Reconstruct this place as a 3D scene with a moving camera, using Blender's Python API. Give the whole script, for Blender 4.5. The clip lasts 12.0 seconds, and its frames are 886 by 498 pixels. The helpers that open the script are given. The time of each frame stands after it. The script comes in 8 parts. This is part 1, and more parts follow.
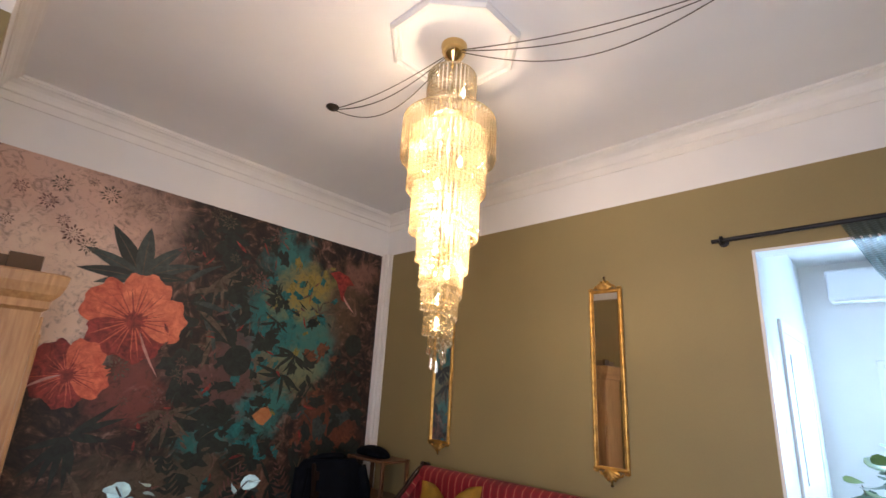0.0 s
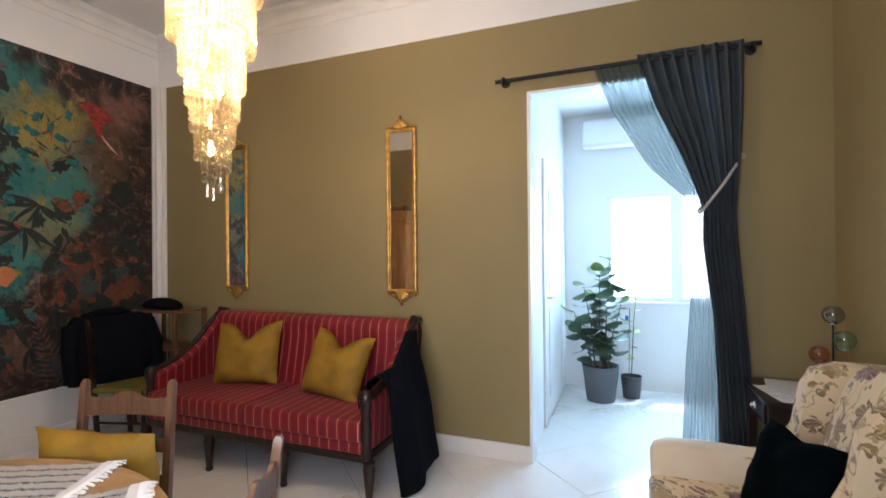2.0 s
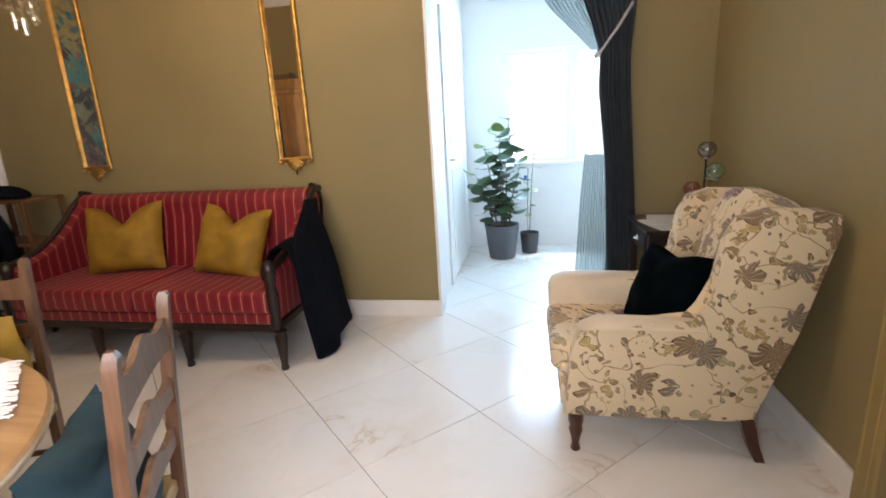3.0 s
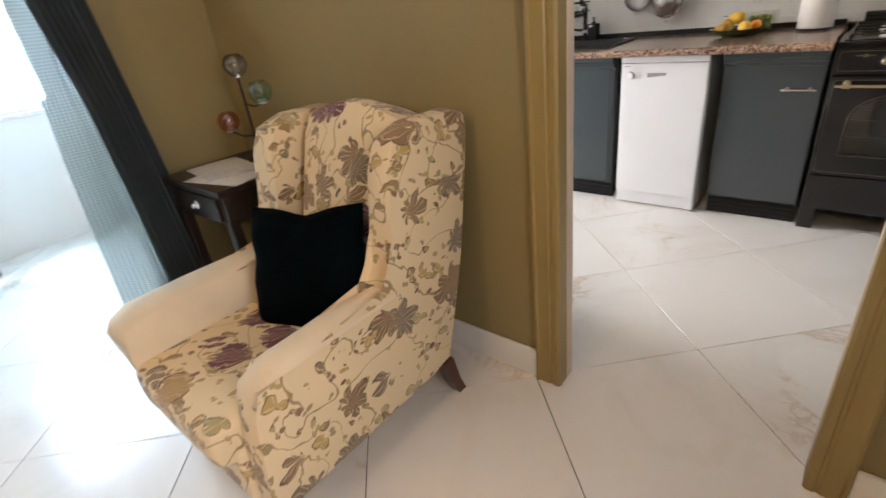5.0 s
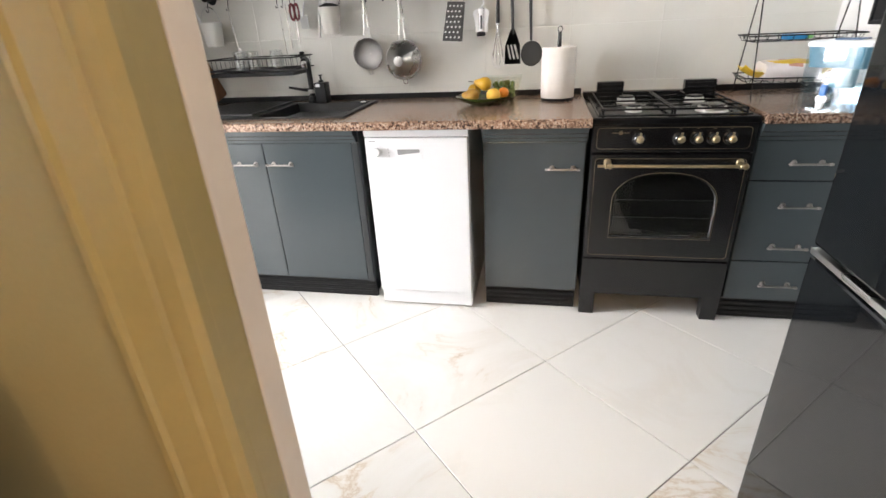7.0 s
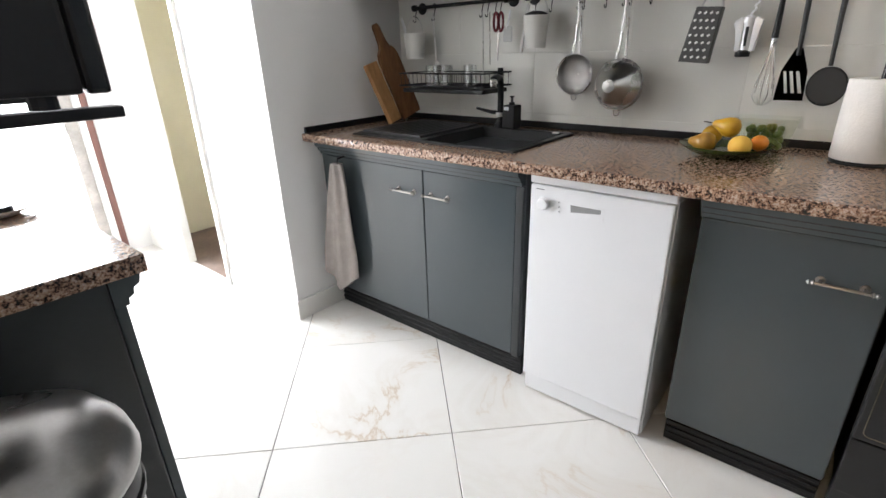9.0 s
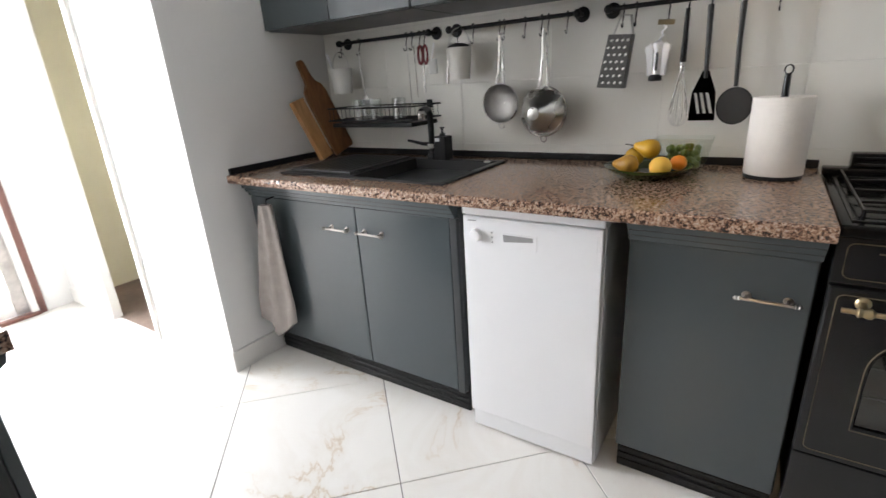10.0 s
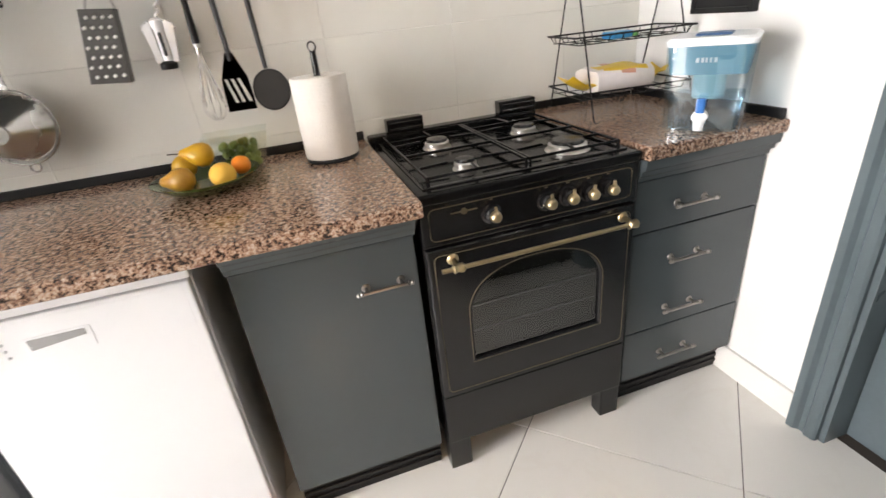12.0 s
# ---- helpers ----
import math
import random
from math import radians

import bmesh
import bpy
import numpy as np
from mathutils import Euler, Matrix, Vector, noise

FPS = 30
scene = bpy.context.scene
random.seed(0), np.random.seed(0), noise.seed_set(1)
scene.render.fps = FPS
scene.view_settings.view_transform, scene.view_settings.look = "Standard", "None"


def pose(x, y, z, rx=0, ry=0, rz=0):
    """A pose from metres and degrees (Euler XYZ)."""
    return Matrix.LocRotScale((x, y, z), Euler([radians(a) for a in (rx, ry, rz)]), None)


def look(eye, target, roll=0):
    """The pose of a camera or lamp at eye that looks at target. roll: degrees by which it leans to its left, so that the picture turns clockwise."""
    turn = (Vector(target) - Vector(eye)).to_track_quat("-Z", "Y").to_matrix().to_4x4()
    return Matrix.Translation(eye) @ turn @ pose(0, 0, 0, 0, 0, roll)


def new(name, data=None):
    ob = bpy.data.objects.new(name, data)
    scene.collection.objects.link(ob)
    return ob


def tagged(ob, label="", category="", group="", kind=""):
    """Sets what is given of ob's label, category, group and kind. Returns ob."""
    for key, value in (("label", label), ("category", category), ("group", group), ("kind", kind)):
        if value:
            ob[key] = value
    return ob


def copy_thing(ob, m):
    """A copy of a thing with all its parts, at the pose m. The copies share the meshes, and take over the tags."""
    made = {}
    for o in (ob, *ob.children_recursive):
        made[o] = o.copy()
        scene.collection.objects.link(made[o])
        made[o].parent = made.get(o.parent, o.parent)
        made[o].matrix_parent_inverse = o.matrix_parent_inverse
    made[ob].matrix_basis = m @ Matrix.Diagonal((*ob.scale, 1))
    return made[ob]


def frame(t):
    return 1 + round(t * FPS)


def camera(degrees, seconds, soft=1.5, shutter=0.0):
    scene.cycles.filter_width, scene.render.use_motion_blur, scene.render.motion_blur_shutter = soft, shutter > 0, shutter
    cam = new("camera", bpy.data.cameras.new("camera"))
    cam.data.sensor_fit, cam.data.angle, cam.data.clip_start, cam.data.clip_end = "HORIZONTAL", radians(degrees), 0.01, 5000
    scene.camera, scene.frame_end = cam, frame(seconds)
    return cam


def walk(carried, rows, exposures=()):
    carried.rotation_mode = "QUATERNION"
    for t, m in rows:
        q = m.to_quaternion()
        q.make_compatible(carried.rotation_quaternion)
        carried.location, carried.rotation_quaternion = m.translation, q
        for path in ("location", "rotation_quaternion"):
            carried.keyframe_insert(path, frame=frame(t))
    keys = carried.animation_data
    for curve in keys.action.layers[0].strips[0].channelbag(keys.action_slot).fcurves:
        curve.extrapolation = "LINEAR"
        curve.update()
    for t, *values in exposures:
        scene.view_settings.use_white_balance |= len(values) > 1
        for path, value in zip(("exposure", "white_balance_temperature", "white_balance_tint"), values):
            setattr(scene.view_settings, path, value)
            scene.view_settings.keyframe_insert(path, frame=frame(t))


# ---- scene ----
cam = camera(85.4, 12.0, shutter=0.2)
PATH = [
    (0, (0.031, 0.007, 1.576), (-1.306, 1.385, 2.137), 3.3),
    (0.5, (0.029, 0.027, 1.571), (-1.147, 1.552, 2.11), 2.5),
    (1, (0.045, 0.067, 1.563), (-0.968, 1.733, 2.008), 1.2),
    (1.5, (0.063, 0.091, 1.529), (-0.808, 1.871, 1.8), 0.3),
    (2, (0.097, 0.102, 1.427), (-0.639, 1.962, 1.436), -0.5),
    (2.5, (0.095, 0.135, 1.36), (-0.509, 2.028, 1.127), -1.4),
    (2.7, (0.091, 0.142, 1.325), (-0.427, 2.041, 0.971), -2.0),
    (4.5, (-0.076, 0.811, 1.174), (0.809, 2.377, 0.3), -8.0),
    (5, (-0.041, 1.041, 1.22), (1.274, 2.245, 0.315), -7.5),
    (5.5, (0.24, 1.215, 1.209), (1.843, 1.984, 0.292), -7.0),
    (6, (0.449, 1.339, 1.204), (2.183, 1.771, 0.305), -5.8),
    (6.5, (0.649, 1.421, 1.234), (2.426, 1.682, 0.356), -4.0),
    (7, (0.809, 1.353, 1.223), (2.582, 1.735, 0.379), -3.1),
    (7.5, (0.961, 1.299, 1.221), (2.683, 1.861, 0.372), -1.9),
    (7.7, (1.025, 1.316, 1.213), (2.706, 1.994, 0.368), -1.4),
    (9.3, (1.436, 1.34, 1.208), (2.843, 2.558, 0.474), -2.0),
    (9.5, (1.455, 1.329, 1.21), (2.902, 2.518, 0.508), -2.2),
    (10, (1.484, 1.318, 1.213), (3.046, 2.378, 0.55), -3.7),
    (10.5, (1.543, 1.381, 1.241), (3.291, 2.057, 0.546), -5.1),
    (11, (1.612, 1.467, 1.232), (3.449, 1.713, 0.481), -6.1),
    (11.5, (1.694, 1.462, 1.233), (3.499, 1.267, 0.393), -6.2),
    (12, (1.777, 1.386, 1.232), (3.503, 0.899, 0.348), -6.4),
]
walk(cam, [(t, look(eye, target, roll)) for t, eye, target, roll in PATH], [
    (0.0, 0.1, 5900, 18), (1.5, 0.2, 5900, 14), (2.0, 0.25, 5900, 14), (2.7, 0.4, 6300, 15), (4.3, 0.35, 6800, 16), (5.0, 0.4, 7050, 17), (5.5, 0.75, 7150, 17), (6.3, 0.98, 7150, 16), (7.2, 0.98, 6800, 14), (9.5, 0.32, 6600, 13), (10.5, 0.36, 6800, 14), (12.0, 0.88, 7250, 16)])

# ---- light ----
world = bpy.data.worlds.new("world")
scene.world = world
world.use_nodes = True
wn = world.node_tree.nodes
sky = wn.new("ShaderNodeTexSky")
sky.sky_type, sky.sun_disc = "NISHITA", False
sky.sun_elevation, sky.sun_rotation = radians(67), radians(30)
world.node_tree.links.new(sky.outputs[0], wn["Background"].inputs[0])
wn["Background"].inputs[1].default_value = 0.15
sun_data = bpy.data.lights.new("sun", "SUN")
sun_data.energy, sun_data.angle, sun_data.color = 2.8, radians(0.5), (1, 0.95, 0.88)
sun = new("sun", sun_data)
sun.matrix_world = look((3.5, 7.5, 8.0), (1.8, 4.6, 0))


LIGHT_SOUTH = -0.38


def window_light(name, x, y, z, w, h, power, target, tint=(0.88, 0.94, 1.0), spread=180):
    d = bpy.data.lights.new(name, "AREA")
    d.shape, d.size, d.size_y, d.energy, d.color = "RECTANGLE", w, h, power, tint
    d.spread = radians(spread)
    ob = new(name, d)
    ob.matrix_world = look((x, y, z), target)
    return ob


window_light("balcony_daylight", 1.80, 4.99, 1.25, 0.95, 2.1, 84, (1.95, 0, 1.0), spread=140)
window_light("sunroom_daylight", 0.38, 5.53, 1.45, 1.10, 1.05, 104, (0.30, 0, 1.2), (0.44, 0.72, 1.0))
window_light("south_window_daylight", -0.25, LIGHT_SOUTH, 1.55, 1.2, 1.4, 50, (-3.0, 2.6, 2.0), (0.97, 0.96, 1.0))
for bx, by, bz, pw in ((0.02, 0.02, 3.10, 1.6), (-0.03, -0.03, 2.80, 32), (0.02, -0.03, 2.40, 34), (-0.01, 0.02, 2.15, 27)):
    d = bpy.data.lights.new("chandelier_bulb_light", "POINT")
    d.energy, d.color, d.shadow_soft_size = pw, (1.0, 0.73, 0.45), 0.016
    new("chandelier_bulb_light", d).location = (-1.543 + bx, 1.626 + by, bz)

# ---- materials ----


def nodes_of(name):
    m = bpy.data.materials.new(name)
    m.use_nodes = True
    return m, m.node_tree.nodes, m.node_tree.links, m.node_tree.nodes["Principled BSDF"]


def ramp(n, stops):
    r = n.new("ShaderNodeValToRGB")
    while len(r.color_ramp.elements) < len(stops):
        r.color_ramp.elements.new(0.5)
    for e, (p, c) in zip(r.color_ramp.elements, stops):
        e.position, e.color = p, (*c, 1)
    return r


def noise_tex(n, l, vec, scale, detail=4, rough=0.55, distort=0.0):
    t = n.new("ShaderNodeTexNoise")
    t.inputs["Scale"].default_value, t.inputs["Detail"].default_value = scale, detail
    t.inputs["Roughness"].default_value, t.inputs["Distortion"].default_value = rough, distort
    if vec is not None:
        l.new(vec, t.inputs["Vector"])
    return t


def shade(c, k):
    return tuple(min(1, max(0, v * k)) for v in c)


def surface(name, color, rough=0.5, metal=0.0, vary=0.08, scale=6.0, grain=80.0, bump=0.05, coat=0.0, rough_vary=0.06, spec=0.5):
    """Plain surface with blotches, grain, uneven gloss and fine relief."""
    m, n, l, b = nodes_of(name)
    tc = n.new("ShaderNodeTexCoord").outputs["Object"]
    big, fine = noise_tex(n, l, tc, scale), noise_tex(n, l, tc, grain, 3)
    r1 = ramp(n, [(0.3, shade(color, 1 - vary)), (0.7, shade(color, 1 + vary))])
    l.new(big.outputs["Fac"], r1.inputs[0])
    mix = n.new("ShaderNodeMix")
    mix.data_type, mix.blend_type = "RGBA", "OVERLAY"
    mix.inputs["Factor"].default_value = vary
    l.new(r1.outputs[0], mix.inputs["A"])
    l.new(fine.outputs["Fac"], mix.inputs["B"])
    l.new(mix.outputs["Result"], b.inputs["Base Color"])
    mr = n.new("ShaderNodeMapRange")
    mr.inputs["To Min"].default_value, mr.inputs["To Max"].default_value = max(0.02, rough - rough_vary), min(1, rough + rough_vary)
    l.new(big.outputs["Fac"], mr.inputs["Value"])
    l.new(mr.outputs[0], b.inputs["Roughness"])
    b.inputs["Metallic"].default_value = metal
    b.inputs["Coat Weight"].default_value = coat
    b.inputs["Specular IOR Level"].default_value = spec
    if bump:
        bp = n.new("ShaderNodeBump")
        bp.inputs["Strength"].default_value, bp.inputs["Distance"].default_value = bump, 0.004
        l.new(fine.outputs["Fac"], bp.inputs["Height"])
        l.new(bp.outputs[0], b.inputs["Normal"])
    return m


def wood(name, dark, light, rough=0.4, axis=2, scale=14.0):
    m, n, l, b = nodes_of(name)
    tc = n.new("ShaderNodeTexCoord").outputs["Object"]
    mp = n.new("ShaderNodeMapping")
    st = [scale, scale, scale]
    st[axis] = scale * 0.09
    mp.inputs["Scale"].default_value = st
    l.new(tc, mp.inputs["Vector"])
    a = noise_tex(n, l, mp.outputs[0], 3.0, 6, 0.6, 0.6)
    r = ramp(n, [(0.3, dark), (0.55, tuple((p + q) / 2 for p, q in zip(dark, light))), (0.75, light)])
    l.new(a.outputs["Fac"], r.inputs[0])
    l.new(r.outputs[0], b.inputs["Base Color"])
    b.inputs["Roughness"].default_value = rough
    bp = n.new("ShaderNodeBump")
    bp.inputs["Strength"].default_value, bp.inputs["Distance"].default_value = 0.12, 0.003
    l.new(a.outputs["Fac"], bp.inputs["Height"])
    l.new(bp.outputs[0], b.inputs["Normal"])
    return m


def marble_tile():
    m, n, l, b = nodes_of("marble_tile")
    tc = n.new("ShaderNodeTexCoord").outputs["Object"]
    info = n.new("ShaderNodeObjectInfo")
    add = n.new("ShaderNodeVectorMath")
    mul = n.new("ShaderNodeVectorMath")
    mul.operation = "MULTIPLY"
    mul.inputs[1].default_value = (37, 61, 23)
    comb = n.new("ShaderNodeCombineXYZ")
    for k in range(3):
        l.new(info.outputs["Random"], comb.inputs[k])
    l.new(comb.outputs[0], mul.inputs[0])
    l.new(tc, add.inputs[0])
    l.new(mul.outputs[0], add.inputs[1])
    v = noise_tex(n, l, add.outputs[0], 1.7, 7, 0.62, 1.3)
    vein = n.new("ShaderNodeMath")
    vein.operation = "SUBTRACT"
    vein.inputs[1].default_value = 0.5
    l.new(v.outputs["Fac"], vein.inputs[0])
    ab = n.new("ShaderNodeMath")
    ab.operation = "ABSOLUTE"
    l.new(vein.outputs[0], ab.inputs[0])
    patch = noise_tex(n, l, add.outputs[0], 1.1, 3)
    ad = n.new("ShaderNodeMapRange")
    ad.inputs["From Min"].default_value, ad.inputs["From Max"].default_value = 0.41, 0.63
    ad.inputs["To Min"].default_value, ad.inputs["To Max"].default_value = 0.11, 0.0
    l.new(patch.outputs["Fac"], ad.inputs["Value"])
    sm = n.new("ShaderNodeMath")
    l.new(ab.outputs[0], sm.inputs[0])
    l.new(ad.outputs[0], sm.inputs[1])
    r = ramp(n, [(0.0, (0.60, 0.49, 0.38)), (0.006, (0.70, 0.62, 0.53)), (0.03, (0.78, 0.745, 0.695)), (0.12, (0.815, 0.79, 0.75))])
    l.new(sm.outputs[0], r.inputs[0])
    l.new(r.outputs[0], b.inputs["Base Color"])
    rg = noise_tex(n, l, add.outputs[0], 9, 4)
    mr = n.new("ShaderNodeMapRange")
    mr.inputs["To Min"].default_value, mr.inputs["To Max"].default_value = 0.08, 0.26
    l.new(rg.outputs["Fac"], mr.inputs["Value"])
    l.new(mr.outputs[0], b.inputs["Roughness"])
    return m


def granite():
    m, n, l, b = nodes_of("granite")
    tc = n.new("ShaderNodeTexCoord").outputs["Object"]
    a = noise_tex(n, l, tc, 220, 4, 0.65)
    c = noise_tex(n, l, tc, 95, 2, 0.5)
    mx = n.new("ShaderNodeMath")
    mx.operation = "MULTIPLY_ADD"
    mx.inputs[1].default_value, mx.inputs[2].default_value = 0.45, 0.0
    l.new(c.outputs["Fac"], mx.inputs[0])
    sm = n.new("ShaderNodeMath")
    sm.operation = "MULTIPLY_ADD"
    sm.inputs[1].default_value = 0.62
    l.new(a.outputs["Fac"], sm.inputs[0])
    l.new(mx.outputs[0], sm.inputs[2])
    r = ramp(n, [(0.445, (0.010, 0.008, 0.008)), (0.485, (0.08, 0.045, 0.034)), (0.525, (0.28, 0.16, 0.105)), (0.58, (0.40, 0.26, 0.18)), (0.64, (0.50, 0.40, 0.33))])
    l.new(sm.outputs[0], r.inputs[0])
    l.new(r.outputs[0], b.inputs["Base Color"])
    b.inputs["Roughness"].default_value = 0.16
    return m


def see_through(name, tint, sheen, rough=0.05):
    """Clear moulded plastic or water: see-through with a weak even sheen."""
    m, n, l, b = nodes_of(name)
    n.remove(b)
    tr, gl, mx = n.new("ShaderNodeBsdfTransparent"), n.new("ShaderNodeBsdfGlossy"), n.new("ShaderNodeMixShader")
    tr.inputs["Color"].default_value, gl.inputs["Roughness"].default_value, mx.inputs[0].default_value = (*tint, 1), rough, sheen
    l.new(tr.outputs[0], mx.inputs[1])
    l.new(gl.outputs[0], mx.inputs[2])
    l.new(mx.outputs[0], n["Material Output"].inputs["Surface"])
    return m


MARBLE, GRANITE = marble_tile(), granite()
GROUT = surface("grout", (0.07, 0.055, 0.045), 0.85)
OLIVE = surface("olive_wall_paint", (0.275, 0.212, 0.092), 0.62, vary=0.05, scale=1.3, grain=140, bump=0.10)
OLIVE_GLOSS = surface("olive_trim_paint", (0.31, 0.222, 0.078), 0.40, vary=0.06, scale=5, grain=90, bump=0.06)
WHITE = surface("white_wall_paint", (0.80, 0.79, 0.77), 0.7, vary=0.03, scale=1.5, grain=120, bump=0.10)
TRIM = surface("white_trim_paint", (0.80, 0.78, 0.74), 0.42, vary=0.04, scale=4, grain=60, bump=0.05)
JAMB = surface("cream_jamb_paint", (0.66, 0.54, 0.42), 0.45, vary=0.05, scale=5, grain=60)
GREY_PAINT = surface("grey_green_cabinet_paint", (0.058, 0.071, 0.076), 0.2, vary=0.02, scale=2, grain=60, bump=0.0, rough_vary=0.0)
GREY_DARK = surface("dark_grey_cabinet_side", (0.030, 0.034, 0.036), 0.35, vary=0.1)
BLACK_PLASTIC = surface("black_plastic", (0.010, 0.010, 0.011), 0.42, vary=0.1, spec=0.3)
BLACK_ENAMEL = surface("black_enamel", (0.010, 0.010, 0.011), 0.22, vary=0.1, grain=200, bump=0.02)
BLACK_GLOSS = surface("black_glossy_lacquer", (0.006, 0.007, 0.008), 0.035, vary=0.05, bump=0.0, rough_vary=0.01)
WHITE_ENAMEL = surface("white_enamel", (0.80, 0.80, 0.81), 0.28, vary=0.01, bump=0.0, rough_vary=0.01)
STEEL = surface("brushed_steel", (0.62, 0.61, 0.59), 0.28, 1.0, vary=0.1, grain=200)
BRASS = surface("aged_brass", (0.48, 0.385, 0.235), 0.34, 1.0, vary=0.15, grain=120)
GILT = surface("gilded_wood", (0.62, 0.36, 0.09), 0.33, 0.85, vary=0.3, scale=18, grain=110, bump=0.25)
DARK_WOOD = wood("dark_walnut", (0.009, 0.005, 0.0035), (0.030, 0.014, 0.009), 0.3)
CHAIR_WOOD = wood("brown_chair_wood", (0.085, 0.038, 0.018), (0.20, 0.10, 0.05), 0.38)
PINE = wood("honey_pine", (0.30, 0.145, 0.05), (0.52, 0.30, 0.12), 0.4)
BOARD_WOOD = wood("oiled_acacia_board", (0.14, 0.055, 0.018), (0.28, 0.13, 0.045), 0.5)
MIRROR = surface("silvered_mirror", (0.88, 0.88, 0.86), 0.02, 1.0, vary=0.01, bump=0.0, rough_vary=0.01)
PANE = see_through("window_pane", (0.98, 0.99, 1.0), 0.06, 0.01)

# ---- building helpers ----
WORLD_OF = {}


def part(name, bm, material, parent=None, label="", smooth=False):
    """Links a bmesh as one mesh object under a thing or a part."""
    me = bpy.data.meshes.new(name)
    bmesh.ops.recalc_face_normals(bm, faces=bm.faces)
    bm.to_mesh(me)
    bm.free()
    for mt in material if isinstance(material, (list, tuple)) else [material]:
        me.materials.append(mt)
    if smooth:
        for p in me.polygons:
            p.use_smooth = True
        me.set_sharp_from_angle(angle=radians(smooth if smooth > 1 else 40))
    ob = new(name, me)
    WORLD_OF[ob] = Matrix()
    if parent is not None:
        ob.parent = parent
        ob.matrix_parent_inverse = WORLD_OF[parent].inverted()
    if label:
        ob["label"] = label
    return ob


def thing(name, label, category, base=(0, 0, 0), group="", kind=""):
    """An Empty at the thing's base that parents its parts."""
    ob = new(name)
    ob.empty_display_size = 0.1
    ob.location = base
    WORLD_OF[ob] = Matrix.Translation(base)
    return tagged(ob, label, category, group, kind)


def box(x0, x1, y0, y1, z0, z1, bevel=0.0, seg=2, bm=None):
    own = bm or bmesh.new()
    tmp = bmesh.new()
    bmesh.ops.create_cube(tmp, size=1)
    bmesh.ops.scale(tmp, vec=(abs(x1 - x0), abs(y1 - y0), abs(z1 - z0)), verts=tmp.verts)
    bmesh.ops.translate(tmp, vec=((x0 + x1) / 2, (y0 + y1) / 2, (z0 + z1) / 2), verts=tmp.verts)
    if bevel:
        bmesh.ops.bevel(tmp, geom=list(tmp.edges), offset=bevel, segments=seg, affect="EDGES", profile=0.6)
    return merge(own, tmp)


def merge(bm, tmp, m=None, mat_index=None):
    """Adds tmp's geometry to bm."""
    if m is not None:
        bmesh.ops.transform(tmp, matrix=m, verts=tmp.verts)
    made = {v: bm.verts.new(v.co) for v in tmp.verts}
    for f in tmp.faces:
        try:
            g = bm.faces.new([made[v] for v in f.verts])
            g.material_index = f.material_index if mat_index is None else mat_index
        except ValueError:
            pass
    tmp.free()
    return bm


def lathe(profile, seg=24, m=None, bm=None, cap=True):
    """Turned body from (radius, height) pairs."""
    own, tmp = bm or bmesh.new(), bmesh.new()
    rings = []
    for r, z in profile:
        rings.append([tmp.verts.new((max(r, 1e-4) * math.cos(2 * math.pi * k / seg), max(r, 1e-4) * math.sin(2 * math.pi * k / seg), z)) for k in range(seg)])
    for a, b in zip(rings, rings[1:]):
        for k in range(seg):
            tmp.faces.new((a[k], a[(k + 1) % seg], b[(k + 1) % seg], b[k]))
    if cap:
        tmp.faces.new(rings[0][::-1])
        tmp.faces.new(rings[-1])
    return merge(own, tmp, m)


def tube(points, r, seg=8, bm=None, closed=False, taper=None):
    """Round bar along points."""
    own, tmp = bm or bmesh.new(), bmesh.new()
    pts = [Vector(p) for p in points]
    rings = []
    up = Vector((0, 0, 1))
    for i, p in enumerate(pts):
        a = pts[i - 1] if i or closed else p
        b = pts[(i + 1) % len(pts)] if i < len(pts) - 1 or closed else p
        d = (b - a).normalized()
        side = d.cross(up)
        if side.length < 1e-3:
            side = d.cross(Vector((1, 0, 0)))
        side.normalize()
        other = d.cross(side).normalized()
        rr = r if taper is None else r * taper(i / max(1, len(pts) - 1))
        rings.append([tmp.verts.new(p + rr * (math.cos(2 * math.pi * k / seg) * side + math.sin(2 * math.pi * k / seg) * other)) for k in range(seg)])
    pairs = list(zip(rings, rings[1:])) + ([(rings[-1], rings[0])] if closed else [])
    for a, b in pairs:
        for k in range(seg):
            tmp.faces.new((a[k], a[(k + 1) % seg], b[(k + 1) % seg], b[k]))
    if not closed:
        tmp.faces.new(rings[0][::-1])
        tmp.faces.new(rings[-1])
    return merge(own, tmp)


def prism(outline, depth, axis="x", at=0.0, bevel=0.0, bm=None):
    """A flat outline of (a, b) pairs pushed out by depth along an axis."""
    own, tmp = bm or bmesh.new(), bmesh.new()

    def spot(a, b, d):
        return {"x": (d, a, b), "y": (a, d, b), "z": (a, b, d)}[axis]
    lo = [tmp.verts.new(spot(a, b, at)) for a, b in outline]
    hi = [tmp.verts.new(spot(a, b, at + depth)) for a, b in outline]
    f1, f2 = tmp.faces.new(lo[::-1]), tmp.faces.new(hi)
    k = len(lo)
    for i in range(k):
        tmp.faces.new((lo[i], lo[(i + 1) % k], hi[(i + 1) % k], hi[i]))
    if bevel:
        edges = [e for e in tmp.edges if any(f in (f1, f2) for f in e.link_faces)]
        bmesh.ops.bevel(tmp, geom=edges, offset=bevel, segments=2, affect="EDGES", profile=0.6)
    return merge(own, tmp)


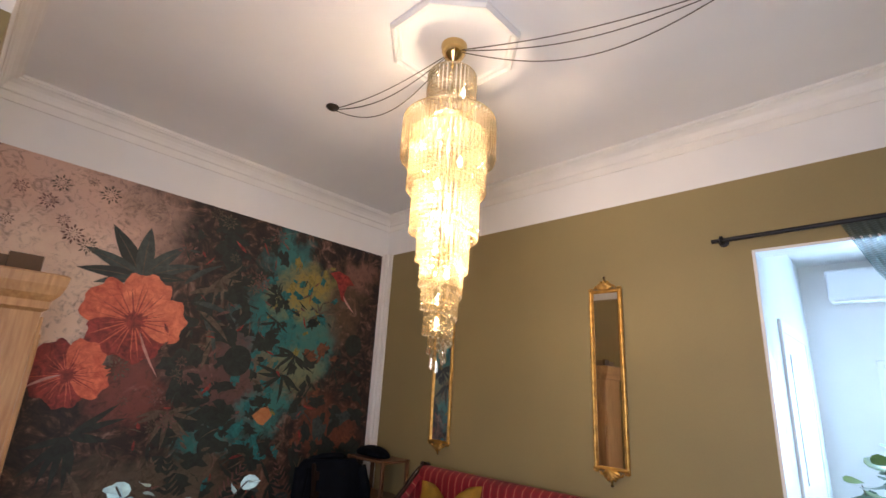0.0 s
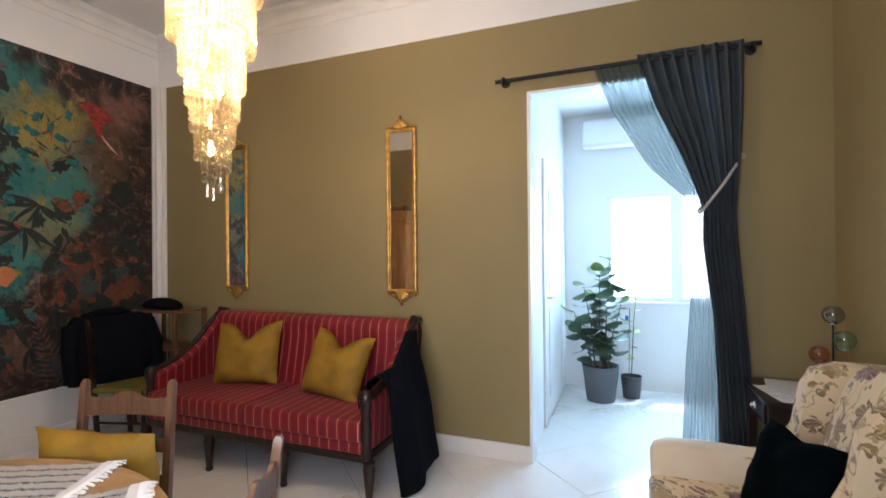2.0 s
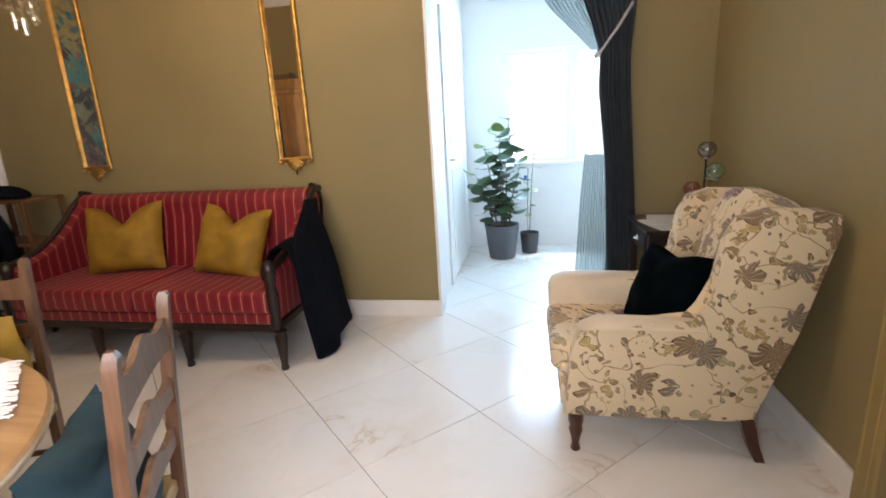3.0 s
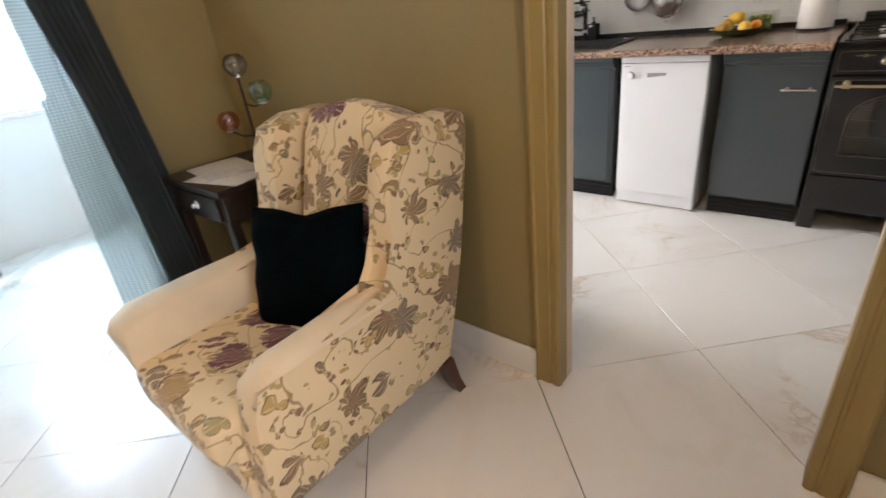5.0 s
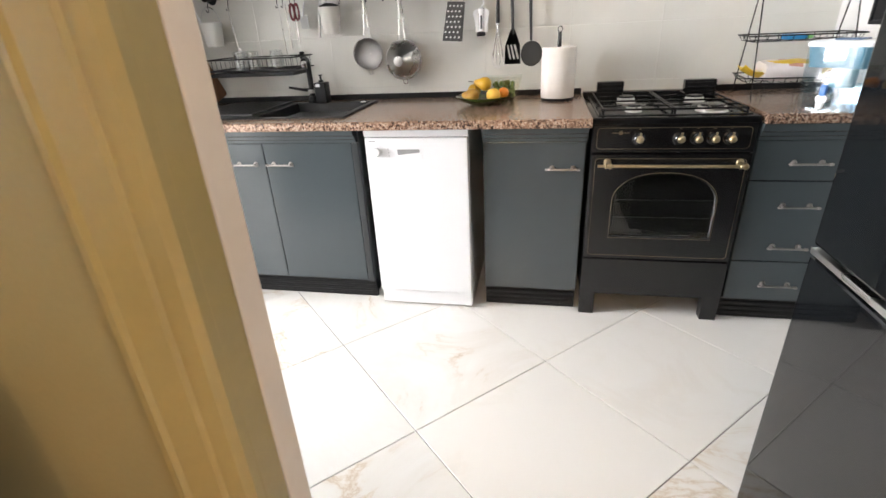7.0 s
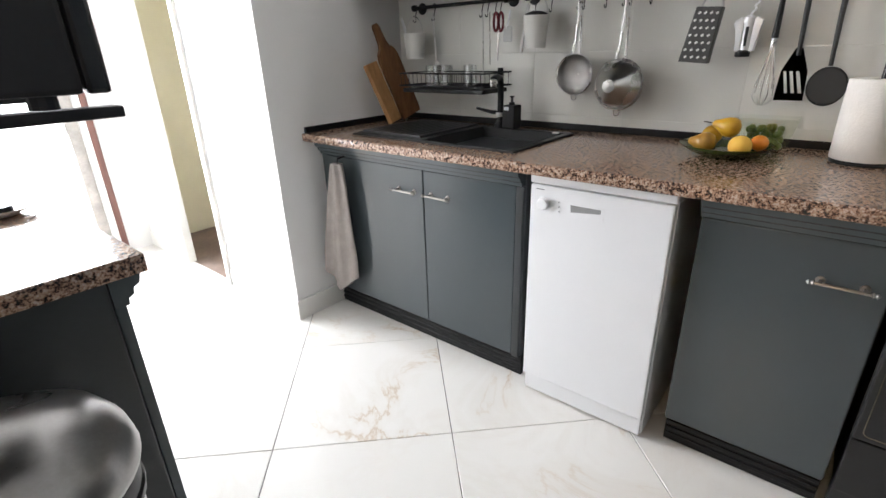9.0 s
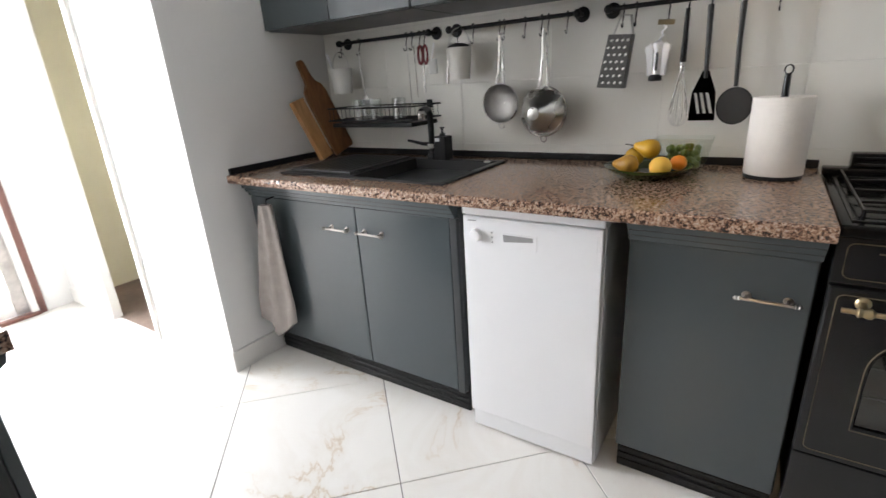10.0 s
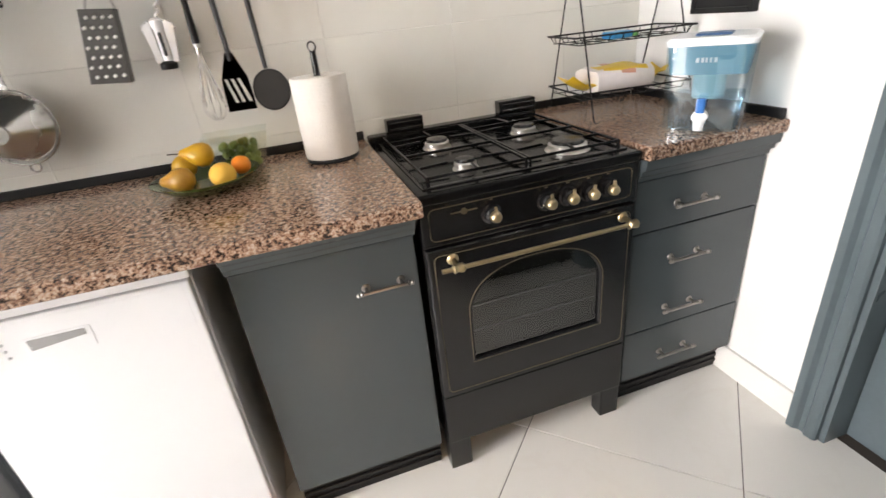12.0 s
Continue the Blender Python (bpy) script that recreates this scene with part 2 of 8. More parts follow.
def loft(sections, bm=None, cap=True):
    """Skin over equal-length rings of points."""
    own, tmp = bm or bmesh.new(), bmesh.new()
    rings = [[tmp.verts.new(p) for p in s] for s in sections]
    k = len(rings[0])
    for a, b in zip(rings, rings[1:]):
        for i in range(k):
            tmp.faces.new((a[i], a[(i + 1) % k], b[(i + 1) % k], b[i]))
    if cap:
        tmp.faces.new(rings[0][::-1])
        tmp.faces.new(rings[-1])
    return merge(own, tmp)


def structure(name, bm, material, label, category, smooth=False):
    return tagged(part(name, bm, material, None, label, smooth), label, category, kind="structure")


# ---- structure: living room ----
LX0, LX1, LY0, LY1, CEIL = -4.03, 1.12, -0.30, 3.31, 3.42
JX, JY = -2.45, -0.08
OLIVE_TOP = 2.97
KX0, KX1, KY0 = 1.194, 3.36, 0.13

# olive wall with the passage to the sunroom
bm = box(LX0 - 0.15, -0.545, LY1, LY1 + 0.14, -0.05, OLIVE_TOP)
box(0.56, LX1, LY1, LY1 + 0.14, -0.05, OLIVE_TOP, bm=bm)
box(-0.545, 0.56, LY1, LY1 + 0.14, 2.485, OLIVE_TOP, bm=bm)
structure("wall_north", bm, OLIVE, "olive painted wall with a tall open passage", "wall")
structure("wall_north_upper", box(LX0 - 0.15, LX1, LY1, LY1 + 0.14, OLIVE_TOP, CEIL), WHITE, "white band of wall above olive paint", "wall")
structure("wall_west", box(LX0 - 0.15, LX0, LY0 - 0.15, LY1, -0.05, CEIL), WHITE, "white wall behind the floral mural", "wall")
bm = box(LX0 - 0.15, -0.87, LY0 - 0.15, LY0, -0.05, OLIVE_TOP)
box(0.37, LX1, LY0 - 0.15, LY0, -0.05, OLIVE_TOP, bm=bm)
box(-0.87, 0.37, LY0 - 0.15, LY0, -0.05, 0.83, bm=bm)
box(-0.87, 0.37, LY0 - 0.15, LY0, 2.27, OLIVE_TOP, bm=bm)
structure("wall_south", bm, OLIVE, "olive painted living room wall", "wall")
structure("wall_south_upper", box(LX0 - 0.15, LX1, LY0 - 0.15, LY0, OLIVE_TOP, CEIL), WHITE, "white band of wall above olive paint", "wall")
structure("wall_south_pier", box(LX0, JX, LY0, JY, -0.05, OLIVE_TOP), OLIVE, "olive painted wall pier behind the wardrobe", "wall")
structure("wall_south_pier_upper", box(LX0, JX, LY0, JY, OLIVE_TOP, CEIL), WHITE, "white band of wall above olive paint", "wall")
DY0, DY1, DH = 0.946, 1.63, 2.06
bm = box(LX1, KX0, LY0 - 0.15, DY0 - 0.02, -0.05, CEIL)
box(LX1, KX0, DY1 + 0.02, 5.1, -0.05, CEIL, bm=bm)
box(LX1, KX0, DY0 - 0.02, DY1 + 0.02, DH + 0.02, CEIL, bm=bm)
for f in bm.faces:
    c = f.calc_center_median()
    f.material_index = 1 if c.x > LX1 + 0.02 else 0
structure("wall_east", bm, [OLIVE, WHITE], "olive painted partition wall with a doorway to the kitchen", "wall")
structure("wall_east_upper", box(LX1 - 0.003, LX1, LY0, LY1, OLIVE_TOP, CEIL), WHITE, "white band of wall above olive paint", "wall")
structure("ceiling", box(LX0 - 0.15, LX1, LY0 - 0.15, LY1 + 0.14, CEIL, CEIL + 0.1), WHITE, "white plaster living room ceiling", "ceiling")

# cornice: stepped moulding round the ceiling
prof = [(0.0, -0.172), (0.007, -0.170), (0.008, -0.112), (0.020, -0.104), (0.026, -0.080), (0.040, -0.056), (0.064, -0.038), (0.086, -0.031), (0.088, -0.022), (0.100, -0.020), (0.100, 0.0), (0.0, 0.0)]


def cornice(x0, y0, x1, y1, nx, ny):
    secs = []
    for x, y, ex in ((x0, y0, 1), (x1, y1, -1)):
        secs.append([(x + nx * a + (ex * a if ny else 0) * (1 if x1 > x0 else -1), y + ny * a + (ex * a if nx else 0) * (1 if y1 > y0 else -1), CEIL + b) for a, b in prof])
    return loft(secs)


bm = cornice(LX0, LY1, LX1, LY1, 0, -1)
merge(bm, cornice(JX, LY0, LX1, LY0, 0, 1))
merge(bm, cornice(LX0, JY, JX, JY, 0, 1))
merge(bm, cornice(LX0, JY, LX0, LY1, 1, 0))
merge(bm, cornice(LX1, LY0, LX1, LY1, -1, 0))
structure("cornice", bm, TRIM, "white stepped plaster cornice under the ceiling", "trim")

# white bead in the corner beside the mural
bm = box(LX0, LX0 + 0.105, LY1 - 0.022, LY1, 0.0, OLIVE_TOP + 0.0, 0.008)
box(LX0, LX0 + 0.022, LY1 - 0.075, LY1 - 0.022, 0.0, OLIVE_TOP, 0.006, bm=bm)
tube([(LX0 + 0.045, LY1 - 0.045, 0), (LX0 + 0.045, LY1 - 0.045, OLIVE_TOP)], 0.026, 12, bm=bm)
structure("corner_trim", bm, TRIM, "white rounded moulding in the room corner", "trim", 40)

# baseboards
base = []
for x0, x1, y0, y1 in ((LX0 + 0.105, -0.548, LY1 - 0.014, LY1), (0.563, LX1, LY1 - 0.014, LY1), (LX1 - 0.014, LX1, DY1 + 0.088, LY1 - 0.014), (LX1 - 0.014, LX1, LY0, DY0 - 0.088),
                       (LX0, LX0 + 0.014, JY, LY1 - 0.075), (JX, LX1 - 0.014, LY0, LY0 + 0.014)):
    base.append((x0, x1, y0, y1))
bm = bmesh.new()
for x0, x1, y0, y1 in base:
    box(x0, x1, y0, y1, 0.0, 0.115, 0.004, bm=bm)
structure("baseboard", bm, TRIM, "white painted wooden baseboard", "trim")

# passage lining, white reveal with bead
bm = box(-0.556, -0.538, LY1 - 0.012, LY1 + 0.15, 0.0, 2.49, 0.003)
box(0.552, 0.570, LY1 - 0.012, LY1 + 0.15, 0.0, 2.49, 0.003, bm=bm)
box(-0.538, 0.552, LY1 - 0.012, LY1 + 0.15, 2.474, 2.492, 0.003, bm=bm)
structure("door_1", bm, TRIM, "white lining of the passage to the sunroom", "door frame")

# kitchen doorway: olive casing on the room side, pale jamb
door2 = tagged(thing("door_2", "open doorway with olive casing and pale jamb", "door frame", (LX1, 1.3, 0)), kind="structure")


def casing(y_in, side):
    """Moulded upright; y_in is the opening's edge, side the way outwards."""
    out = [(0.0, 0.0), (0.0, 0.012), (0.008, 0.018), (0.022, 0.019), (0.026, 0.015), (0.032, 0.015), (0.036, 0.0185), (0.072, 0.020), (0.078, 0.023), (0.086, 0.022), (0.088, 0.0)]
    return [(LX1 - b, y_in + side * a) for a, b in out]


for y_in, side in ((DY1, 1), (DY0, -1)):
    part("casing", prism(casing(y_in, side), DH + 0.05, "z", 0.0), OLIVE_GLOSS, door2, "olive gloss moulded casing")
part("head_casing", box(LX1 - 0.024, LX1, DY0 - 0.06, DY1 + 0.06, DH, DH + 0.088, 0.004), OLIVE_GLOSS, door2)
for y0, y1 in ((DY1, DY1 + 0.02), (DY0 - 0.02, DY0)):
    part("jamb", box(1.158, KX0 + 0.003, y0, y1, 0, DH, 0.002), JAMB, door2, "pale cream jamb board")
    part("jamb_edge", box(LX1 + 0.0005, 1.157, y0 + 0.001, y1, 0, DH, 0.0015), OLIVE_GLOSS, door2, "olive painted jamb edge")
part("head_jamb", box(LX1 + 0.0005, KX0 + 0.003, DY0 - 0.02, DY1 + 0.02, DH, DH + 0.02, 0.002), TRIM, door2)

# ---- structure: sunroom ----
SX0, SX1, SY1, SCEIL = -0.58, 1.02, 5.36, 2.84
bm = box(SX0 - 0.12, SX0, LY1 + 0.14, SY1 + 0.15, -0.05, SCEIL)
structure("wall_sunroom_west", bm, WHITE, "white sunroom wall with a panelled door", "wall")
structure("wall_sunroom_east", box(SX1, LX1 - 0.001, LY1 + 0.14, SY1 + 0.15, -0.05, SCEIL), WHITE, "white sunroom side wall", "wall")
WX0, WX1, WZ0, WZ1 = -0.16, 0.92, 0.90, 2.0
bm = box(SX0, WX0, SY1, SY1 + 0.15, -0.05, SCEIL)
box(WX1, SX1, SY1, SY1 + 0.15, -0.05, SCEIL, bm=bm)
box(WX0, WX1, SY1, SY1 + 0.15, -0.05, WZ0, bm=bm)
box(WX0, WX1, SY1, SY1 + 0.15, WZ1, SCEIL, bm=bm)
structure("wall_sunroom_north", bm, WHITE, "white sunroom wall with a wide window", "wall")
structure("ceiling_sunroom", box(SX0 - 0.12, SX1, LY1 + 0.14, SY1 + 0.15, SCEIL, SCEIL + 0.1), WHITE, "white sunroom ceiling", "ceiling")
win = tagged(thing("window_1", "white framed two-leaf sunroom window", "window", (0.38, SY1, WZ0)), kind="structure")
for x0, x1 in ((WX0, 0.50), (0.50, WX1)):
    bm = box(x0, x0 + 0.055, SY1 + 0.03, SY1 + 0.08, WZ0, WZ1, 0.004)
    box(x1 - 0.055, x1, SY1 + 0.03, SY1 + 0.08, WZ0, WZ1, 0.004, bm=bm)
    box(x0 + 0.055, x1 - 0.055, SY1 + 0.03, SY1 + 0.08, WZ0, WZ0 + 0.05, 0.004, bm=bm)
    box(x0 + 0.055, x1 - 0.055, SY1 + 0.03, SY1 + 0.08, WZ1 - 0.05, WZ1, 0.004, bm=bm)
    fr = part("window_frame", bm, TRIM, win)
    pane = part("pane", box(x0 + 0.055, x1 - 0.055, SY1 + 0.053, SY1 + 0.057, WZ0 + 0.05, WZ1 - 0.05), PANE, fr)
    pane.visible_shadow = False
part("window_sill", box(WX0 - 0.03, WX1 + 0.03, SY1 - 0.03, SY1 + 0.03, WZ0 - 0.03, WZ0, 0.006), TRIM, win)
# panelled door leaf in the sunroom's side wall
d3 = tagged(thing("door_3", "white closed panelled door with narrow casing", "door", (SX0, 4.55, 0)), kind="structure")
part("casing", box(SX0, SX0 + 0.02, 3.98, 4.06, 0, 2.17, 0.004), TRIM, d3)
part("casing", box(SX0, SX0 + 0.02, 4.98, 5.06, 0, 2.17, 0.004), TRIM, d3)
part("head_casing", box(SX0, SX0 + 0.02, 4.06, 4.98, 2.09, 2.17, 0.004), TRIM, d3)
part("leaf", box(SX0, SX0 + 0.012, 4.06, 4.98, 0.01, 2.09, 0.003), TRIM, d3)
for z0, z1 in ((0.2, 0.95), (1.1, 1.95)):
    part("panel", box(SX0 + 0.012, SX0 + 0.02, 4.2, 4.84, z0, z1, 0.006), TRIM, d3)
part("door_handle", tube([(SX0 + 0.012, 4.14, 1.03), (SX0 + 0.05, 4.14, 1.03), (SX0 + 0.05, 4.24, 1.03)], 0.009), STEEL, d3)

win2 = tagged(thing("window_2", "white framed window letting daylight into the living room", "window", (-0.25, LY0, 0.83)), kind="structure")
bm = bmesh.new()
for x0, x1, z0, z1 in ((-0.87, -0.82, 0.83, 2.27), (0.32, 0.37, 0.83, 2.27), (-0.82, 0.32, 0.83, 0.88), (-0.82, 0.32, 2.22, 2.27), (-0.275, -0.225, 0.88, 2.22)):
    box(x0, x1, LY0 - 0.13, LY0 - 0.09, z0, z1, 0.003, bm=bm)
part("window_frame", bm, TRIM, win2)
part("window_sill", box(-0.9, 0.4, LY0 - 0.09, LY0 + 0.02, 0.80, 0.83, 0.005), TRIM, win2)

# ---- structure: kitchen ----
KCEIL, PX, PY, NY = 2.80, 2.53, 3.22, 4.95
structure("wall_kitchen_east", box(KX1, KX1 + 0.12, KY0 - 0.12, PY, -0.05, KCEIL), WHITE, "kitchen wall behind the worktop", "wall")
bm = box(KX0, 1.905, KY0 - 0.12, KY0, -0.05, KCEIL)
box(2.425, KX1, KY0 - 0.12, KY0, -0.05, KCEIL, bm=bm)
box(1.905, 2.425, KY0 - 0.12, KY0, 2.0, KCEIL, bm=bm)
structure("wall_kitchen_south", bm, WHITE, "white kitchen end wall with a grey door", "wall")
bm = box(PX, KX1 + 0.12, PY, 3.90, -0.05, KCEIL)
structure("wall_kitchen_pier", bm, WHITE, "white wall pier at the worktop's end", "wall")
bm = box(PX, PX + 0.03, 4.40, NY + 0.12, -0.05, KCEIL)
box(PX, PX + 0.03, 3.90, 4.40, 2.1, KCEIL, bm=bm)
structure("wall_kitchen_side", bm, WHITE, "white wall beside a narrow opening", "wall")
YELLOW = surface("pale_yellow_wall", (0.72, 0.66, 0.47), 0.6, vary=0.05, scale=3)
bm = box(3.3, 3.36, 3.90, NY, -0.05, KCEIL)
box(PX + 0.03, 3.3, NY, NY + 0.12, -0.05, KCEIL, bm=bm)
structure("wall_side_room", bm, YELLOW, "pale yellow wall of a small side room", "wall")
DX0, DX1, DZ1 = 1.30, 2.30, 2.30
bm = box(KX0, DX0, NY, NY + 0.12, -0.05, KCEIL)
box(DX1, PX, NY, NY + 0.12, -0.05, KCEIL, bm=bm)
box(DX0, DX1, NY, NY + 0.12, DZ1, KCEIL, bm=bm)
structure("wall_kitchen_north", bm, WHITE, "white wall round the balcony door", "wall")
structure("ceiling_kitchen", box(KX0, KX1 + 0.12, KY0 - 0.12, NY + 0.12, KCEIL, KCEIL + 0.1), WHITE, "white kitchen ceiling", "ceiling")
bm = box(PX - 0.012, PX, 3.22, 3.85, 0, 0.10, 0.004)
box(PX - 0.012, 2.80, PY - 0.012, PY, 0, 0.10, 0.004, bm=bm)
box(PX - 0.012, PX, 4.46, NY, 0, 0.10, 0.004, bm=bm)
box(2.495, 2.80, KY0, KY0 + 0.012, 0, 0.10, 0.004, bm=bm)
structure("baseboard_kitchen", bm, TRIM, "white kitchen baseboard", "trim")

# ---- kitchen: worktops and cabinets ----
FRONT = 2.76


def pull_handle(y, z, parent, length=0.105, x=FRONT, vertical=False):
    """Bow handle with turned ends, on a front that faces -x."""
    bm = tube([(x - 0.026, y - length / 2, z), (x - 0.026, y + length / 2, z)], 0.0042, 8)
    for s in (-1, 1):
        tube([(x, y + s * length * 0.40, z), (x - 0.026, y + s * length * 0.40, z)], 0.0045, 8, bm=bm)
        lathe([(0.002, 0), (0.007, 0.003), (0.004, 0.007), (0.0065, 0.011), (0.002, 0.016)], 8, Matrix.Translation((x - 0.026, y + s * length / 2, z)) @ pose(0, 0, 0, -90 * s, 0, 0), bm=bm)
        lathe([(0.011, 0), (0.010, 0.002), (0.005, 0.004)], 10, Matrix.Translation((x, y + s * length * 0.40, z)) @ pose(0, 0, 0, 0, -90, 0), bm=bm)
    return part("handle", bm, BRASS_GREY, parent, "aged pewter bow handle", 40)


BRASS_GREY = surface("aged_pewter", (0.30, 0.28, 0.26), 0.3, 1.0, vary=0.15, grain=120)


def top_rail(y0, y1, parent, x=FRONT):
    """Moulded strip under the worktop."""
    out = [(0.02, 0.785), (-0.004, 0.785), (-0.006, 0.797), (-0.016, 0.803), (-0.018, 0.815), (-0.030, 0.822), (-0.034, 0.838), (-0.034, 0.848), (0.02, 0.848)]
    bm = loft([[(x + a, y, z) for a, z in out] for y in (y0, y1)])
    return part("top_rail", bm, GREY_PAINT, parent, "moulded grey rail", 30)


def kick(y0, y1, parent, x=FRONT + 0.04):
    bm = box(x, x + 0.02, y0, y1, 0.0, 0.105)
    for k in range(3):
        box(x - 0.006, x, y0, y1, 0.018 + 0.024 * k, 0.032 + 0.024 * k, 0.002, 1, bm=bm)
    return part("kickboard", bm, BLACK_PLASTIC, parent, "ribbed black plinth")


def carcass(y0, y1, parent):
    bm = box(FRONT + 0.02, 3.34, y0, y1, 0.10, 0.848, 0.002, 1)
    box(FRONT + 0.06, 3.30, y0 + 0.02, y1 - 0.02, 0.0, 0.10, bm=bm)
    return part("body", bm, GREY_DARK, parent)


sink_cab = thing("sink_cabinet", "grey-green painted sink cabinet with two closed doors", "cabinet", (3.05, 2.66, 0))
carcass(2.125, 3.205, sink_cab)
for y0, y1, hy in ((2.578, 3.165, 2.668), (2.155, 2.574, 2.495)):
    dr = part("door", box(FRONT, FRONT + 0.02, y0, y1, 0.112, 0.782, 0.003), GREY_PAINT, sink_cab)
    pull_handle(hy, 0.690, dr)
part("filler", box(FRONT + 0.005, FRONT + 0.02, 3.167, 3.205, 0.112, 0.782, 0.002), GREY_PAINT, sink_cab)
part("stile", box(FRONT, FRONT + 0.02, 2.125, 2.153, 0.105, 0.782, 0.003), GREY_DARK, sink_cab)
top_rail(2.13, 3.205, sink_cab)
kick(2.13, 3.205, sink_cab)

cab2 = thing("base_cabinet", "grey painted single-door cabinet between dishwasher and range", "cabinet", (3.05, 1.38, 0))
carcass(1.172, 1.585, cab2)
dr = part("door", box(FRONT, FRONT + 0.02, 1.176, 1.582, 0.112, 0.782, 0.003), GREY_PAINT, cab2)
pull_handle(1.262, 0.676, dr)
top_rail(1.172, 1.585, cab2)
kick(1.175, 1.582, cab2)

cab3 = thing("drawer_cabinet", "grey painted drawer cabinet with four pewter handles", "cabinet", (3.05, 0.36, 0))
carcass(0.135, 0.572, cab3)
for z0, z1, hs in ((0.631, 0.782, (0.700,)), (0.293, 0.627, (0.532, 0.360)), (0.112, 0.289, (0.190,))):
    dr = part("drawer_front", box(FRONT, FRONT + 0.02, 0.136, 0.568, z0, z1, 0.003), GREY_PAINT, cab3)
    for hz in hs:
        pull_handle(0.385, hz, dr, 0.115)
top_rail(0.134, 0.570, cab3)
kick(0.14, 0.570, cab3)

# worktops of speckled granite, with black upstand strips
SKX0, SKX1, SKY0, SKY1 = 2.80, 3.21, 2.205, 2.965
wt = thing("worktop", "speckled brown granite worktop with black upstand", "worktop", (3.0, 2.2, 0.85))
edge_o = [(2.683, 1.166), (3.358, 1.166), (3.358, 3.218), (2.683, 3.218)]
edge_i = [(SKX0, SKY0), (SKX1, SKY0), (SKX1, SKY1), (SKX0, SKY1)]
rings = [[(x, y, z) for x, y in e] for e, z in ((edge_i, 0.850), (edge_o, 0.850), (edge_o, 0.885), (edge_i, 0.885), (edge_i, 0.850))]
bm = loft(rings, cap=False)
bmesh.ops.remove_doubles(bm, verts=bm.verts, dist=1e-5)
lip = bmesh.new()
rng = random.Random(4)
secs = []
for k in range(160):
    y = 1.166 + (3.218 - 1.166) * k / 159
    j = rng.uniform(-0.0009, 0.0009)
    secs.append([(2.684, y, 0.8502), (2.678 + j, y, 0.853 + j), (2.676 + j, y, 0.868), (2.678 - j, y, 0.881 + j * 0.4), (2.684, y, 0.8849)])
part("slab", bm, GRANITE, wt)
part("front_edge", loft(secs), GRANITE, wt, "rough-cut granite edge")
part("upstand", box(3.343, 3.358, 1.166, 3.203, 0.885, 0.912, 0.004), BLACK_PLASTIC, wt, "black plastic upstand strip")
part("upstand", box(2.69, 3.343, 3.203, 3.218, 0.885, 0.912, 0.004), BLACK_PLASTIC, wt, "black plastic upstand strip")
wt2 = thing("worktop", "short speckled brown granite worktop beside the range", "worktop", (3.0, 0.35, 0.85))
bm = box(2.722, 3.358, 0.132, 0.568, 0.850, 0.885)
secs = []
for k in range(40):
    y = 0.132 + 0.436 * k / 39
    j = rng.uniform(-0.0009, 0.0009)
    secs.append([(2.723, y, 0.8502), (2.717 + j, y, 0.853 + j), (2.715 + j, y, 0.868), (2.717 - j, y, 0.881 + j * 0.4), (2.723, y, 0.8849)])
part("slab", bm, GRANITE, wt2)
part("front_edge", loft(secs), GRANITE, wt2, "rough-cut granite edge")
part("upstand", box(3.343, 3.358, 0.147, 0.568, 0.885, 0.912, 0.004), BLACK_PLASTIC, wt2, "black plastic upstand strip")
part("upstand", box(2.73, 3.343, 0.132, 0.147, 0.885, 0.912, 0.004), BLACK_PLASTIC, wt2, "black plastic upstand strip")

# ---- sink, tap, soap ----
SINK_MAT = surface("black_composite", (0.008, 0.008, 0.009), 0.45, vary=0.15, grain=260, bump=0.12)
sink = thing("kitchen_sink", "black composite sink with drainer set in granite", "sink", (3.0, 2.58, 0.885))
bm = bmesh.new()
for x0, x1, y0, y1 in ((2.775, 2.80, 2.178, 2.99), (3.21, 3.24, 2.178, 2.99), (2.80, 3.21, 2.178, 2.205), (2.80, 3.21, 2.60, 2.99)):
    box(x0, x1, y0, y1, 0.8855, 0.893, 0.003, 1, bm=bm)
part("rim", bm, SINK_MAT, sink)
bm = bmesh.new()
z1, z0, i = 0.889, 0.705, 0.02
ring = [[(2.80, 2.205), (3.21, 2.205), (3.21, 2.60), (2.80, 2.60)], [(2.80 + i, 2.205 + i), (3.21 - i, 2.205 + i), (3.21 - i, 2.60 - i), (2.80 + i, 2.60 - i)]]
loft([[(x, y, z1) for x, y in ring[0]], [(x, y, z0) for x, y in ring[1]]], bm=bm, cap=False)
bm.faces.new([bm.verts.new((x, y, z0)) for x, y in ring[1]])
part("basin", bm, SINK_MAT, sink)
DRAIN = surface("dark_grey_drainer", (0.022, 0.022, 0.024), 0.42, vary=0.1)
drainer = part("drainer", box(2.815, 3.205, 2.63, 2.965, 0.893, 0.903, 0.004), DRAIN, sink, "ribbed dark grey draining board")
for k in range(9):
    part("rib", box(2.84, 3.18, 2.66 + 0.032 * k, 2.668 + 0.032 * k, 0.9025, 0.905, 0.001, 1), DRAIN, drainer)
part("drain", lathe([(0.03, 0), (0.032, 0.003), (0.012, 0.004)], 20, Matrix.Translation((3.0, 2.4, z0))), STEEL, sink)
part("overflow", lathe([(0.014, 0), (0.013, 0.003), (0.004, 0.003)], 14, Matrix.Translation((3.19, 2.235, 0.893))), STEEL, sink)

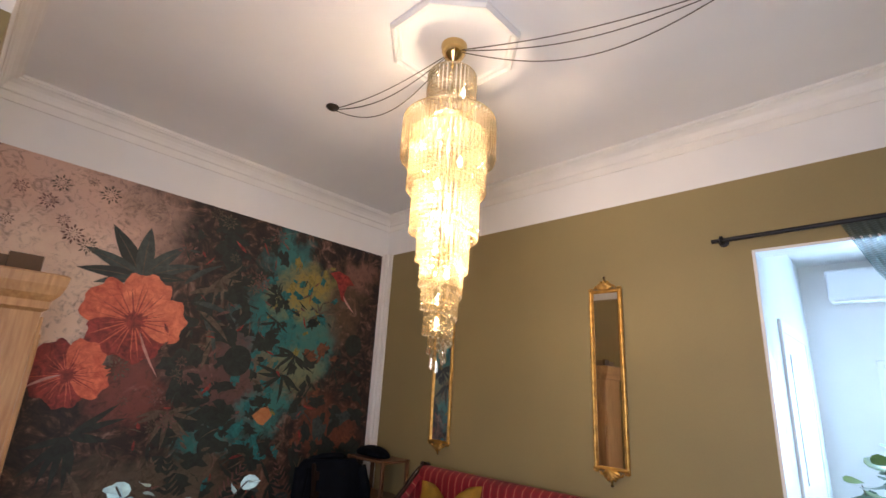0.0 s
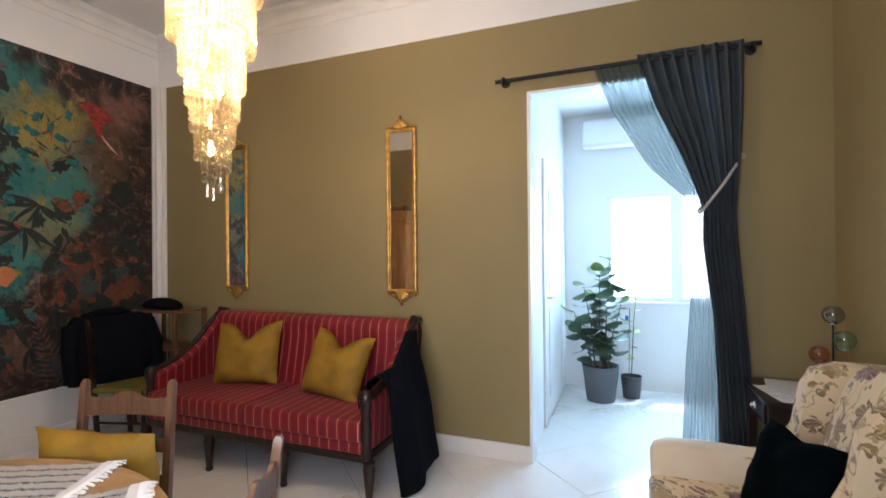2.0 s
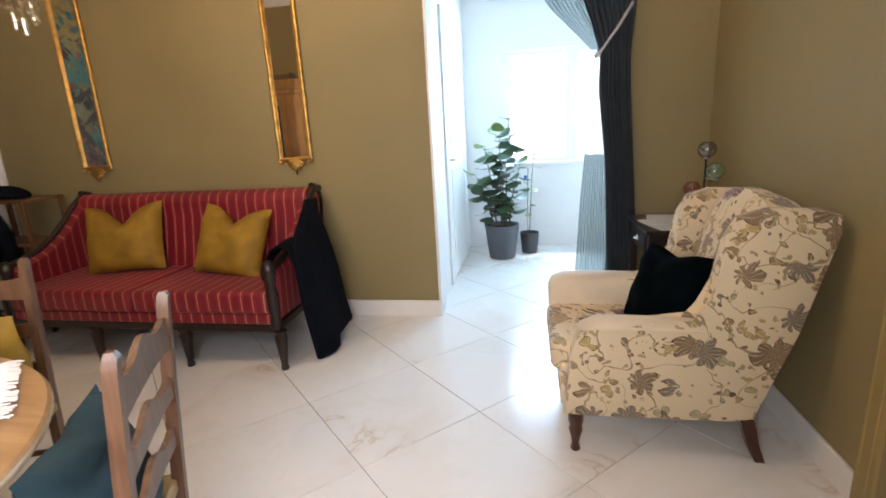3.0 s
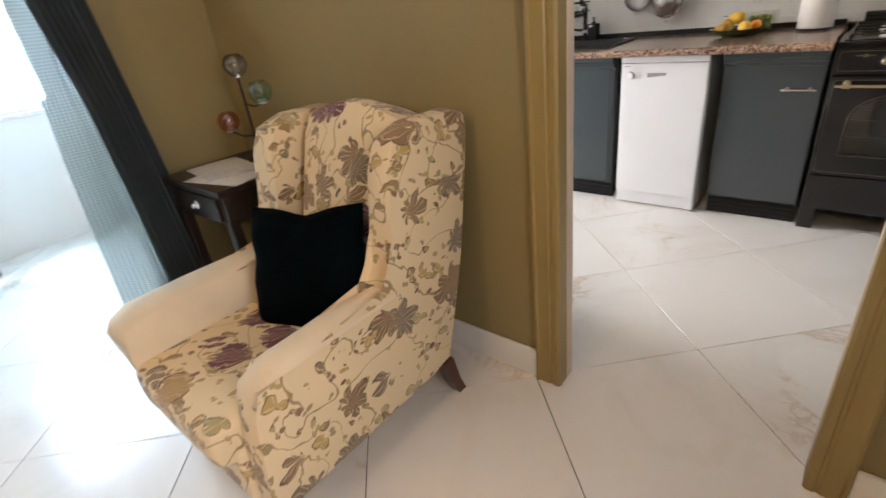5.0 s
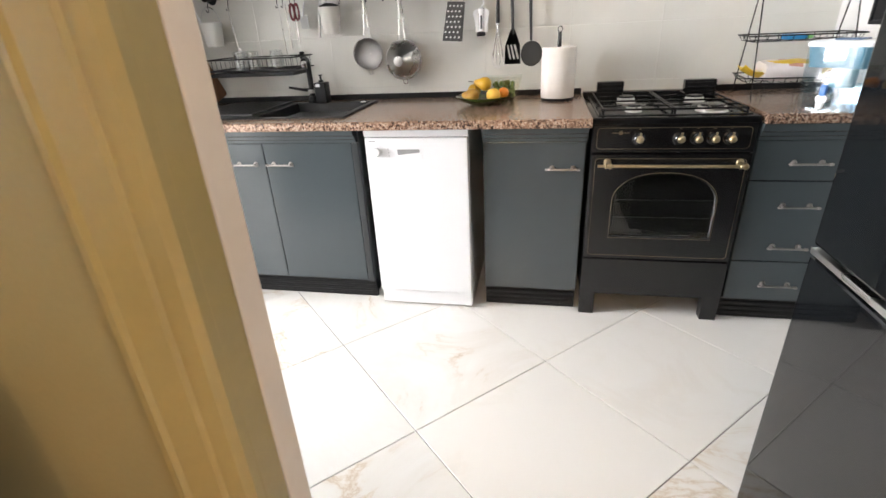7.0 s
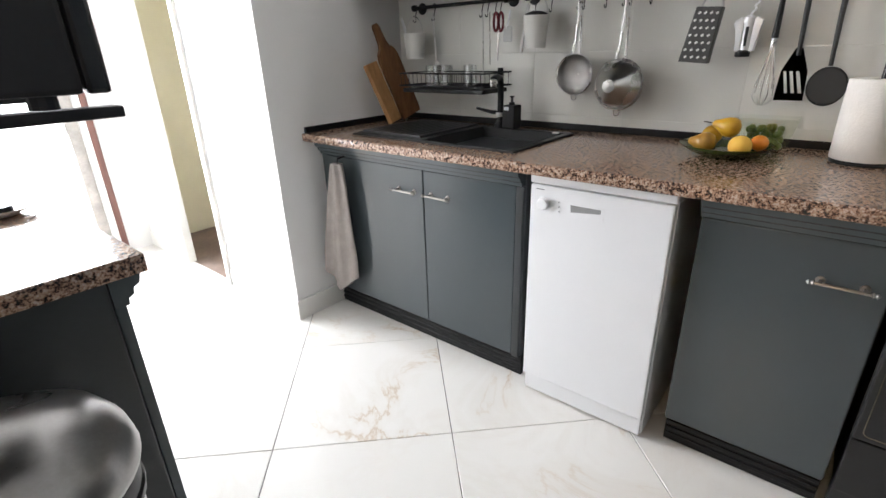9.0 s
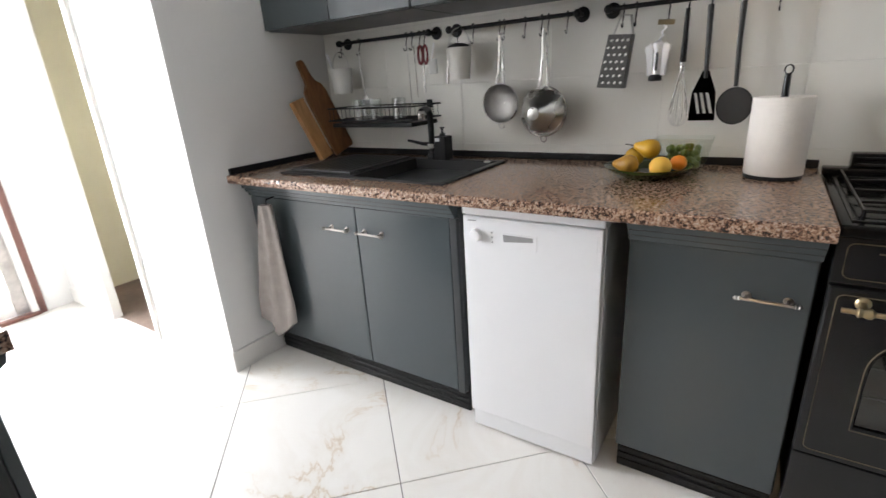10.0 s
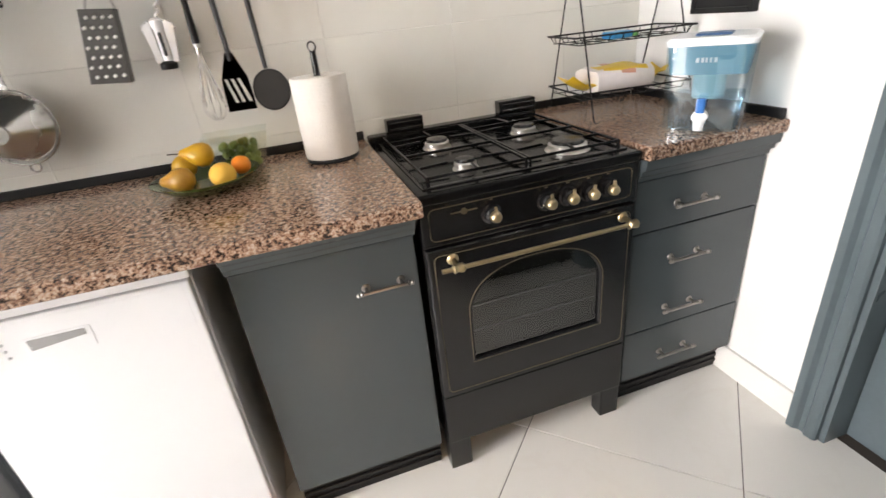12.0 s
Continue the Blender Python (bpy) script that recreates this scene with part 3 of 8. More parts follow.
tap = thing("kitchen_tap", "matt black mixer tap with chrome nozzle", "tap", (3.225, 2.515, 0.893))
part("base", lathe([(0.026, 0), (0.026, 0.012), (0.02, 0.018), (0.018, 0.03)], 18, Matrix.Translation((3.215, 2.515, 0.893))), BLACK_PLASTIC, tap, smooth=40)
part("spout", tube([(3.215, 2.515, 0.91), (3.215, 2.515, 1.02), (3.213, 2.514, 1.075), (3.195, 2.508, 1.10), (3.16, 2.50, 1.105), (3.12, 2.49, 1.098)], 0.0135, 12), BLACK_PLASTIC, tap, smooth=60)
part("nozzle", lathe([(0.013, 0), (0.015, 0.004), (0.015, 0.03), (0.010, 0.034)], 14, Matrix.Translation((3.118, 2.49, 1.066))), STEEL, tap, "chrome nozzle", 40)
part("lever", tube([(3.215, 2.525, 0.955), (3.208, 2.56, 0.958), (3.20, 2.63, 0.972)], 0.0075, 10, taper=lambda u: 1.25 - 0.5 * u), BLACK_PLASTIC, tap, smooth=60)
part("lever_ring", lathe([(0.019, 0), (0.0205, 0.004), (0.0205, 0.014), (0.019, 0.018)], 16, Matrix.Translation((3.215, 2.515, 0.94))), STEEL, tap, smooth=40)
soap = thing("soap_dispenser", "black square soap dispenser beside the tap", "soap dispenser", (3.21, 2.455, 0.893))
part("bottle", box(3.18, 3.24, 2.425, 2.485, 0.893, 0.992, 0.006), BLACK_PLASTIC, soap)
part("pump", lathe([(0.012, 0), (0.012, 0.01), (0.005, 0.012), (0.005, 0.03), (0.010, 0.031), (0.010, 0.036)], 12, Matrix.Translation((3.21, 2.455, 0.992))), BLACK_PLASTIC, soap)
part("label", box(3.1785, 3.1795, 2.452, 2.475, 0.972, 0.986), WHITE_ENAMEL, soap, "small white label")

# ---- dishwasher ----
LIGHT_PRINT = surface("light_grey_button", (0.45, 0.45, 0.46), 0.4)
dw = thing("dishwasher", "slim white freestanding dishwasher under the worktop", "dishwasher", (3.0, 1.862, 0))
bm = box(2.752, 3.32, 1.640, 2.080, 0.012, 0.812, 0.004)
part("body", bm, WHITE_ENAMEL, dw)
part("top", box(2.728, 3.32, 1.638, 2.082, 0.814, 0.845, 0.005), WHITE_ENAMEL, dw)
bm = box(2.7251, 2.7258, 1.656, 2.064, 0.704, 0.802)
pan = part("control_panel", bm, WHITE_ENAMEL, dw)
part("knob", lathe([(0.020, 0), (0.020, 0.010), (0.017, 0.014), (0.004, 0.015)], 20, Matrix.Translation((2.7252, 2.030, 0.752)) @ pose(0, 0, 0, 0, -90, 0)), WHITE_ENAMEL, pan, smooth=40)
part("handle_recess", box(2.7236, 2.7252, 1.832, 1.945, 0.722, 0.768, 0.0006, 1), WHITE_ENAMEL, pan)
# shade inside the white grip, drawn as a flat grey wedge
part("handle_slot_shade", prism([(1.842, 0.750), (1.842, 0.763), (1.938, 0.763), (1.936, 0.740), (1.90, 0.744)], 0.001, "x", 2.7228), surface("grip_shade_grey", (0.30, 0.30, 0.30), 0.4), pan, "flat grey wedge painting the shade in the grip slot")
for k in range(3):
    part("button", lathe([(0.0028, 0), (0.0028, 0.002)], 8, Matrix.Translation((2.7252, 1.975 + 0.001 * k, 0.735 + 0.015 * k)) @ pose(0, 0, 0, 0, -90, 0)), LIGHT_PRINT, pan)
part("brand_bar", box(2.7243, 2.7252, 2.030, 2.060, 0.796, 0.799), surface("grey_print", (0.25, 0.25, 0.26), 0.5), pan)
part("door", box(2.7255, 2.752, 1.642, 2.078, 0.085, 0.811, 0.004), WHITE_ENAMEL, dw)
part("plinth", box(2.740, 2.755, 1.645, 2.075, 0.012, 0.082, 0.002), WHITE_ENAMEL, dw)
for y in (1.67, 2.05):
    for x in (2.79, 3.28):
        part("foot", lathe([(0.018, 0), (0.018, 0.012)], 10, Matrix.Translation((x, y, 0))), BLACK_PLASTIC, dw)

# ---- gas range ----
RX, RY0, RY1 = 2.748, 0.575, 1.160
rg = thing("gas_range", "black enamel gas range with brass trim and arched oven window", "cooker", (3.0, 0.867, 0))
part("body", box(RX + 0.02, 3.33, RY0 + 0.004, RY1 - 0.004, 0.11, 0.855, 0.003), BLACK_ENAMEL, rg)
bm = box(RX - 0.012, 3.33, RY0, RY1, 0.848, 0.876, 0.010, 3)
HOB = surface("black_hob_enamel", (0.006, 0.006, 0.0065), 0.14, vary=0.1, bump=0.0, spec=0.16)
part("hob", bm, HOB, rg, smooth=50)
bm = bmesh.new()
for x0, x1, y0, y1 in ((RX + 0.022, RX + 0.034, RY0 + 0.022, RY1 - 0.022), (3.262, 3.275, RY0 + 0.022, RY1 - 0.022), (RX + 0.034, 3.262, RY0 + 0.022, RY0 + 0.034), (RX + 0.034, 3.262, RY1 - 0.034, RY1 - 0.022)):
    box(x0, x1, y0, y1, 0.875, 0.881, 0.002, 1, bm=bm)
part("hob_rim", bm, BLACK_ENAMEL, rg)
part("back_ledge", box(3.285, 3.33, RY0, RY1, 0.876, 0.900, 0.005), BLACK_ENAMEL, rg)
for y0, y1 in ((0.978, 1.098), (0.578, 0.712)):
    bm = box(3.285, 3.325, y0, y1, 0.900, 0.943, 0.004)
    box(3.279, 3.286, y0 + 0.008, y1 - 0.008, 0.906, 0.916, 0.002, 1, bm=bm)
    box(3.279, 3.286, y0 + 0.008, y1 - 0.008, 0.924, 0.934, 0.002, 1, bm=bm)
    part("lid_hinge", bm, BLACK_ENAMEL, rg)
ALU = surface("burner_aluminium", (0.62, 0.60, 0.57), 0.35, 0.9, vary=0.15)
for x, y, r in ((3.12, 0.99, 0.036), (2.874, 0.995, 0.028), (3.109, 0.713, 0.036), (2.866, 0.711, 0.050)):
    at = Matrix.Translation((x, y, 0.876))
    bn = part("burner", lathe([(r * 1.18, 0), (r * 1.15, 0.002), (r, 0.004), (r, 0.016), (r * 0.9, 0.019), (r * 0.3, 0.019)], 28, at), ALU, rg, "slotted aluminium burner", 40)
    part("burner_cap", lathe([(r * 0.88, 0.019), (r * 0.9, 0.022), (r * 0.8, 0.027), (r * 0.2, 0.029)], 24, at), BLACK_ENAMEL, bn, smooth=40)
for y0, y1 in ((0.615, 0.862), (0.872, 1.120)):
    bm = tube([(2.785, y0, 0.898), (2.785, y1, 0.898), (3.25, y1, 0.898), (3.25, y0, 0.898)], 0.0042, 6, closed=True)
    ym = (y0 + y1) / 2
    for xc in (2.87, 3.115):
        for a, b in (((xc, y0), (xc, ym - 0.045)), ((xc, y1), (xc, ym + 0.045))):
            tube([(a[0], a[1], 0.898), (b[0], b[1], 0.901)], 0.0038, 6, bm=bm)
    tube([(2.785, ym, 0.898), (2.825, ym, 0.901)], 0.0038, 6, bm=bm)
    tube([(3.25, ym, 0.898), (3.16, ym, 0.901)], 0.0038, 6, bm=bm)
    tube([(2.995, y0, 0.898), (2.995, y1, 0.898)], 0.0042, 6, bm=bm)
    for x in (2.785, 3.25):
        for y in (y0, y1):
            tube([(x, y, 0.898), (x, y, 0.876)], 0.0045, 6, bm=bm)
    part("pan_support", bm, BLACK_ENAMEL, rg, "black wire pan support", 60)
panel = part("control_panel", box(RX, RX + 0.022, RY0 + 0.002, RY1 - 0.002, 0.742, 0.848, 0.004), BLACK_ENAMEL, rg)


def outline(y0, y1, z0, z1, x, r=0.014):
    pts = []
    for cy, cz, a0 in ((y1 - r, z1 - r, 0), (y0 + r, z1 - r, 90), (y0 + r, z0 + r, 180), (y1 - r, z0 + r, 270)):
        for k in range(5):
            a = radians(a0 + 22.5 * k)
            pts.append((x, cy + r * math.cos(a), cz + r * math.sin(a)))
    return tube(pts, 0.0013, 5, closed=True)


LINE = surface("dull_brass_line", (0.17, 0.14, 0.09), 0.5, 0.8, vary=0.2)
part("trim_line", outline(RY0 + 0.022, RY1 - 0.022, 0.756, 0.836, RX), LINE, panel, "thin brass line")
bm = box(RX - 0.001, RX, 1.020, 1.085, 0.816, 0.819)
lathe([(0.008, 0), (0.008, 0.0012)], 14, Matrix.Translation((RX, 1.052, 0.8175)) @ pose(0, 0, 0, 0, -90, 0), bm=bm)
part("emblem", bm, LINE, panel, "small brass emblem")
for y in (0.985, 0.841, 0.781, 0.724, 0.668):
    at = Matrix.Translation((RX, y, 0.797)) @ pose(0, 0, 0, 0, -90, 0)
    kb = part("knob", lathe([(0.026, 0), (0.026, 0.003), (0.021, 0.005), (0.020, 0.018), (0.016, 0.022), (0.013, 0.022)], 22, at), BLACK_ENAMEL, panel, smooth=40)
    bm = lathe([(0.0135, 0.022), (0.0145, 0.026), (0.012, 0.036), (0.008, 0.039), (0.002, 0.040)], 18, at)
    tube([(RX - 0.028, y, 0.797), (RX - 0.030, y, 0.822)], 0.004, 8, bm=bm)
    part("knob_cap", bm, BRASS, kb, "brass knob cap with pointer", 40)
    part("mark", box(RX - 0.0012, RX, y - 0.004, y + 0.004, 0.830, 0.833), LINE, panel)

OD0, OD1, OZ0, OZ1 = RY0 + 0.006, RY1 - 0.006, 0.287, 0.735
GY, GZ = 0.866, 0.50


def arch(grow=0.0, count=64):
    """Arched oven window: straight foot, elliptical head."""
    pts = []
    hw, zb, zs, zt = 0.188 + grow, 0.392 - grow, 0.535, 0.655 + grow
    for k in range(count):
        a = 2 * math.pi * k / count
        c, s = math.cos(a), math.sin(a)
        if s >= 0:
            pts.append((GY + hw * math.copysign(abs(c) ** 0.85, c), zs + (zt - zs) * s ** 0.9))
        else:
            q = max(abs(c), abs(s))
            y, z = c / q, s / q
            pts.append((GY + hw * y, zs + (zs - zb) * z))
    return pts


inner = arch()
outer = []
for k in range(64):
    a = 2 * math.pi * k / 64
    c, s = math.cos(a), math.sin(a)
    q = max(abs(c), abs(s))
    cy, cz = (OD0 + OD1) / 2, (OZ0 + OZ1) / 2
    outer.append((cy + (OD1 - OD0) / 2 * c / q, cz + (OZ1 - OZ0) / 2 * s / q))
door_front = loft([[(RX + 0.022, y, z) for y, z in outer], [(RX, y, z) for y, z in outer], [(RX - 0.004, cyy, czz) for cyy, czz in [(y + (GY - y) * 0.012, z + (GZ - z) * 0.012) for y, z in outer]],
                   [(RX - 0.004, y, z) for y, z in arch(0.004)], [(RX, y, z) for y, z in inner], [(RX + 0.022, y, z) for y, z in inner]], cap=False)
odoor = part("oven_door", door_front, BLACK_ENAMEL, rg, smooth=30)
OVEN_GLASS = see_through("oven_glass", (0.72, 0.74, 0.71), 0.11, 0.04)
bm = bmesh.new()
bm.faces.new([bm.verts.new((RX + 0.006, y, z)) for y, z in inner])
part("window", bm, OVEN_GLASS, odoor, "dark arched glass")
part("trim_line", tube([(RX - 0.004, y, z) for y, z in arch(0.008)], 0.0011, 5, closed=True), LINE, odoor, "thin brass line")
part("trim_line", outline(OD0 + 0.016, OD1 - 0.016, OZ0 + 0.016, OZ1 - 0.016, RX - 0.004), LINE, odoor, "thin brass line")
bm = tube([(RX - 0.045, 0.602, 0.700), (RX - 0.045, 1.132, 0.700)], 0.0058, 10)
part("handle", bm, BRASS, odoor, "brass towel-bar handle", 40)
for y in (0.618, 1.092):
    at = Matrix.Translation((RX - 0.045, y, 0.700)) @ pose(0, 0, 0, 90, 0, 0)
    bm = lathe([(0.006, -0.016), (0.012, -0.012), (0.009, -0.004), (0.012, 0.004), (0.012, 0.010), (0.006, 0.016)], 14, at)
    tube([(RX - 0.045, y, 0.700), (RX - 0.004, y, 0.704)], 0.0075, 10, bm=bm)
    lathe([(0.015, 0), (0.013, 0.004), (0.008, 0.007)], 14, Matrix.Translation((RX - 0.004, y, 0.704)) @ pose(0, 0, 0, 0, -90, 0), bm=bm)
    part("handle_mount", bm, BRASS, odoor, smooth=40)
# backing lightened to grey: the glass's reflected brightness is put into its colour
GLASS_BACKING = surface("reflection_grey_enamel", (0.10, 0.105, 0.095), 0.5, vary=0.1)
bm = box(RX + 0.0215, RX + 0.024, OD0, OD1, OZ0, OZ1)
part("cavity", bm, GLASS_BACKING, odoor, "enamel behind the glass, greyed to imitate its reflections")
for z in (0.47, 0.545):
    part("oven_rack", tube([(RX + 0.015, GY - 0.185, z), (RX + 0.015, GY + 0.185, z)], 0.0018, 6), GREY_DARK, odoor)
part("drawer", box(RX + 0.002, RX + 0.024, RY0 + 0.004, RY1 - 0.004, 0.108, 0.282, 0.004), BLACK_ENAMEL, rg)
for y in (RY0 + 0.004, RY1 - 0.070):
    for x in (RX + 0.006, 3.26):
        part("leg", box(x, x + 0.05, y, y + 0.066, 0.0, 0.112, 0.004), BLACK_ENAMEL, rg)

# ---- fridge ----
fr = thing("refrigerator", "tall glossy black two-door refrigerator beside the doorway", "refrigerator", (1.52, 0.48, 0))
part("body", box(1.225, 1.815, 0.155, 0.745, 0.02, 1.86, 0.006), BLACK_GLOSS, fr)
for z0, z1 in ((0.035, 0.758), (0.786, 1.86)):
    part("door", box(1.222, 1.818, 0.750, 0.803, z0, z1, 0.006), BLACK_GLOSS, fr)
part("grip_strip", box(1.224, 1.816, 0.765, 0.806, 0.766, 0.779, 0.003), STEEL, fr, "bright steel grip strip")
for x in (1.26, 1.78):
    part("foot", lathe([(0.02, 0), (0.02, 0.022)], 12, Matrix.Translation((x, 0.70, 0))), BLACK_PLASTIC, fr)
    part("foot", lathe([(0.02, 0), (0.02, 0.022)], 12, Matrix.Translation((x, 0.20, 0))), BLACK_PLASTIC, fr)

# ---- grey door in the end wall ----
d4 = tagged(thing("door_4", "grey painted panelled door with broad moulded casing", "door", (2.15, KY0, 0)), kind="structure")
DOORGREY = surface("blue_grey_gloss_paint", (0.105, 0.135, 0.148), 0.3, vary=0.08, scale=4, grain=60)
out = [(0.0, 0.0), (0.0, 0.014), (0.008, 0.020), (0.030, 0.022), (0.036, 0.016), (0.050, 0.016), (0.060, 0.028), (0.080, 0.030), (0.082, 0.0)]
part("casing", prism([(2.425 + a, KY0 + b) for a, b in out], 2.08, "z", 0.0), DOORGREY, d4)
part("casing", prism([(1.905 - a, KY0 + b) for a, b in out], 2.08, "z", 0.0), DOORGREY, d4)
part("head_casing", box(1.84, 2.49, KY0, KY0 + 0.026, 2.0, 2.082, 0.004), DOORGREY, d4)
for x0, x1, z0, z1 in ((1.9055, 1.922, 0.0, 1.9995), (2.408, 2.4245, 0.0, 1.9995), (1.922, 2.408, 1.983, 1.9995)):
    part("lining", box(x0, x1, KY0 - 0.118, KY0 + 0.003, z0, z1, 0.002), DOORGREY, d4, "grey painted door lining")
leaf = part("leaf", box(1.924, 2.406, KY0 - 0.118, KY0 - 0.080, 0.008, 1.981, 0.003), DOORGREY, d4)
for z0, z1 in ((0.21, 0.95), (1.12, 1.88)):
    part("panel", box(2.0, 2.335, KY0 - 0.0798, KY0 - 0.070, z0, z1, 0.006), DOORGREY, leaf)
part("door_handle", tube([(1.96, KY0 - 0.08, 1.03), (1.96, KY0 - 0.035, 1.03), (2.06, KY0 - 0.035, 1.03)], 0.009), STEEL, leaf)
board = thing("wall_board", "black framed board hung on the white end wall", "wall board", (2.98, KY0, 1.15))
part("panel", box(2.878, 3.082, KY0 + 0.002, KY0 + 0.016, 1.155, 1.52), BLACK_PLASTIC, board)
bm = bmesh.new()
for x0, x1, z0, z1 in ((2.87, 2.885, 1.147, 1.53), (3.075, 3.09, 1.147, 1.53), (2.885, 3.075, 1.147, 1.162), (2.885, 3.075, 1.515, 1.53)):
    box(x0, x1, KY0 + 0.001, KY0 + 0.022, z0, z1, 0.003, bm=bm)
part("frame", bm, BLACK_PLASTIC, board)

# ---- upper cabinet ----
for y0, y1 in ((2.42, 3.215), (1.62, 2.415)):
    up = thing("wall_cabinet", "grey painted wall cabinet above the utensil rail", "cabinet", (3.18, (y0 + y1) / 2, 1.458))
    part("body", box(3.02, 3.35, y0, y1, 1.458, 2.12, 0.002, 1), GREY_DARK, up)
    m = (y0 + y1) / 2
    for a, b in ((y0 + 0.002, m - 0.002), (m + 0.002, y1 - 0.002)):
        part("door", box(2.998, 3.018, a, b, 1.462, 2.12, 0.003), GREY_PAINT, up)

# ---- second worktop run with bin and microwave ----
cab4 = thing("base_cabinet", "dark grey base cabinet with panelled side by the passage", "cabinet", (1.42, 2.75, 0))
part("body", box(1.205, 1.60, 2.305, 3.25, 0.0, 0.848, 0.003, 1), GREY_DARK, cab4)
for k in range(2):
    part("door", box(1.602, 1.622, 2.31 + 0.47 * k, 2.775 + 0.47 * k, 0.11, 0.782, 0.003), GREY_PAINT, cab4)
out = [(-0.02, 0.785), (0.004, 0.785), (0.006, 0.797), (0.016, 0.803), (0.018, 0.815), (0.030, 0.822), (0.034, 0.838), (0.034, 0.848), (-0.02, 0.848)]
part("top_rail", loft([[(1.622 + a, y, z) for a, z in out] for y in (2.305, 3.25)]), GREY_PAINT, cab4, smooth=30)
wt3 = thing("worktop", "speckled brown granite worktop with black upstand", "worktop", (1.43, 2.75, 0.85))
part("slab", box(1.205, 1.662, 2.272, 3.27, 0.850, 0.885, 0.003), GRANITE, wt3)
part("upstand", box(1.205, 1.220, 2.275, 3.27, 0.8855, 0.912, 0.004), BLACK_PLASTIC, wt3)
bowl = thing("saucer", "small white saucer with a dark centre on granite", "saucer", (1.56, 2.80, 0.885))
part("dish", lathe([(0.03, 0), (0.034, 0.004), (0.065, 0.016), (0.066, 0.019), (0.034, 0.009), (0.004, 0.008)], 24, Matrix.Translation((1.56, 2.80, 0.8855))), WHITE_ENAMEL, bowl, smooth=50)
part("centre", lathe([(0.022, 0), (0.02, 0.012), (0.004, 0.013)], 16, Matrix.Translation((1.56, 2.80, 0.894))), BLACK_PLASTIC, bowl)

mw = thing("microwave", "black microwave oven on wall bracket arms", "microwave", (1.39, 2.20, 1.17))
part("body", box(1.235, 1.562, 1.968, 2.42, 1.176, 1.455, 0.006), BLACK_PLASTIC, mw)
part("front", box(1.564, 1.588, 1.968, 2.42, 1.176, 1.455, 0.005), BLACK_ENAMEL, mw)
part("vent", lathe([(0.014, 0), (0.014, 0.003), (0.008, 0.004), (0.003, 0.004)], 16, Matrix.Translation((1.47, 1.968, 1.25)) @ pose(0, 0, 0, 90, 0, 0)), BLACK_ENAMEL, mw)
for x in (1.27, 1.53):
    for y in (2.0, 2.39):
        part("foot", lathe([(0.014, 0), (0.014, 0.016)], 12, Matrix.Translation((x, y, 1.162))), BLACK_PLASTIC, mw)
br = thing("microwave_bracket", "black metal wall bracket with glass shelf edge", "bracket", (1.21, 2.2, 1.09))
for y in (1.985, 2.385):
    part("arm", box(1.20, 1.60, y, y + 0.028, 1.148, 1.161, 0.003), BLACK_PLASTIC, br)
    part("wall_plate", box(1.20, 1.40, y + 0.004, y + 0.024, 1.112, 1.148, 0.003), BLACK_PLASTIC, br)

SHEET = surface("brushed_bin_steel", (0.30, 0.29, 0.285), 0.30, 0.9, vary=0.12, grain=160)
bn = thing("waste_bin", "round pale waste bin with domed steel lid", "waste bin", (1.372, 2.112, 0))
at = Matrix.Translation((1.372, 2.112, 0))
part("body", lathe([(0.128, 0), (0.132, 0.01), (0.146, 0.60), (0.146, 0.612)], 36, at), surface("pale_bin_body", (0.74, 0.74, 0.74), 0.35, 0.3, vary=0.05), bn, smooth=40)
part("band", lathe([(0.149, 0.612), (0.152, 0.62), (0.152, 0.648), (0.146, 0.655)], 36, at), BLACK_PLASTIC, bn, "black plastic collar", 40)
part("liner", lathe([(0.150, 0.594), (0.154, 0.600), (0.155, 0.612), (0.150, 0.618)], 30, at, cap=False), BLACK_PLASTIC, bn, "folded black bag edge", 40)
part("lid", lathe([(0.150, 0.655), (0.160, 0.660), (0.163, 0.672), (0.156, 0.705), (0.135, 0.738), (0.10, 0.760), (0.06, 0.772), (0.02, 0.777), (0.003, 0.778)], 36, at), SHEET, bn, "domed steel lid", 50)

# ---- balcony door and side opening ----
REDWOOD = wood("red_brown_door_wood", (0.12, 0.05, 0.038), (0.24, 0.11, 0.085), 0.4)
d5 = tagged(thing("door_5", "glazed balcony door with red-brown frame", "door", (1.8, NY, 0)), kind="structure")
bm = box(2.235, 2.30, NY + 0.02, NY + 0.075, 0.0, DZ1, 0.004)
box(DX0, DX0 + 0.06, NY + 0.02, NY + 0.075, 0.0, DZ1, 0.004, bm=bm)
box(DX0 + 0.06, 2.235, NY + 0.02, NY + 0.075, DZ1 - 0.07, DZ1, 0.004, bm=bm)
part("door_frame", bm, surface("weathered_grey_paint", (0.42, 0.39, 0.36), 0.6, vary=0.2, scale=12), d5, "weathered grey door frame")
bm = box(DX0 + 0.06, 2.235, NY + 0.03, NY + 0.07, 0.80, 0.86, 0.004)
box(DX0 + 0.06, 2.235, NY + 0.03, NY + 0.07, 0.02, 0.15, 0.004, bm=bm)
part("rail", bm, TRIM, d5)
for z0, z1 in ((0.15, 0.80), (0.86, DZ1 - 0.07)):
    pane = part("pane", box(DX0 + 0.06, 2.235, NY + 0.048, NY + 0.052, z0, z1), PANE, d5)
    pane.visible_shadow = False
part("stop_bead", box(2.300, 2.335, NY - 0.012, NY + 0.02, 0, DZ1, 0.003), TRIM, d5)
part("edge_strip", box(2.335, 2.372, NY - 0.016, NY, 0, DZ1, 0.003), REDWOOD, d5, "red-brown edge strip")
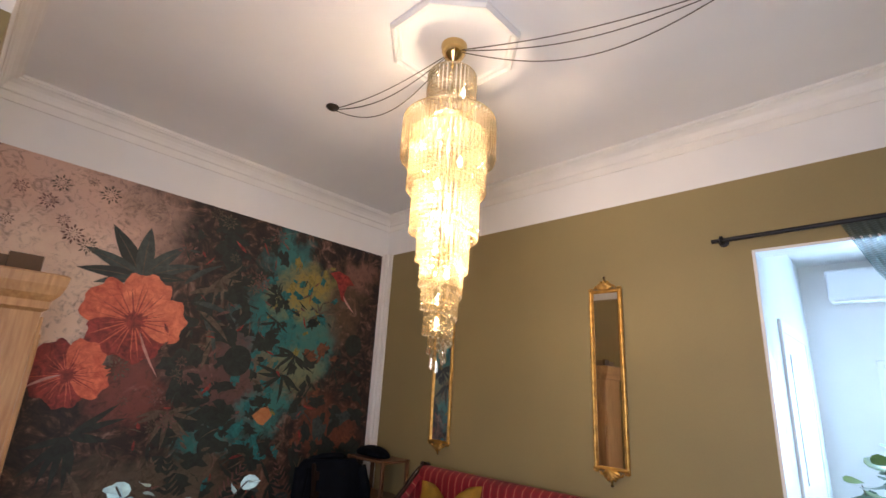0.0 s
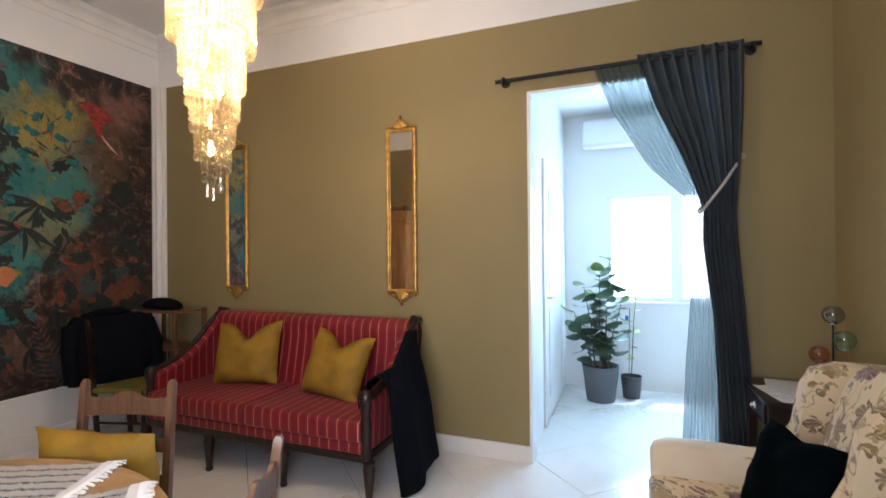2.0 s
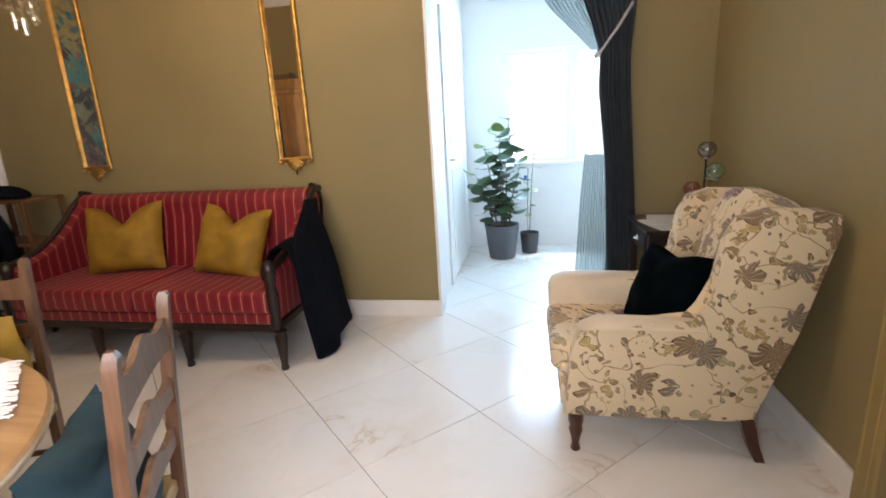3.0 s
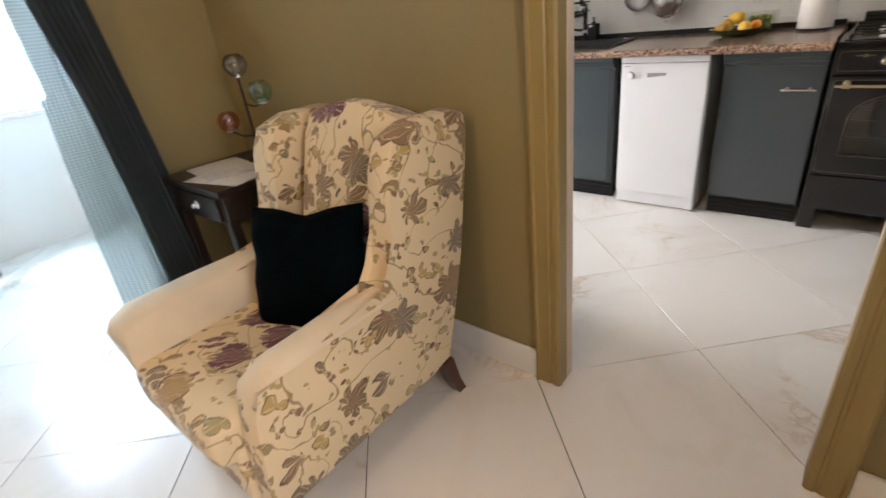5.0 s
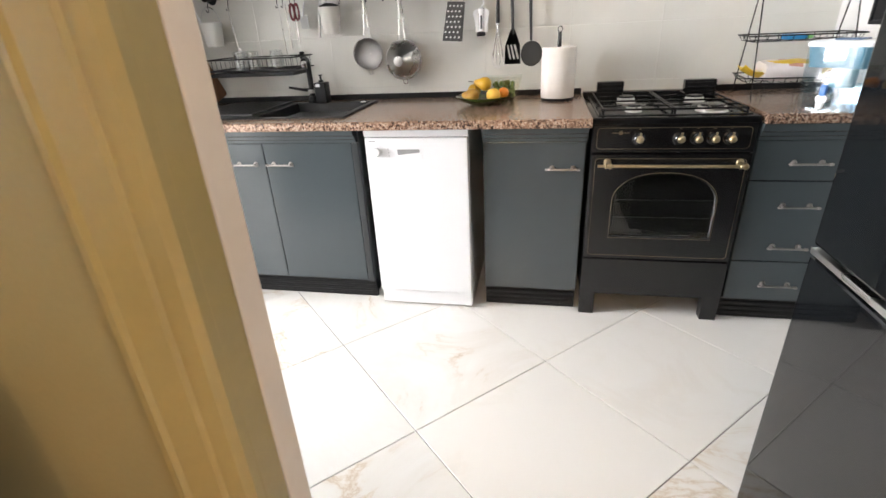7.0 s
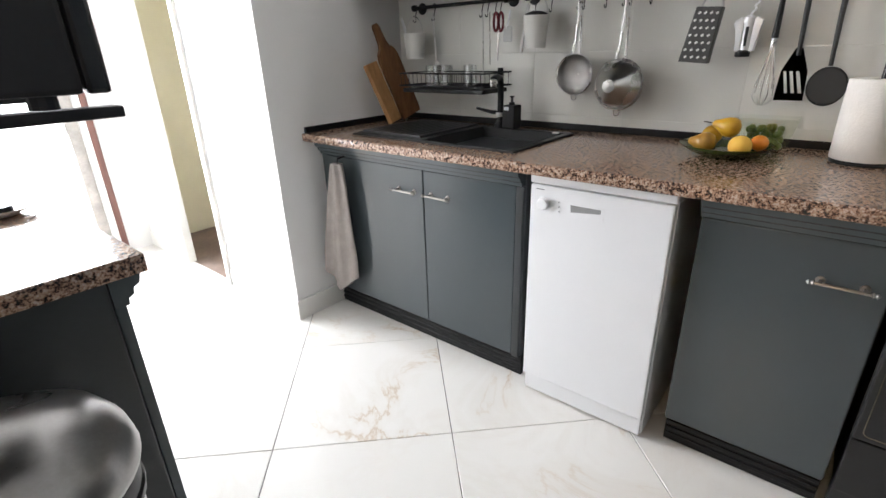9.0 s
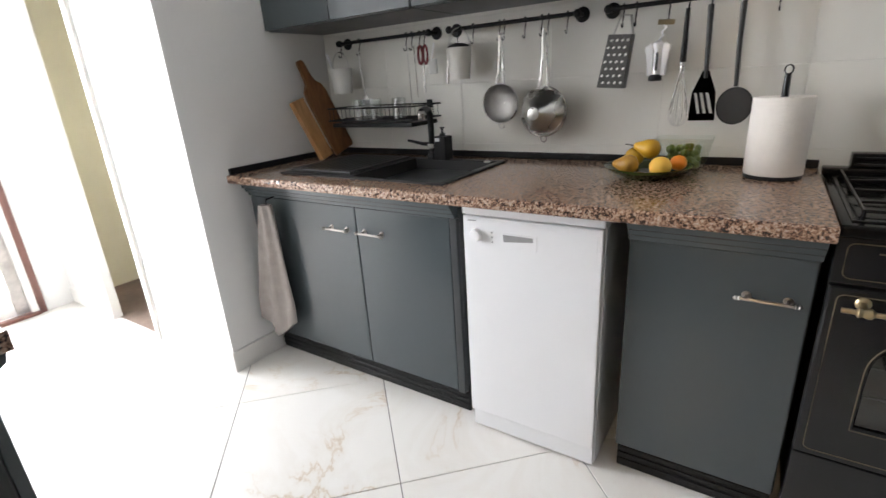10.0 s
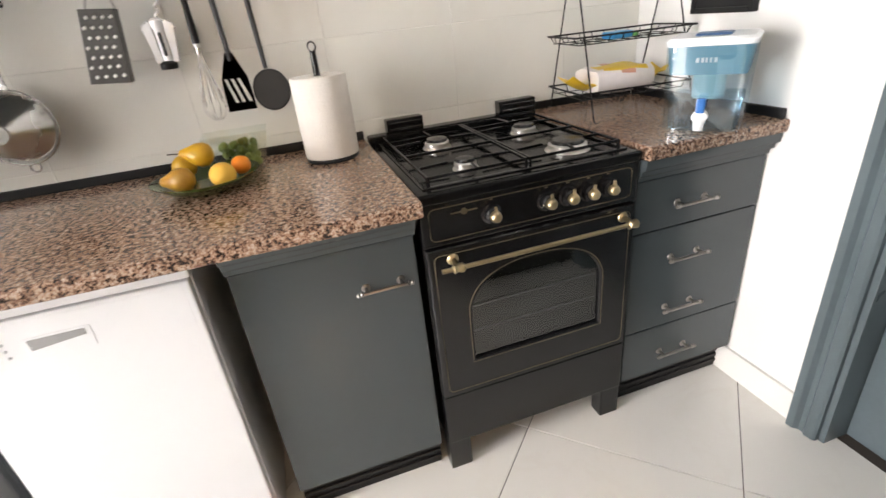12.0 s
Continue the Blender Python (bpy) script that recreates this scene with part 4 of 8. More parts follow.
part("threshold", box(DX0, 2.335, NY - 0.03, NY + 0.02, 0.0, 0.022, 0.004), REDWOOD, d5, "red-brown wooden threshold")
part("latch", box(2.30, 2.345, NY - 0.03, NY - 0.012, 1.03, 1.05, 0.003), STEEL, d5)
d6 = tagged(thing("door_6", "white cased narrow opening to the yellow side room", "door frame", (PX, 4.15, 0)), kind="structure")
part("casing", box(PX - 0.018, PX, 3.862, 3.898, 0, 2.14, 0.003), TRIM, d6)
part("casing", box(PX - 0.022, PX, 4.40, 4.47, 0, 2.14, 0.004), TRIM, d6)
part("lining", box(PX - 0.018, PX + 0.034, 4.385, 4.40, 0, 2.10, 0.003), TRIM, d6)
part("head_casing", box(PX - 0.018, PX, 3.898, 4.40, 2.10, 2.16, 0.004), TRIM, d6)
structure("floor_side_room", box(PX + 0.02, 3.36, 3.9, NY, -0.002, 0.004), surface("brown_floor_mat", (0.22, 0.16, 0.13), 0.8, vary=0.2), "brown floor of the small side room", "floor")
structure("ground", box(-60, 60, 5.6, 120, -0.4, -0.3), surface("sunlit_paving", (0.62, 0.60, 0.57), 0.8, vary=0.15, scale=1), "pale sunlit ground outside", "ground")

GLOW, gn_, gl_, gb_ = nodes_of("hazy_daylight")
gb_.inputs["Emission Color"].default_value, gb_.inputs["Emission Strength"].default_value = (1.0, 1.0, 1.0, 1), 3.0
structure("backdrop", box(-5.0, 6.0, 9.0, 9.05, -0.3, 5.0), GLOW, "plain bright hazy daylight outside the windows", "backdrop")

# ---- wall tiles behind the worktop ----
TILE = surface("cream_wall_tile", (0.77, 0.76, 0.71), 0.2, vary=0.03, scale=3, grain=60, bump=0.01)
wall_grout = tagged(part("backsplash", box(KX1 - 0.0108, KX1 - 0.001, KY0 + 0.001, PY - 0.001, 0.86, 2.0), surface("pale_grout", (0.71, 0.70, 0.66), 0.8), None), "cream glazed tile splashback with fine joints", "splashback", kind="structure")
tw, th = 0.3985, 0.2485
tb = box(-0.008, 0.0, -tw / 2, tw / 2, -th / 2, th / 2, 0.0012, 1)
wt_me = bpy.data.meshes.new("wall_tile")
tb.to_mesh(wt_me)
tb.free()
wt_me.materials.append(TILE)
cuts = {}
for j in range(-1, 4):
    for k in range(9):
        y0, y1 = 1.233 + 0.4 * (k - 3), 1.233 + 0.4 * (k - 2)
        a, b = max(y0, KY0 + 0.001), min(y1, PY - 0.001)
        if b - a < 0.03:
            continue
        zc = 0.945 + 0.25 * j - 0.0
        if b - a > 0.399:
            me = wt_me
        else:
            key = round(b - a, 3)
            if key not in cuts:
                tb = box(-0.008, 0.0, -(b - a) / 2 + 0.0008, (b - a) / 2 - 0.0008, -th / 2, th / 2, 0.0012, 1)
                cuts[key] = bpy.data.meshes.new("wall_tile")
                tb.to_mesh(cuts[key])
                tb.free()
                cuts[key].materials.append(TILE)
            me = cuts[key]
        ob = new("tile", me)
        ob.parent = wall_grout
        ob.location = (KX1 - 0.004, (a + b) / 2, zc + 0.125 - 0.0)

# ---- kitchen: hanging utensils ----
RAILX, RAILZ = 3.285, 1.402
for y0, y1 in ((2.531, 3.07), (1.905, 2.455), (1.279, 1.824)):
    rl = thing("utensil_rail", "black iron utensil rail fixed to the tiles", "rail", (KX1 - 0.012, (y0 + y1) / 2, RAILZ))
    part("bar", tube([(RAILX, y0, RAILZ), (RAILX, y1, RAILZ)], 0.0075, 10), BLACK_PLASTIC, rl, smooth=40)
    for y in (y0 + 0.012, y1 - 0.012):
        bm = tube([(RAILX, y, RAILZ), (KX1 - 0.012, y, RAILZ)], 0.008, 8)
        lathe([(0.026, 0), (0.026, 0.004), (0.010, 0.008)], 16, Matrix.Translation((KX1 - 0.012, y, RAILZ)) @ pose(0, 0, 0, 0, -90, 0), bm=bm)
        lathe([(0.009, -0.01), (0.014, -0.006), (0.014, 0.006), (0.009, 0.01)], 12, Matrix.Translation((RAILX, y, RAILZ)) @ pose(0, 0, 0, 90, 0, 0), bm=bm)
        part("bracket", bm, BLACK_PLASTIC, rl, smooth=40)


def hook(y, z0=RAILZ, drop=0.055, x=RAILX):
    """S-hook over the rail."""
    r = 0.011
    pts = [(x + r * math.cos(a), y, z0 + r * math.sin(a)) for a in [radians(200 - 26 * k) for k in range(8)]]
    pts += [(x - 0.002, y, z0 - drop * 0.45), (x - 0.006, y, z0 - drop * 0.7)]
    pts += [(x - 0.014 + 0.010 * math.cos(a), y, z0 - drop + 0.004 + 0.010 * math.sin(a)) for a in [radians(0 - 30 * k) for k in range(7)]]
    h = thing("s_hook", "small black S-hook hung over the utensil rail", "hook", (x, y, z0), group="hooks on the rails")
    part("wire", tube(pts, 0.0022, 6), BLACK_PLASTIC, h, smooth=60)
    return h


for y in (3.045, 2.93, 2.66, 2.63, 2.59, 2.565, 2.40, 2.33, 2.215, 2.195, 2.11, 2.045, 2.02, 1.95, 1.76, 1.72, 1.62, 1.565, 1.503, 1.418, 1.33):
    hook(y)

HX = RAILX - 0.016
CERAMIC = surface("cream_ceramic", (0.74, 0.73, 0.69), 0.4, vary=0.04)
MESH = surface("wire_mesh_steel", (0.42, 0.41, 0.40), 0.4, 0.9, vary=0.2, grain=400, bump=0.5)


def utensil_cup(y, z0, z1, r):
    c = thing("utensil_pot", "cream metal pot hung from the utensil rail", "pot", (HX - 0.04, y, z0))
    at = Matrix.Translation((HX - 0.03, y, 0))
    part("body", lathe([(r * 0.78, z0), (r * 0.8, z0 + 0.003), (r, z1 - 0.004), (r * 1.04, z1), (r * 0.95, z1), (r * 0.75, z0 + 0.006)], 24, at), CERAMIC, c, smooth=40)
    pts = [(HX - 0.03, y + r * math.cos(a), z1 - 0.004 + 0.075 * math.sin(a)) for a in [math.pi * k / 12 for k in range(13)]]
    part("bail", tube(pts, 0.0022, 6), STEEL, c, smooth=60)
    return c


pot_a = utensil_cup(3.02, 1.180, 1.292, 0.052)
part("brush_handle", tube([(HX - 0.03, 3.03, 1.20), (HX - 0.02, 3.09, 1.31), (HX - 0.015, 3.115, 1.362)], 0.006, 8), WHITE_ENAMEL, pot_a, "white brush handle standing in it")
pot_b = utensil_cup(2.372, 1.212, 1.330, 0.050)
part("dark_contents", lathe([(0.046, 1.31), (0.046, 1.335), (0.02, 1.345)], 16, Matrix.Translation((HX - 0.03, 2.372, 0))), BLACK_PLASTIC, pot_b)


def sieve(y, z, r, handles, top, cone):
    s = thing("colander" if cone else "sieve", "steel conical strainer hung from the rail" if cone else "round steel mesh sieve hung from the rail", "strainer" if cone else "sieve", (HX, y, z - r))
    at = Matrix.Translation((HX - 0.012, y, z)) @ pose(0, 0, 0, 0, 90, 0)
    if cone:
        part("cone", lathe([(r, 0), (r * 0.97, 0.003), (r * 0.62, -0.040), (r * 0.28, -0.080), (r * 0.24, -0.086), (0.002, -0.088)], 32, at, cap=False), STEEL, s, "polished steel cone", 40)
        part("cap", lathe([(r * 0.25, -0.082), (r * 0.25, -0.094), (0.002, -0.096)], 16, at), STEEL, s)
    else:
        part("bowl", lathe([(r * 0.97, 0), (r * 0.9, 0.016), (r * 0.7, 0.028), (r * 0.4, 0.035), (0.003, 0.037)], 28, at, cap=False), MESH, s, "fine wire mesh bowl", 60)
    ringp = [(HX - 0.012, y + r * math.cos(a), z + r * math.sin(a)) for a in [2 * math.pi * k / 36 for k in range(36)]]
    part("rim", tube(ringp, 0.0032, 6, closed=True), STEEL, s, smooth=60)
    bm = bmesh.new()
    for o in handles:
        tube([(HX - 0.012, y + o * 1.5, z + math.sqrt(r * r - (o * 1.5) ** 2)), (HX, y + o, z + r + 0.05), (HX, y + o * 0.4, top)], 0.0052, 6, bm=bm)
    part("handle", bm, STEEL, s, "long steel wire handle", 60)
    lp = [(HX - 0.012, y - 0.004 + 0.011 * math.cos(a), z - r - 0.010 + 0.012 * math.sin(a)) for a in [2 * math.pi * k / 12 for k in range(12)]]
    part("hanging_loop", tube(lp, 0.0022, 6, closed=True), STEEL, s, smooth=60)


sieve(2.205, 1.112, 0.074, (-0.010, 0.010), 1.37, False)
sieve(2.028, 1.078, 0.090, (-0.012, 0.012), 1.37, True)

tg = thing("kitchen_tongs", "polished steel tongs hung from the rail", "tongs", (HX, 2.44, 1.197))
part("arm", tube([(HX, 2.425, 1.372), (HX - 0.006, 2.435, 1.32), (HX - 0.002, 2.445, 1.25), (HX, 2.452, 1.197)], 0.006, 8), STEEL, tg, smooth=60)
part("arm", tube([(HX - 0.012, 2.42, 1.372), (HX - 0.022, 2.415, 1.30), (HX - 0.018, 2.425, 1.24)], 0.005, 8), STEEL, tg, smooth=60)
sc = thing("scissors", "red-handled kitchen scissors hung from the rail", "scissors", (HX, 2.568, 1.15))
RED_PLASTIC = surface("red_plastic", (0.17, 0.012, 0.018), 0.4)
for s in (-1, 1):
    lp = [(HX - 0.004 * s, 2.568 + s * 0.010 + 0.011 * math.cos(a), 1.318 + 0.036 * math.sin(a)) for a in [2 * math.pi * k / 16 for k in range(16)]]
    part("grip", tube(lp, 0.0055, 7, closed=True), RED_PLASTIC, sc, "red plastic grip", 60)
part("blade", prism([(2.562, 1.285), (2.574, 1.285), (2.570, 1.175), (2.567, 1.165)], 0.003, "x", HX - 0.002), BRASS_GREY, sc)
for y, z0 in ((2.648, 1.105), (2.612, 1.15)):
    lt = thing("skewer", "thin steel skewer hung from the rail", "skewer", (HX, y, z0))
    part("rod", tube([(HX, y, 1.358), (HX, y - 0.004, z0)], 0.0022, 6), STEEL, lt)
sp = thing("steel_spoon", "long steel spoon hung from the rail", "spoon", (HX, 2.92, 1.13))
part("stem", tube([(HX, 2.93, 1.36), (HX, 2.915, 1.16)], 0.0035, 6), STEEL, sp)
part("bowl", lathe([(0.002, -0.012), (0.016, -0.006), (0.02, 0.0)], 14, Matrix.Translation((HX, 2.912, 1.14)) @ pose(0, 0, 0, 0, 90, 0) @ Matrix.Diagonal((1.5, 1, 0.6, 1))), STEEL, sp, smooth=60)
# pale spatula beside the scissors
ps = thing("pale_spatula", "pale plastic spatula hung from the rail", "spatula", (HX, 2.52, 1.21))
part("stem", tube([(HX + 0.01, 2.515, 1.36), (HX + 0.01, 2.535, 1.29)], 0.004, 6), WHITE_ENAMEL, ps)
part("blade", box(HX + 0.007, HX + 0.012, 2.505, 2.548, 1.24, 1.30, 0.002, 1), surface("pale_grey_plastic", (0.5, 0.5, 0.49), 0.45), ps)

# grater: tapered box with rows of raised teeth
gt = thing("box_grater", "flat steel grater with rows of raised holes", "grater", (HX, 1.77, 1.15))
bm = prism([(1.735, 1.150), (1.822, 1.157), (1.790, 1.320), (1.716, 1.315)], 0.046, "x", HX - 0.046, 0.002)
part("body", bm, surface("dull_grater_steel", (0.10, 0.098, 0.095), 0.4, 0.7, vary=0.2), gt)
TOOTH = surface("bright_cut_steel", (0.85, 0.84, 0.82), 0.3, 0.6, vary=0.05)
for r in range(7):
    for c in range(4):
        u, v = (c + 0.5 + 0.4 * (r % 2)) / 4.4, (r + 0.7) / 7.4
        y = (1.735 + 0.087 * u) * (1 - v) + (1.716 + 0.074 * u) * v
        z = 1.153 + 0.16 * v + 0.004 * u
        tt = box(-0.0022, 0.0015, -0.0046, 0.0046, -0.0036, 0.0036, 0.0012, 1)
        bmesh.ops.transform(tt, matrix=Matrix.Translation((HX - 0.0465, y, z)) @ pose(0, 0, 0, -32, 0, 0) @ pose(0, 0, 0, 0, 25, 0), verts=tt.verts)
        part("tooth", tt, TOOTH, gt)
part("loop", tube([(HX - 0.006, 1.722, 1.317), (HX, 1.732, 1.375), (HX, 1.762, 1.378), (HX - 0.006, 1.785, 1.320)], 0.0035, 6), STEEL, gt, smooth=60)

# corkscrew with wings
CHROME = surface("polished_chrome", (0.78, 0.78, 0.78), 0.12, 1.0, vary=0.05, bump=0.0)
# silver with its strong highlight put into a near-white, barely metallic base
GLARE_SILVER = surface("silver_with_painted_glare", (0.92, 0.92, 0.93), 0.32, 0.35, vary=0.03, bump=0.0)
ck = thing("wing_corkscrew", "bright silver wing corkscrew hung from the rail", "corkscrew", (HX, 1.64, 1.17))
part("barrel", lathe([(0.011, 1.185), (0.012, 1.19), (0.012, 1.262), (0.016, 1.268), (0.016, 1.282), (0.008, 1.288)], 16, Matrix.Translation((HX - 0.012, 1.640, 0))), GLARE_SILVER, ck, smooth=40)
part("base_ring", lathe([(0.019, 1.168), (0.021, 1.172), (0.021, 1.182), (0.013, 1.188)], 18, Matrix.Translation((HX - 0.012, 1.643, 0))), BLACK_PLASTIC, ck, "black base ring", 40)
for sd in (-1, 1):
    part("wing", prism([(1.640 + sd * 0.014, 1.280), (1.640 + sd * 0.034, 1.276), (1.640 + sd * 0.040, 1.262), (1.640 + sd * 0.030, 1.250), (1.640 + sd * 0.028, 1.186), (1.640 + sd * 0.012, 1.184)], 0.016, "x", HX - 0.020, 0.004), GLARE_SILVER, ck, "toothed lever wing", 40)
    for q in range(3):
        part("tooth", tube([(HX - 0.021, 1.640 + sd * (0.022 + 0.006 * q), 1.280 - 0.004 * q), (HX - 0.005, 1.640 + sd * (0.022 + 0.006 * q), 1.280 - 0.004 * q)], 0.0035, 6), GLARE_SILVER, ck)
part("slot", box(HX - 0.0260, HX - 0.0235, 1.636, 1.644, 1.200, 1.255, 0.001, 1), GREY_DARK, ck, "dark slot in the barrel")
part("screw_shaft", tube([(HX - 0.012 + 0.004 * math.cos(1.3 * q), 1.636 - 0.0012 * q + 0.004 * math.sin(1.3 * q), 1.288 + 0.0042 * q) for q in range(12)], 0.0035, 6), GLARE_SILVER, ck, smooth=60)
part("grip", tube([(HX - 0.010, 1.646, 1.344), (HX - 0.010, 1.598, 1.340)], 0.0075, 8), BRASS, ck, "brass opener head", 40)

# whisk
wk = thing("balloon_whisk", "steel balloon whisk with dark handle", "whisk", (HX, 1.565, 1.02))
part("handle", tube([(HX, 1.565, 1.375), (HX, 1.566, 1.22)], 0.0085, 10, taper=lambda u: 0.75 + 0.4 * u), BLACK_PLASTIC, wk, smooth=60)
part("ferrule", tube([(HX, 1.566, 1.22), (HX, 1.566, 1.195)], 0.0078, 10), STEEL, wk, smooth=40)
for k in range(5):
    a = math.pi * k / 5
    pts = []
    for q in range(15):
        s = q / 14
        side = -1 if s < 0.5 else 1
        h = 1.195 - 0.172 * math.sin(math.pi * s) ** 0.7
        rr = 0.030 * (1 - abs(2 * s - 1) ** 3) * side * min(1, abs(2 * s - 1) * 2.2) + 0.004 * side
        pts.append((HX + rr * math.sin(a), 1.566 + rr * math.cos(a), h))
    part("wire", tube(pts, 0.0013, 5), STEEL, wk, smooth=60)

# slotted spatula and perforated spoon: dark nylon
NYLON = surface("dark_grey_nylon", (0.028, 0.029, 0.03), 0.5, vary=0.1)
st = thing("slotted_spatula", "dark grey nylon spatula with three slots", "spatula", (HX, 1.495, 1.04))
part("handle", tube([(HX, 1.503, 1.378), (HX, 1.500, 1.28), (HX, 1.496, 1.17)], 0.008, 10, taper=lambda u: 1.1 - 0.35 * u), NYLON, st, smooth=60)
bm = bmesh.new()
cols = (0.0, 0.20, 0.31, 0.43, 0.55, 0.67, 0.80, 1.0)
grid = []
for z, ya, yb, slant in ((1.190, 1.506, 1.487, 0.0), (1.125, 1.531, 1.463, -0.10), (1.062, 1.534, 1.460, 0.12), (1.040, 1.534, 1.459, 0.0)):
    grid.append([bm.verts.new((HX - 0.002, ya + (yb - ya) * min(1, max(0, u + (slant if 0 < u < 1 else 0))), z)) for u in cols])
for r, (a, b) in enumerate(zip(grid, grid[1:])):
    for c in range(7):
        if not (r == 1 and c in (1, 3, 5)):
            bm.faces.new((a[c], a[c + 1], b[c + 1], b[c]))
bmesh.ops.solidify(bm, geom=bm.faces[:], thickness=0.004)
part("blade", bm, NYLON, st)
sn = thing("perforated_spoon", "dark grey nylon spoon with rows of holes", "spoon", (HX, 1.41, 1.03))
part("handle", tube([(HX, 1.418, 1.378), (HX, 1.417, 1.28), (HX, 1.412, 1.14)], 0.008, 10, taper=lambda u: 1.1 - 0.35 * u), NYLON, sn, smooth=60)
part("bowl", lathe([(0.050, 0.0), (0.048, -0.002), (0.030, 0.010), (0.002, 0.014), (0.030, 0.006), (0.045, -0.004)], 28, Matrix.Translation((HX - 0.004, 1.409, 1.083)) @ pose(0, 0, 0, 0, 90, 0) @ Matrix.Diagonal((1.12, 1, 1, 1))), NYLON, sn, smooth=50)
DOT = surface("pale_hole", (0.40, 0.39, 0.37), 0.5)
for r in range(3):
    for c in range(-3 + r % 2, 4 - r % 2):
        y, z = 1.409 + 0.0085 * c, 1.052 + 0.010 * r + 0.0012 * c * c
        part("hole", lathe([(0.0022, 0), (0.0022, 0.004)], 7, Matrix.Translation((HX + 0.0015 - 0.0012 * r, y, z)) @ pose(0, 0, 0, 0, -90, 0)), DOT, sn)

# ---- dish rack on the wall with glasses ----
rk = thing("dish_rack", "black wire dish rack fixed above the sink", "dish rack", (KX1 - 0.02, 2.78, 1.05))
for z in (1.064, 1.118):
    part("rim", tube([(3.13, 2.545, z), (3.13, 3.03, z), (3.345, 3.03, z), (3.345, 2.545, z)], 0.0035, 6, closed=True), BLACK_PLASTIC, rk, smooth=60)
for k in range(19):
    y = 2.56 + 0.0255 * k
    part("wire", tube([(3.13, y, 1.118), (3.13, y, 1.064), (3.345, y, 1.064), (3.345, y, 1.118)], 0.0016, 5), BLACK_PLASTIC, rk)
part("drip_tray", box(3.14, 3.335, 2.56, 3.02, 1.034, 1.052, 0.004), BLACK_PLASTIC, rk)
for y in (2.60, 2.98):
    part("wall_clip", box(3.335, KX1 - 0.012, y - 0.012, y + 0.012, 1.10, 1.135, 0.003), BLACK_PLASTIC, rk)
GLASSWARE = see_through("drinking_glass", (0.95, 0.96, 0.96), 0.12, 0.03)
for y, x in ((2.80, 3.20), (2.88, 3.24), (2.85, 3.16), (2.68, 3.22)):
    gl = thing("drinking_glass", "clear drinking glass upturned in the dish rack", "glass", (x, y, 1.066), group="glasses in the rack")
    part("wall", lathe([(0.034, 0), (0.030, 0.085), (0.002, 0.088), (0.028, 0.083), (0.032, 0)], 20, Matrix.Translation((x, y, 1.066)), cap=False), GLASSWARE, gl, smooth=50)

# ---- cutting boards leaning on the pier ----
PALE_BOARD = wood("pale_beech_board", (0.30, 0.14, 0.05), (0.50, 0.28, 0.11), 0.5)
cb = thing("cutting_board", "paddle-shaped oiled wooden cutting board leaning on the wall", "cutting board", (3.24, 3.12, 0.885))
pts = [(-0.058, 0.0), (0.058, 0.0), (0.062, 0.02), (0.062, 0.29), (0.052, 0.325), (0.026, 0.345), (0.019, 0.37), (0.019, 0.44), (0.010, 0.455), (-0.010, 0.455), (-0.019, 0.44), (-0.019, 0.37), (-0.026, 0.345), (-0.052, 0.325), (-0.062, 0.29), (-0.062, 0.02)]
bm = prism(pts, 0.018, "y", -0.009, 0.003)
ob = part("board", bm, BOARD_WOOD, None)
cb_tilt = Matrix.Translation((3.262, 3.085, 0.913)) @ pose(0, 0, 0, -11, 0, 0) @ pose(0, 0, 0, 0, -18, 0) @ pose(0, 0, 0, 0, 0, -8)
ob.data.transform(cb_tilt)
ob.parent, ob.matrix_parent_inverse = cb, WORLD_OF[cb].inverted()
cb = thing("cutting_board", "plain rectangular wooden cutting board leaning on the wall", "cutting board", (3.08, 3.08, 0.885))
bm = box(-0.038, 0.038, -0.013, 0.013, 0.0, 0.285, 0.005)
ob = part("board", bm, PALE_BOARD, None)
ob.data.transform(Matrix.Translation((3.105, 3.050, 0.900)) @ pose(0, 0, 0, -16, 0, 0) @ pose(0, 0, 0, 0, -14, 0))
ob.parent, ob.matrix_parent_inverse = cb, WORLD_OF[cb].inverted()

# ---- towel on the cabinet's side ----
TOWEL = surface("grey_cotton_towel", (0.34, 0.30, 0.275), 0.9, vary=0.12, scale=20, grain=300, bump=0.5)
tw_ob = thing("hand_towel", "grey cotton hand towel hanging from a hook", "towel", (2.70, 3.19, 0.15))
secs = []
for k in range(19):
    u = k / 18
    z = 0.765 - 0.57 * u
    w = 0.028 + 0.078 * min(1, u * 1.25) ** 0.8
    ring_pts = []
    for q in range(32):
        a = 2 * math.pi * q / 32
        f = 1 + 0.05 * math.sin(3 * a + 1.0)
        fold = 0.009 * math.sin(7 * math.cos(a) + 2.2 * u) * (0.5 + u)
        along, thick = w * f * math.cos(a), 0.017 * (1.1 - 0.3 * u) * math.sin(a) + fold
        dz = (0.085 * abs(math.cos(a)) - 0.055) * u ** 5
        ring_pts.append((2.708 + 0.10 * along - thick, 3.035 + 0.045 * u - along, z + dz))
    secs.append(ring_pts)
part("cloth", loft(secs), TOWEL, tw_ob, smooth=60)
part("loop", tube([(2.708, 3.035, 0.75), (2.715, 3.035, 0.785), (2.762, 3.035, 0.79)], 0.004, 6), BLACK_PLASTIC, tw_ob)

# ---- fruit dish ----
FX, FY, FZ = 3.085, 1.612, 0.8855
DISH = surface("dark_green_glaze", (0.05, 0.075, 0.018), 0.18, vary=0.2)
dish = thing("fruit_dish", "shallow dark green glazed dish holding fruit", "dish", (FX, FY, FZ))
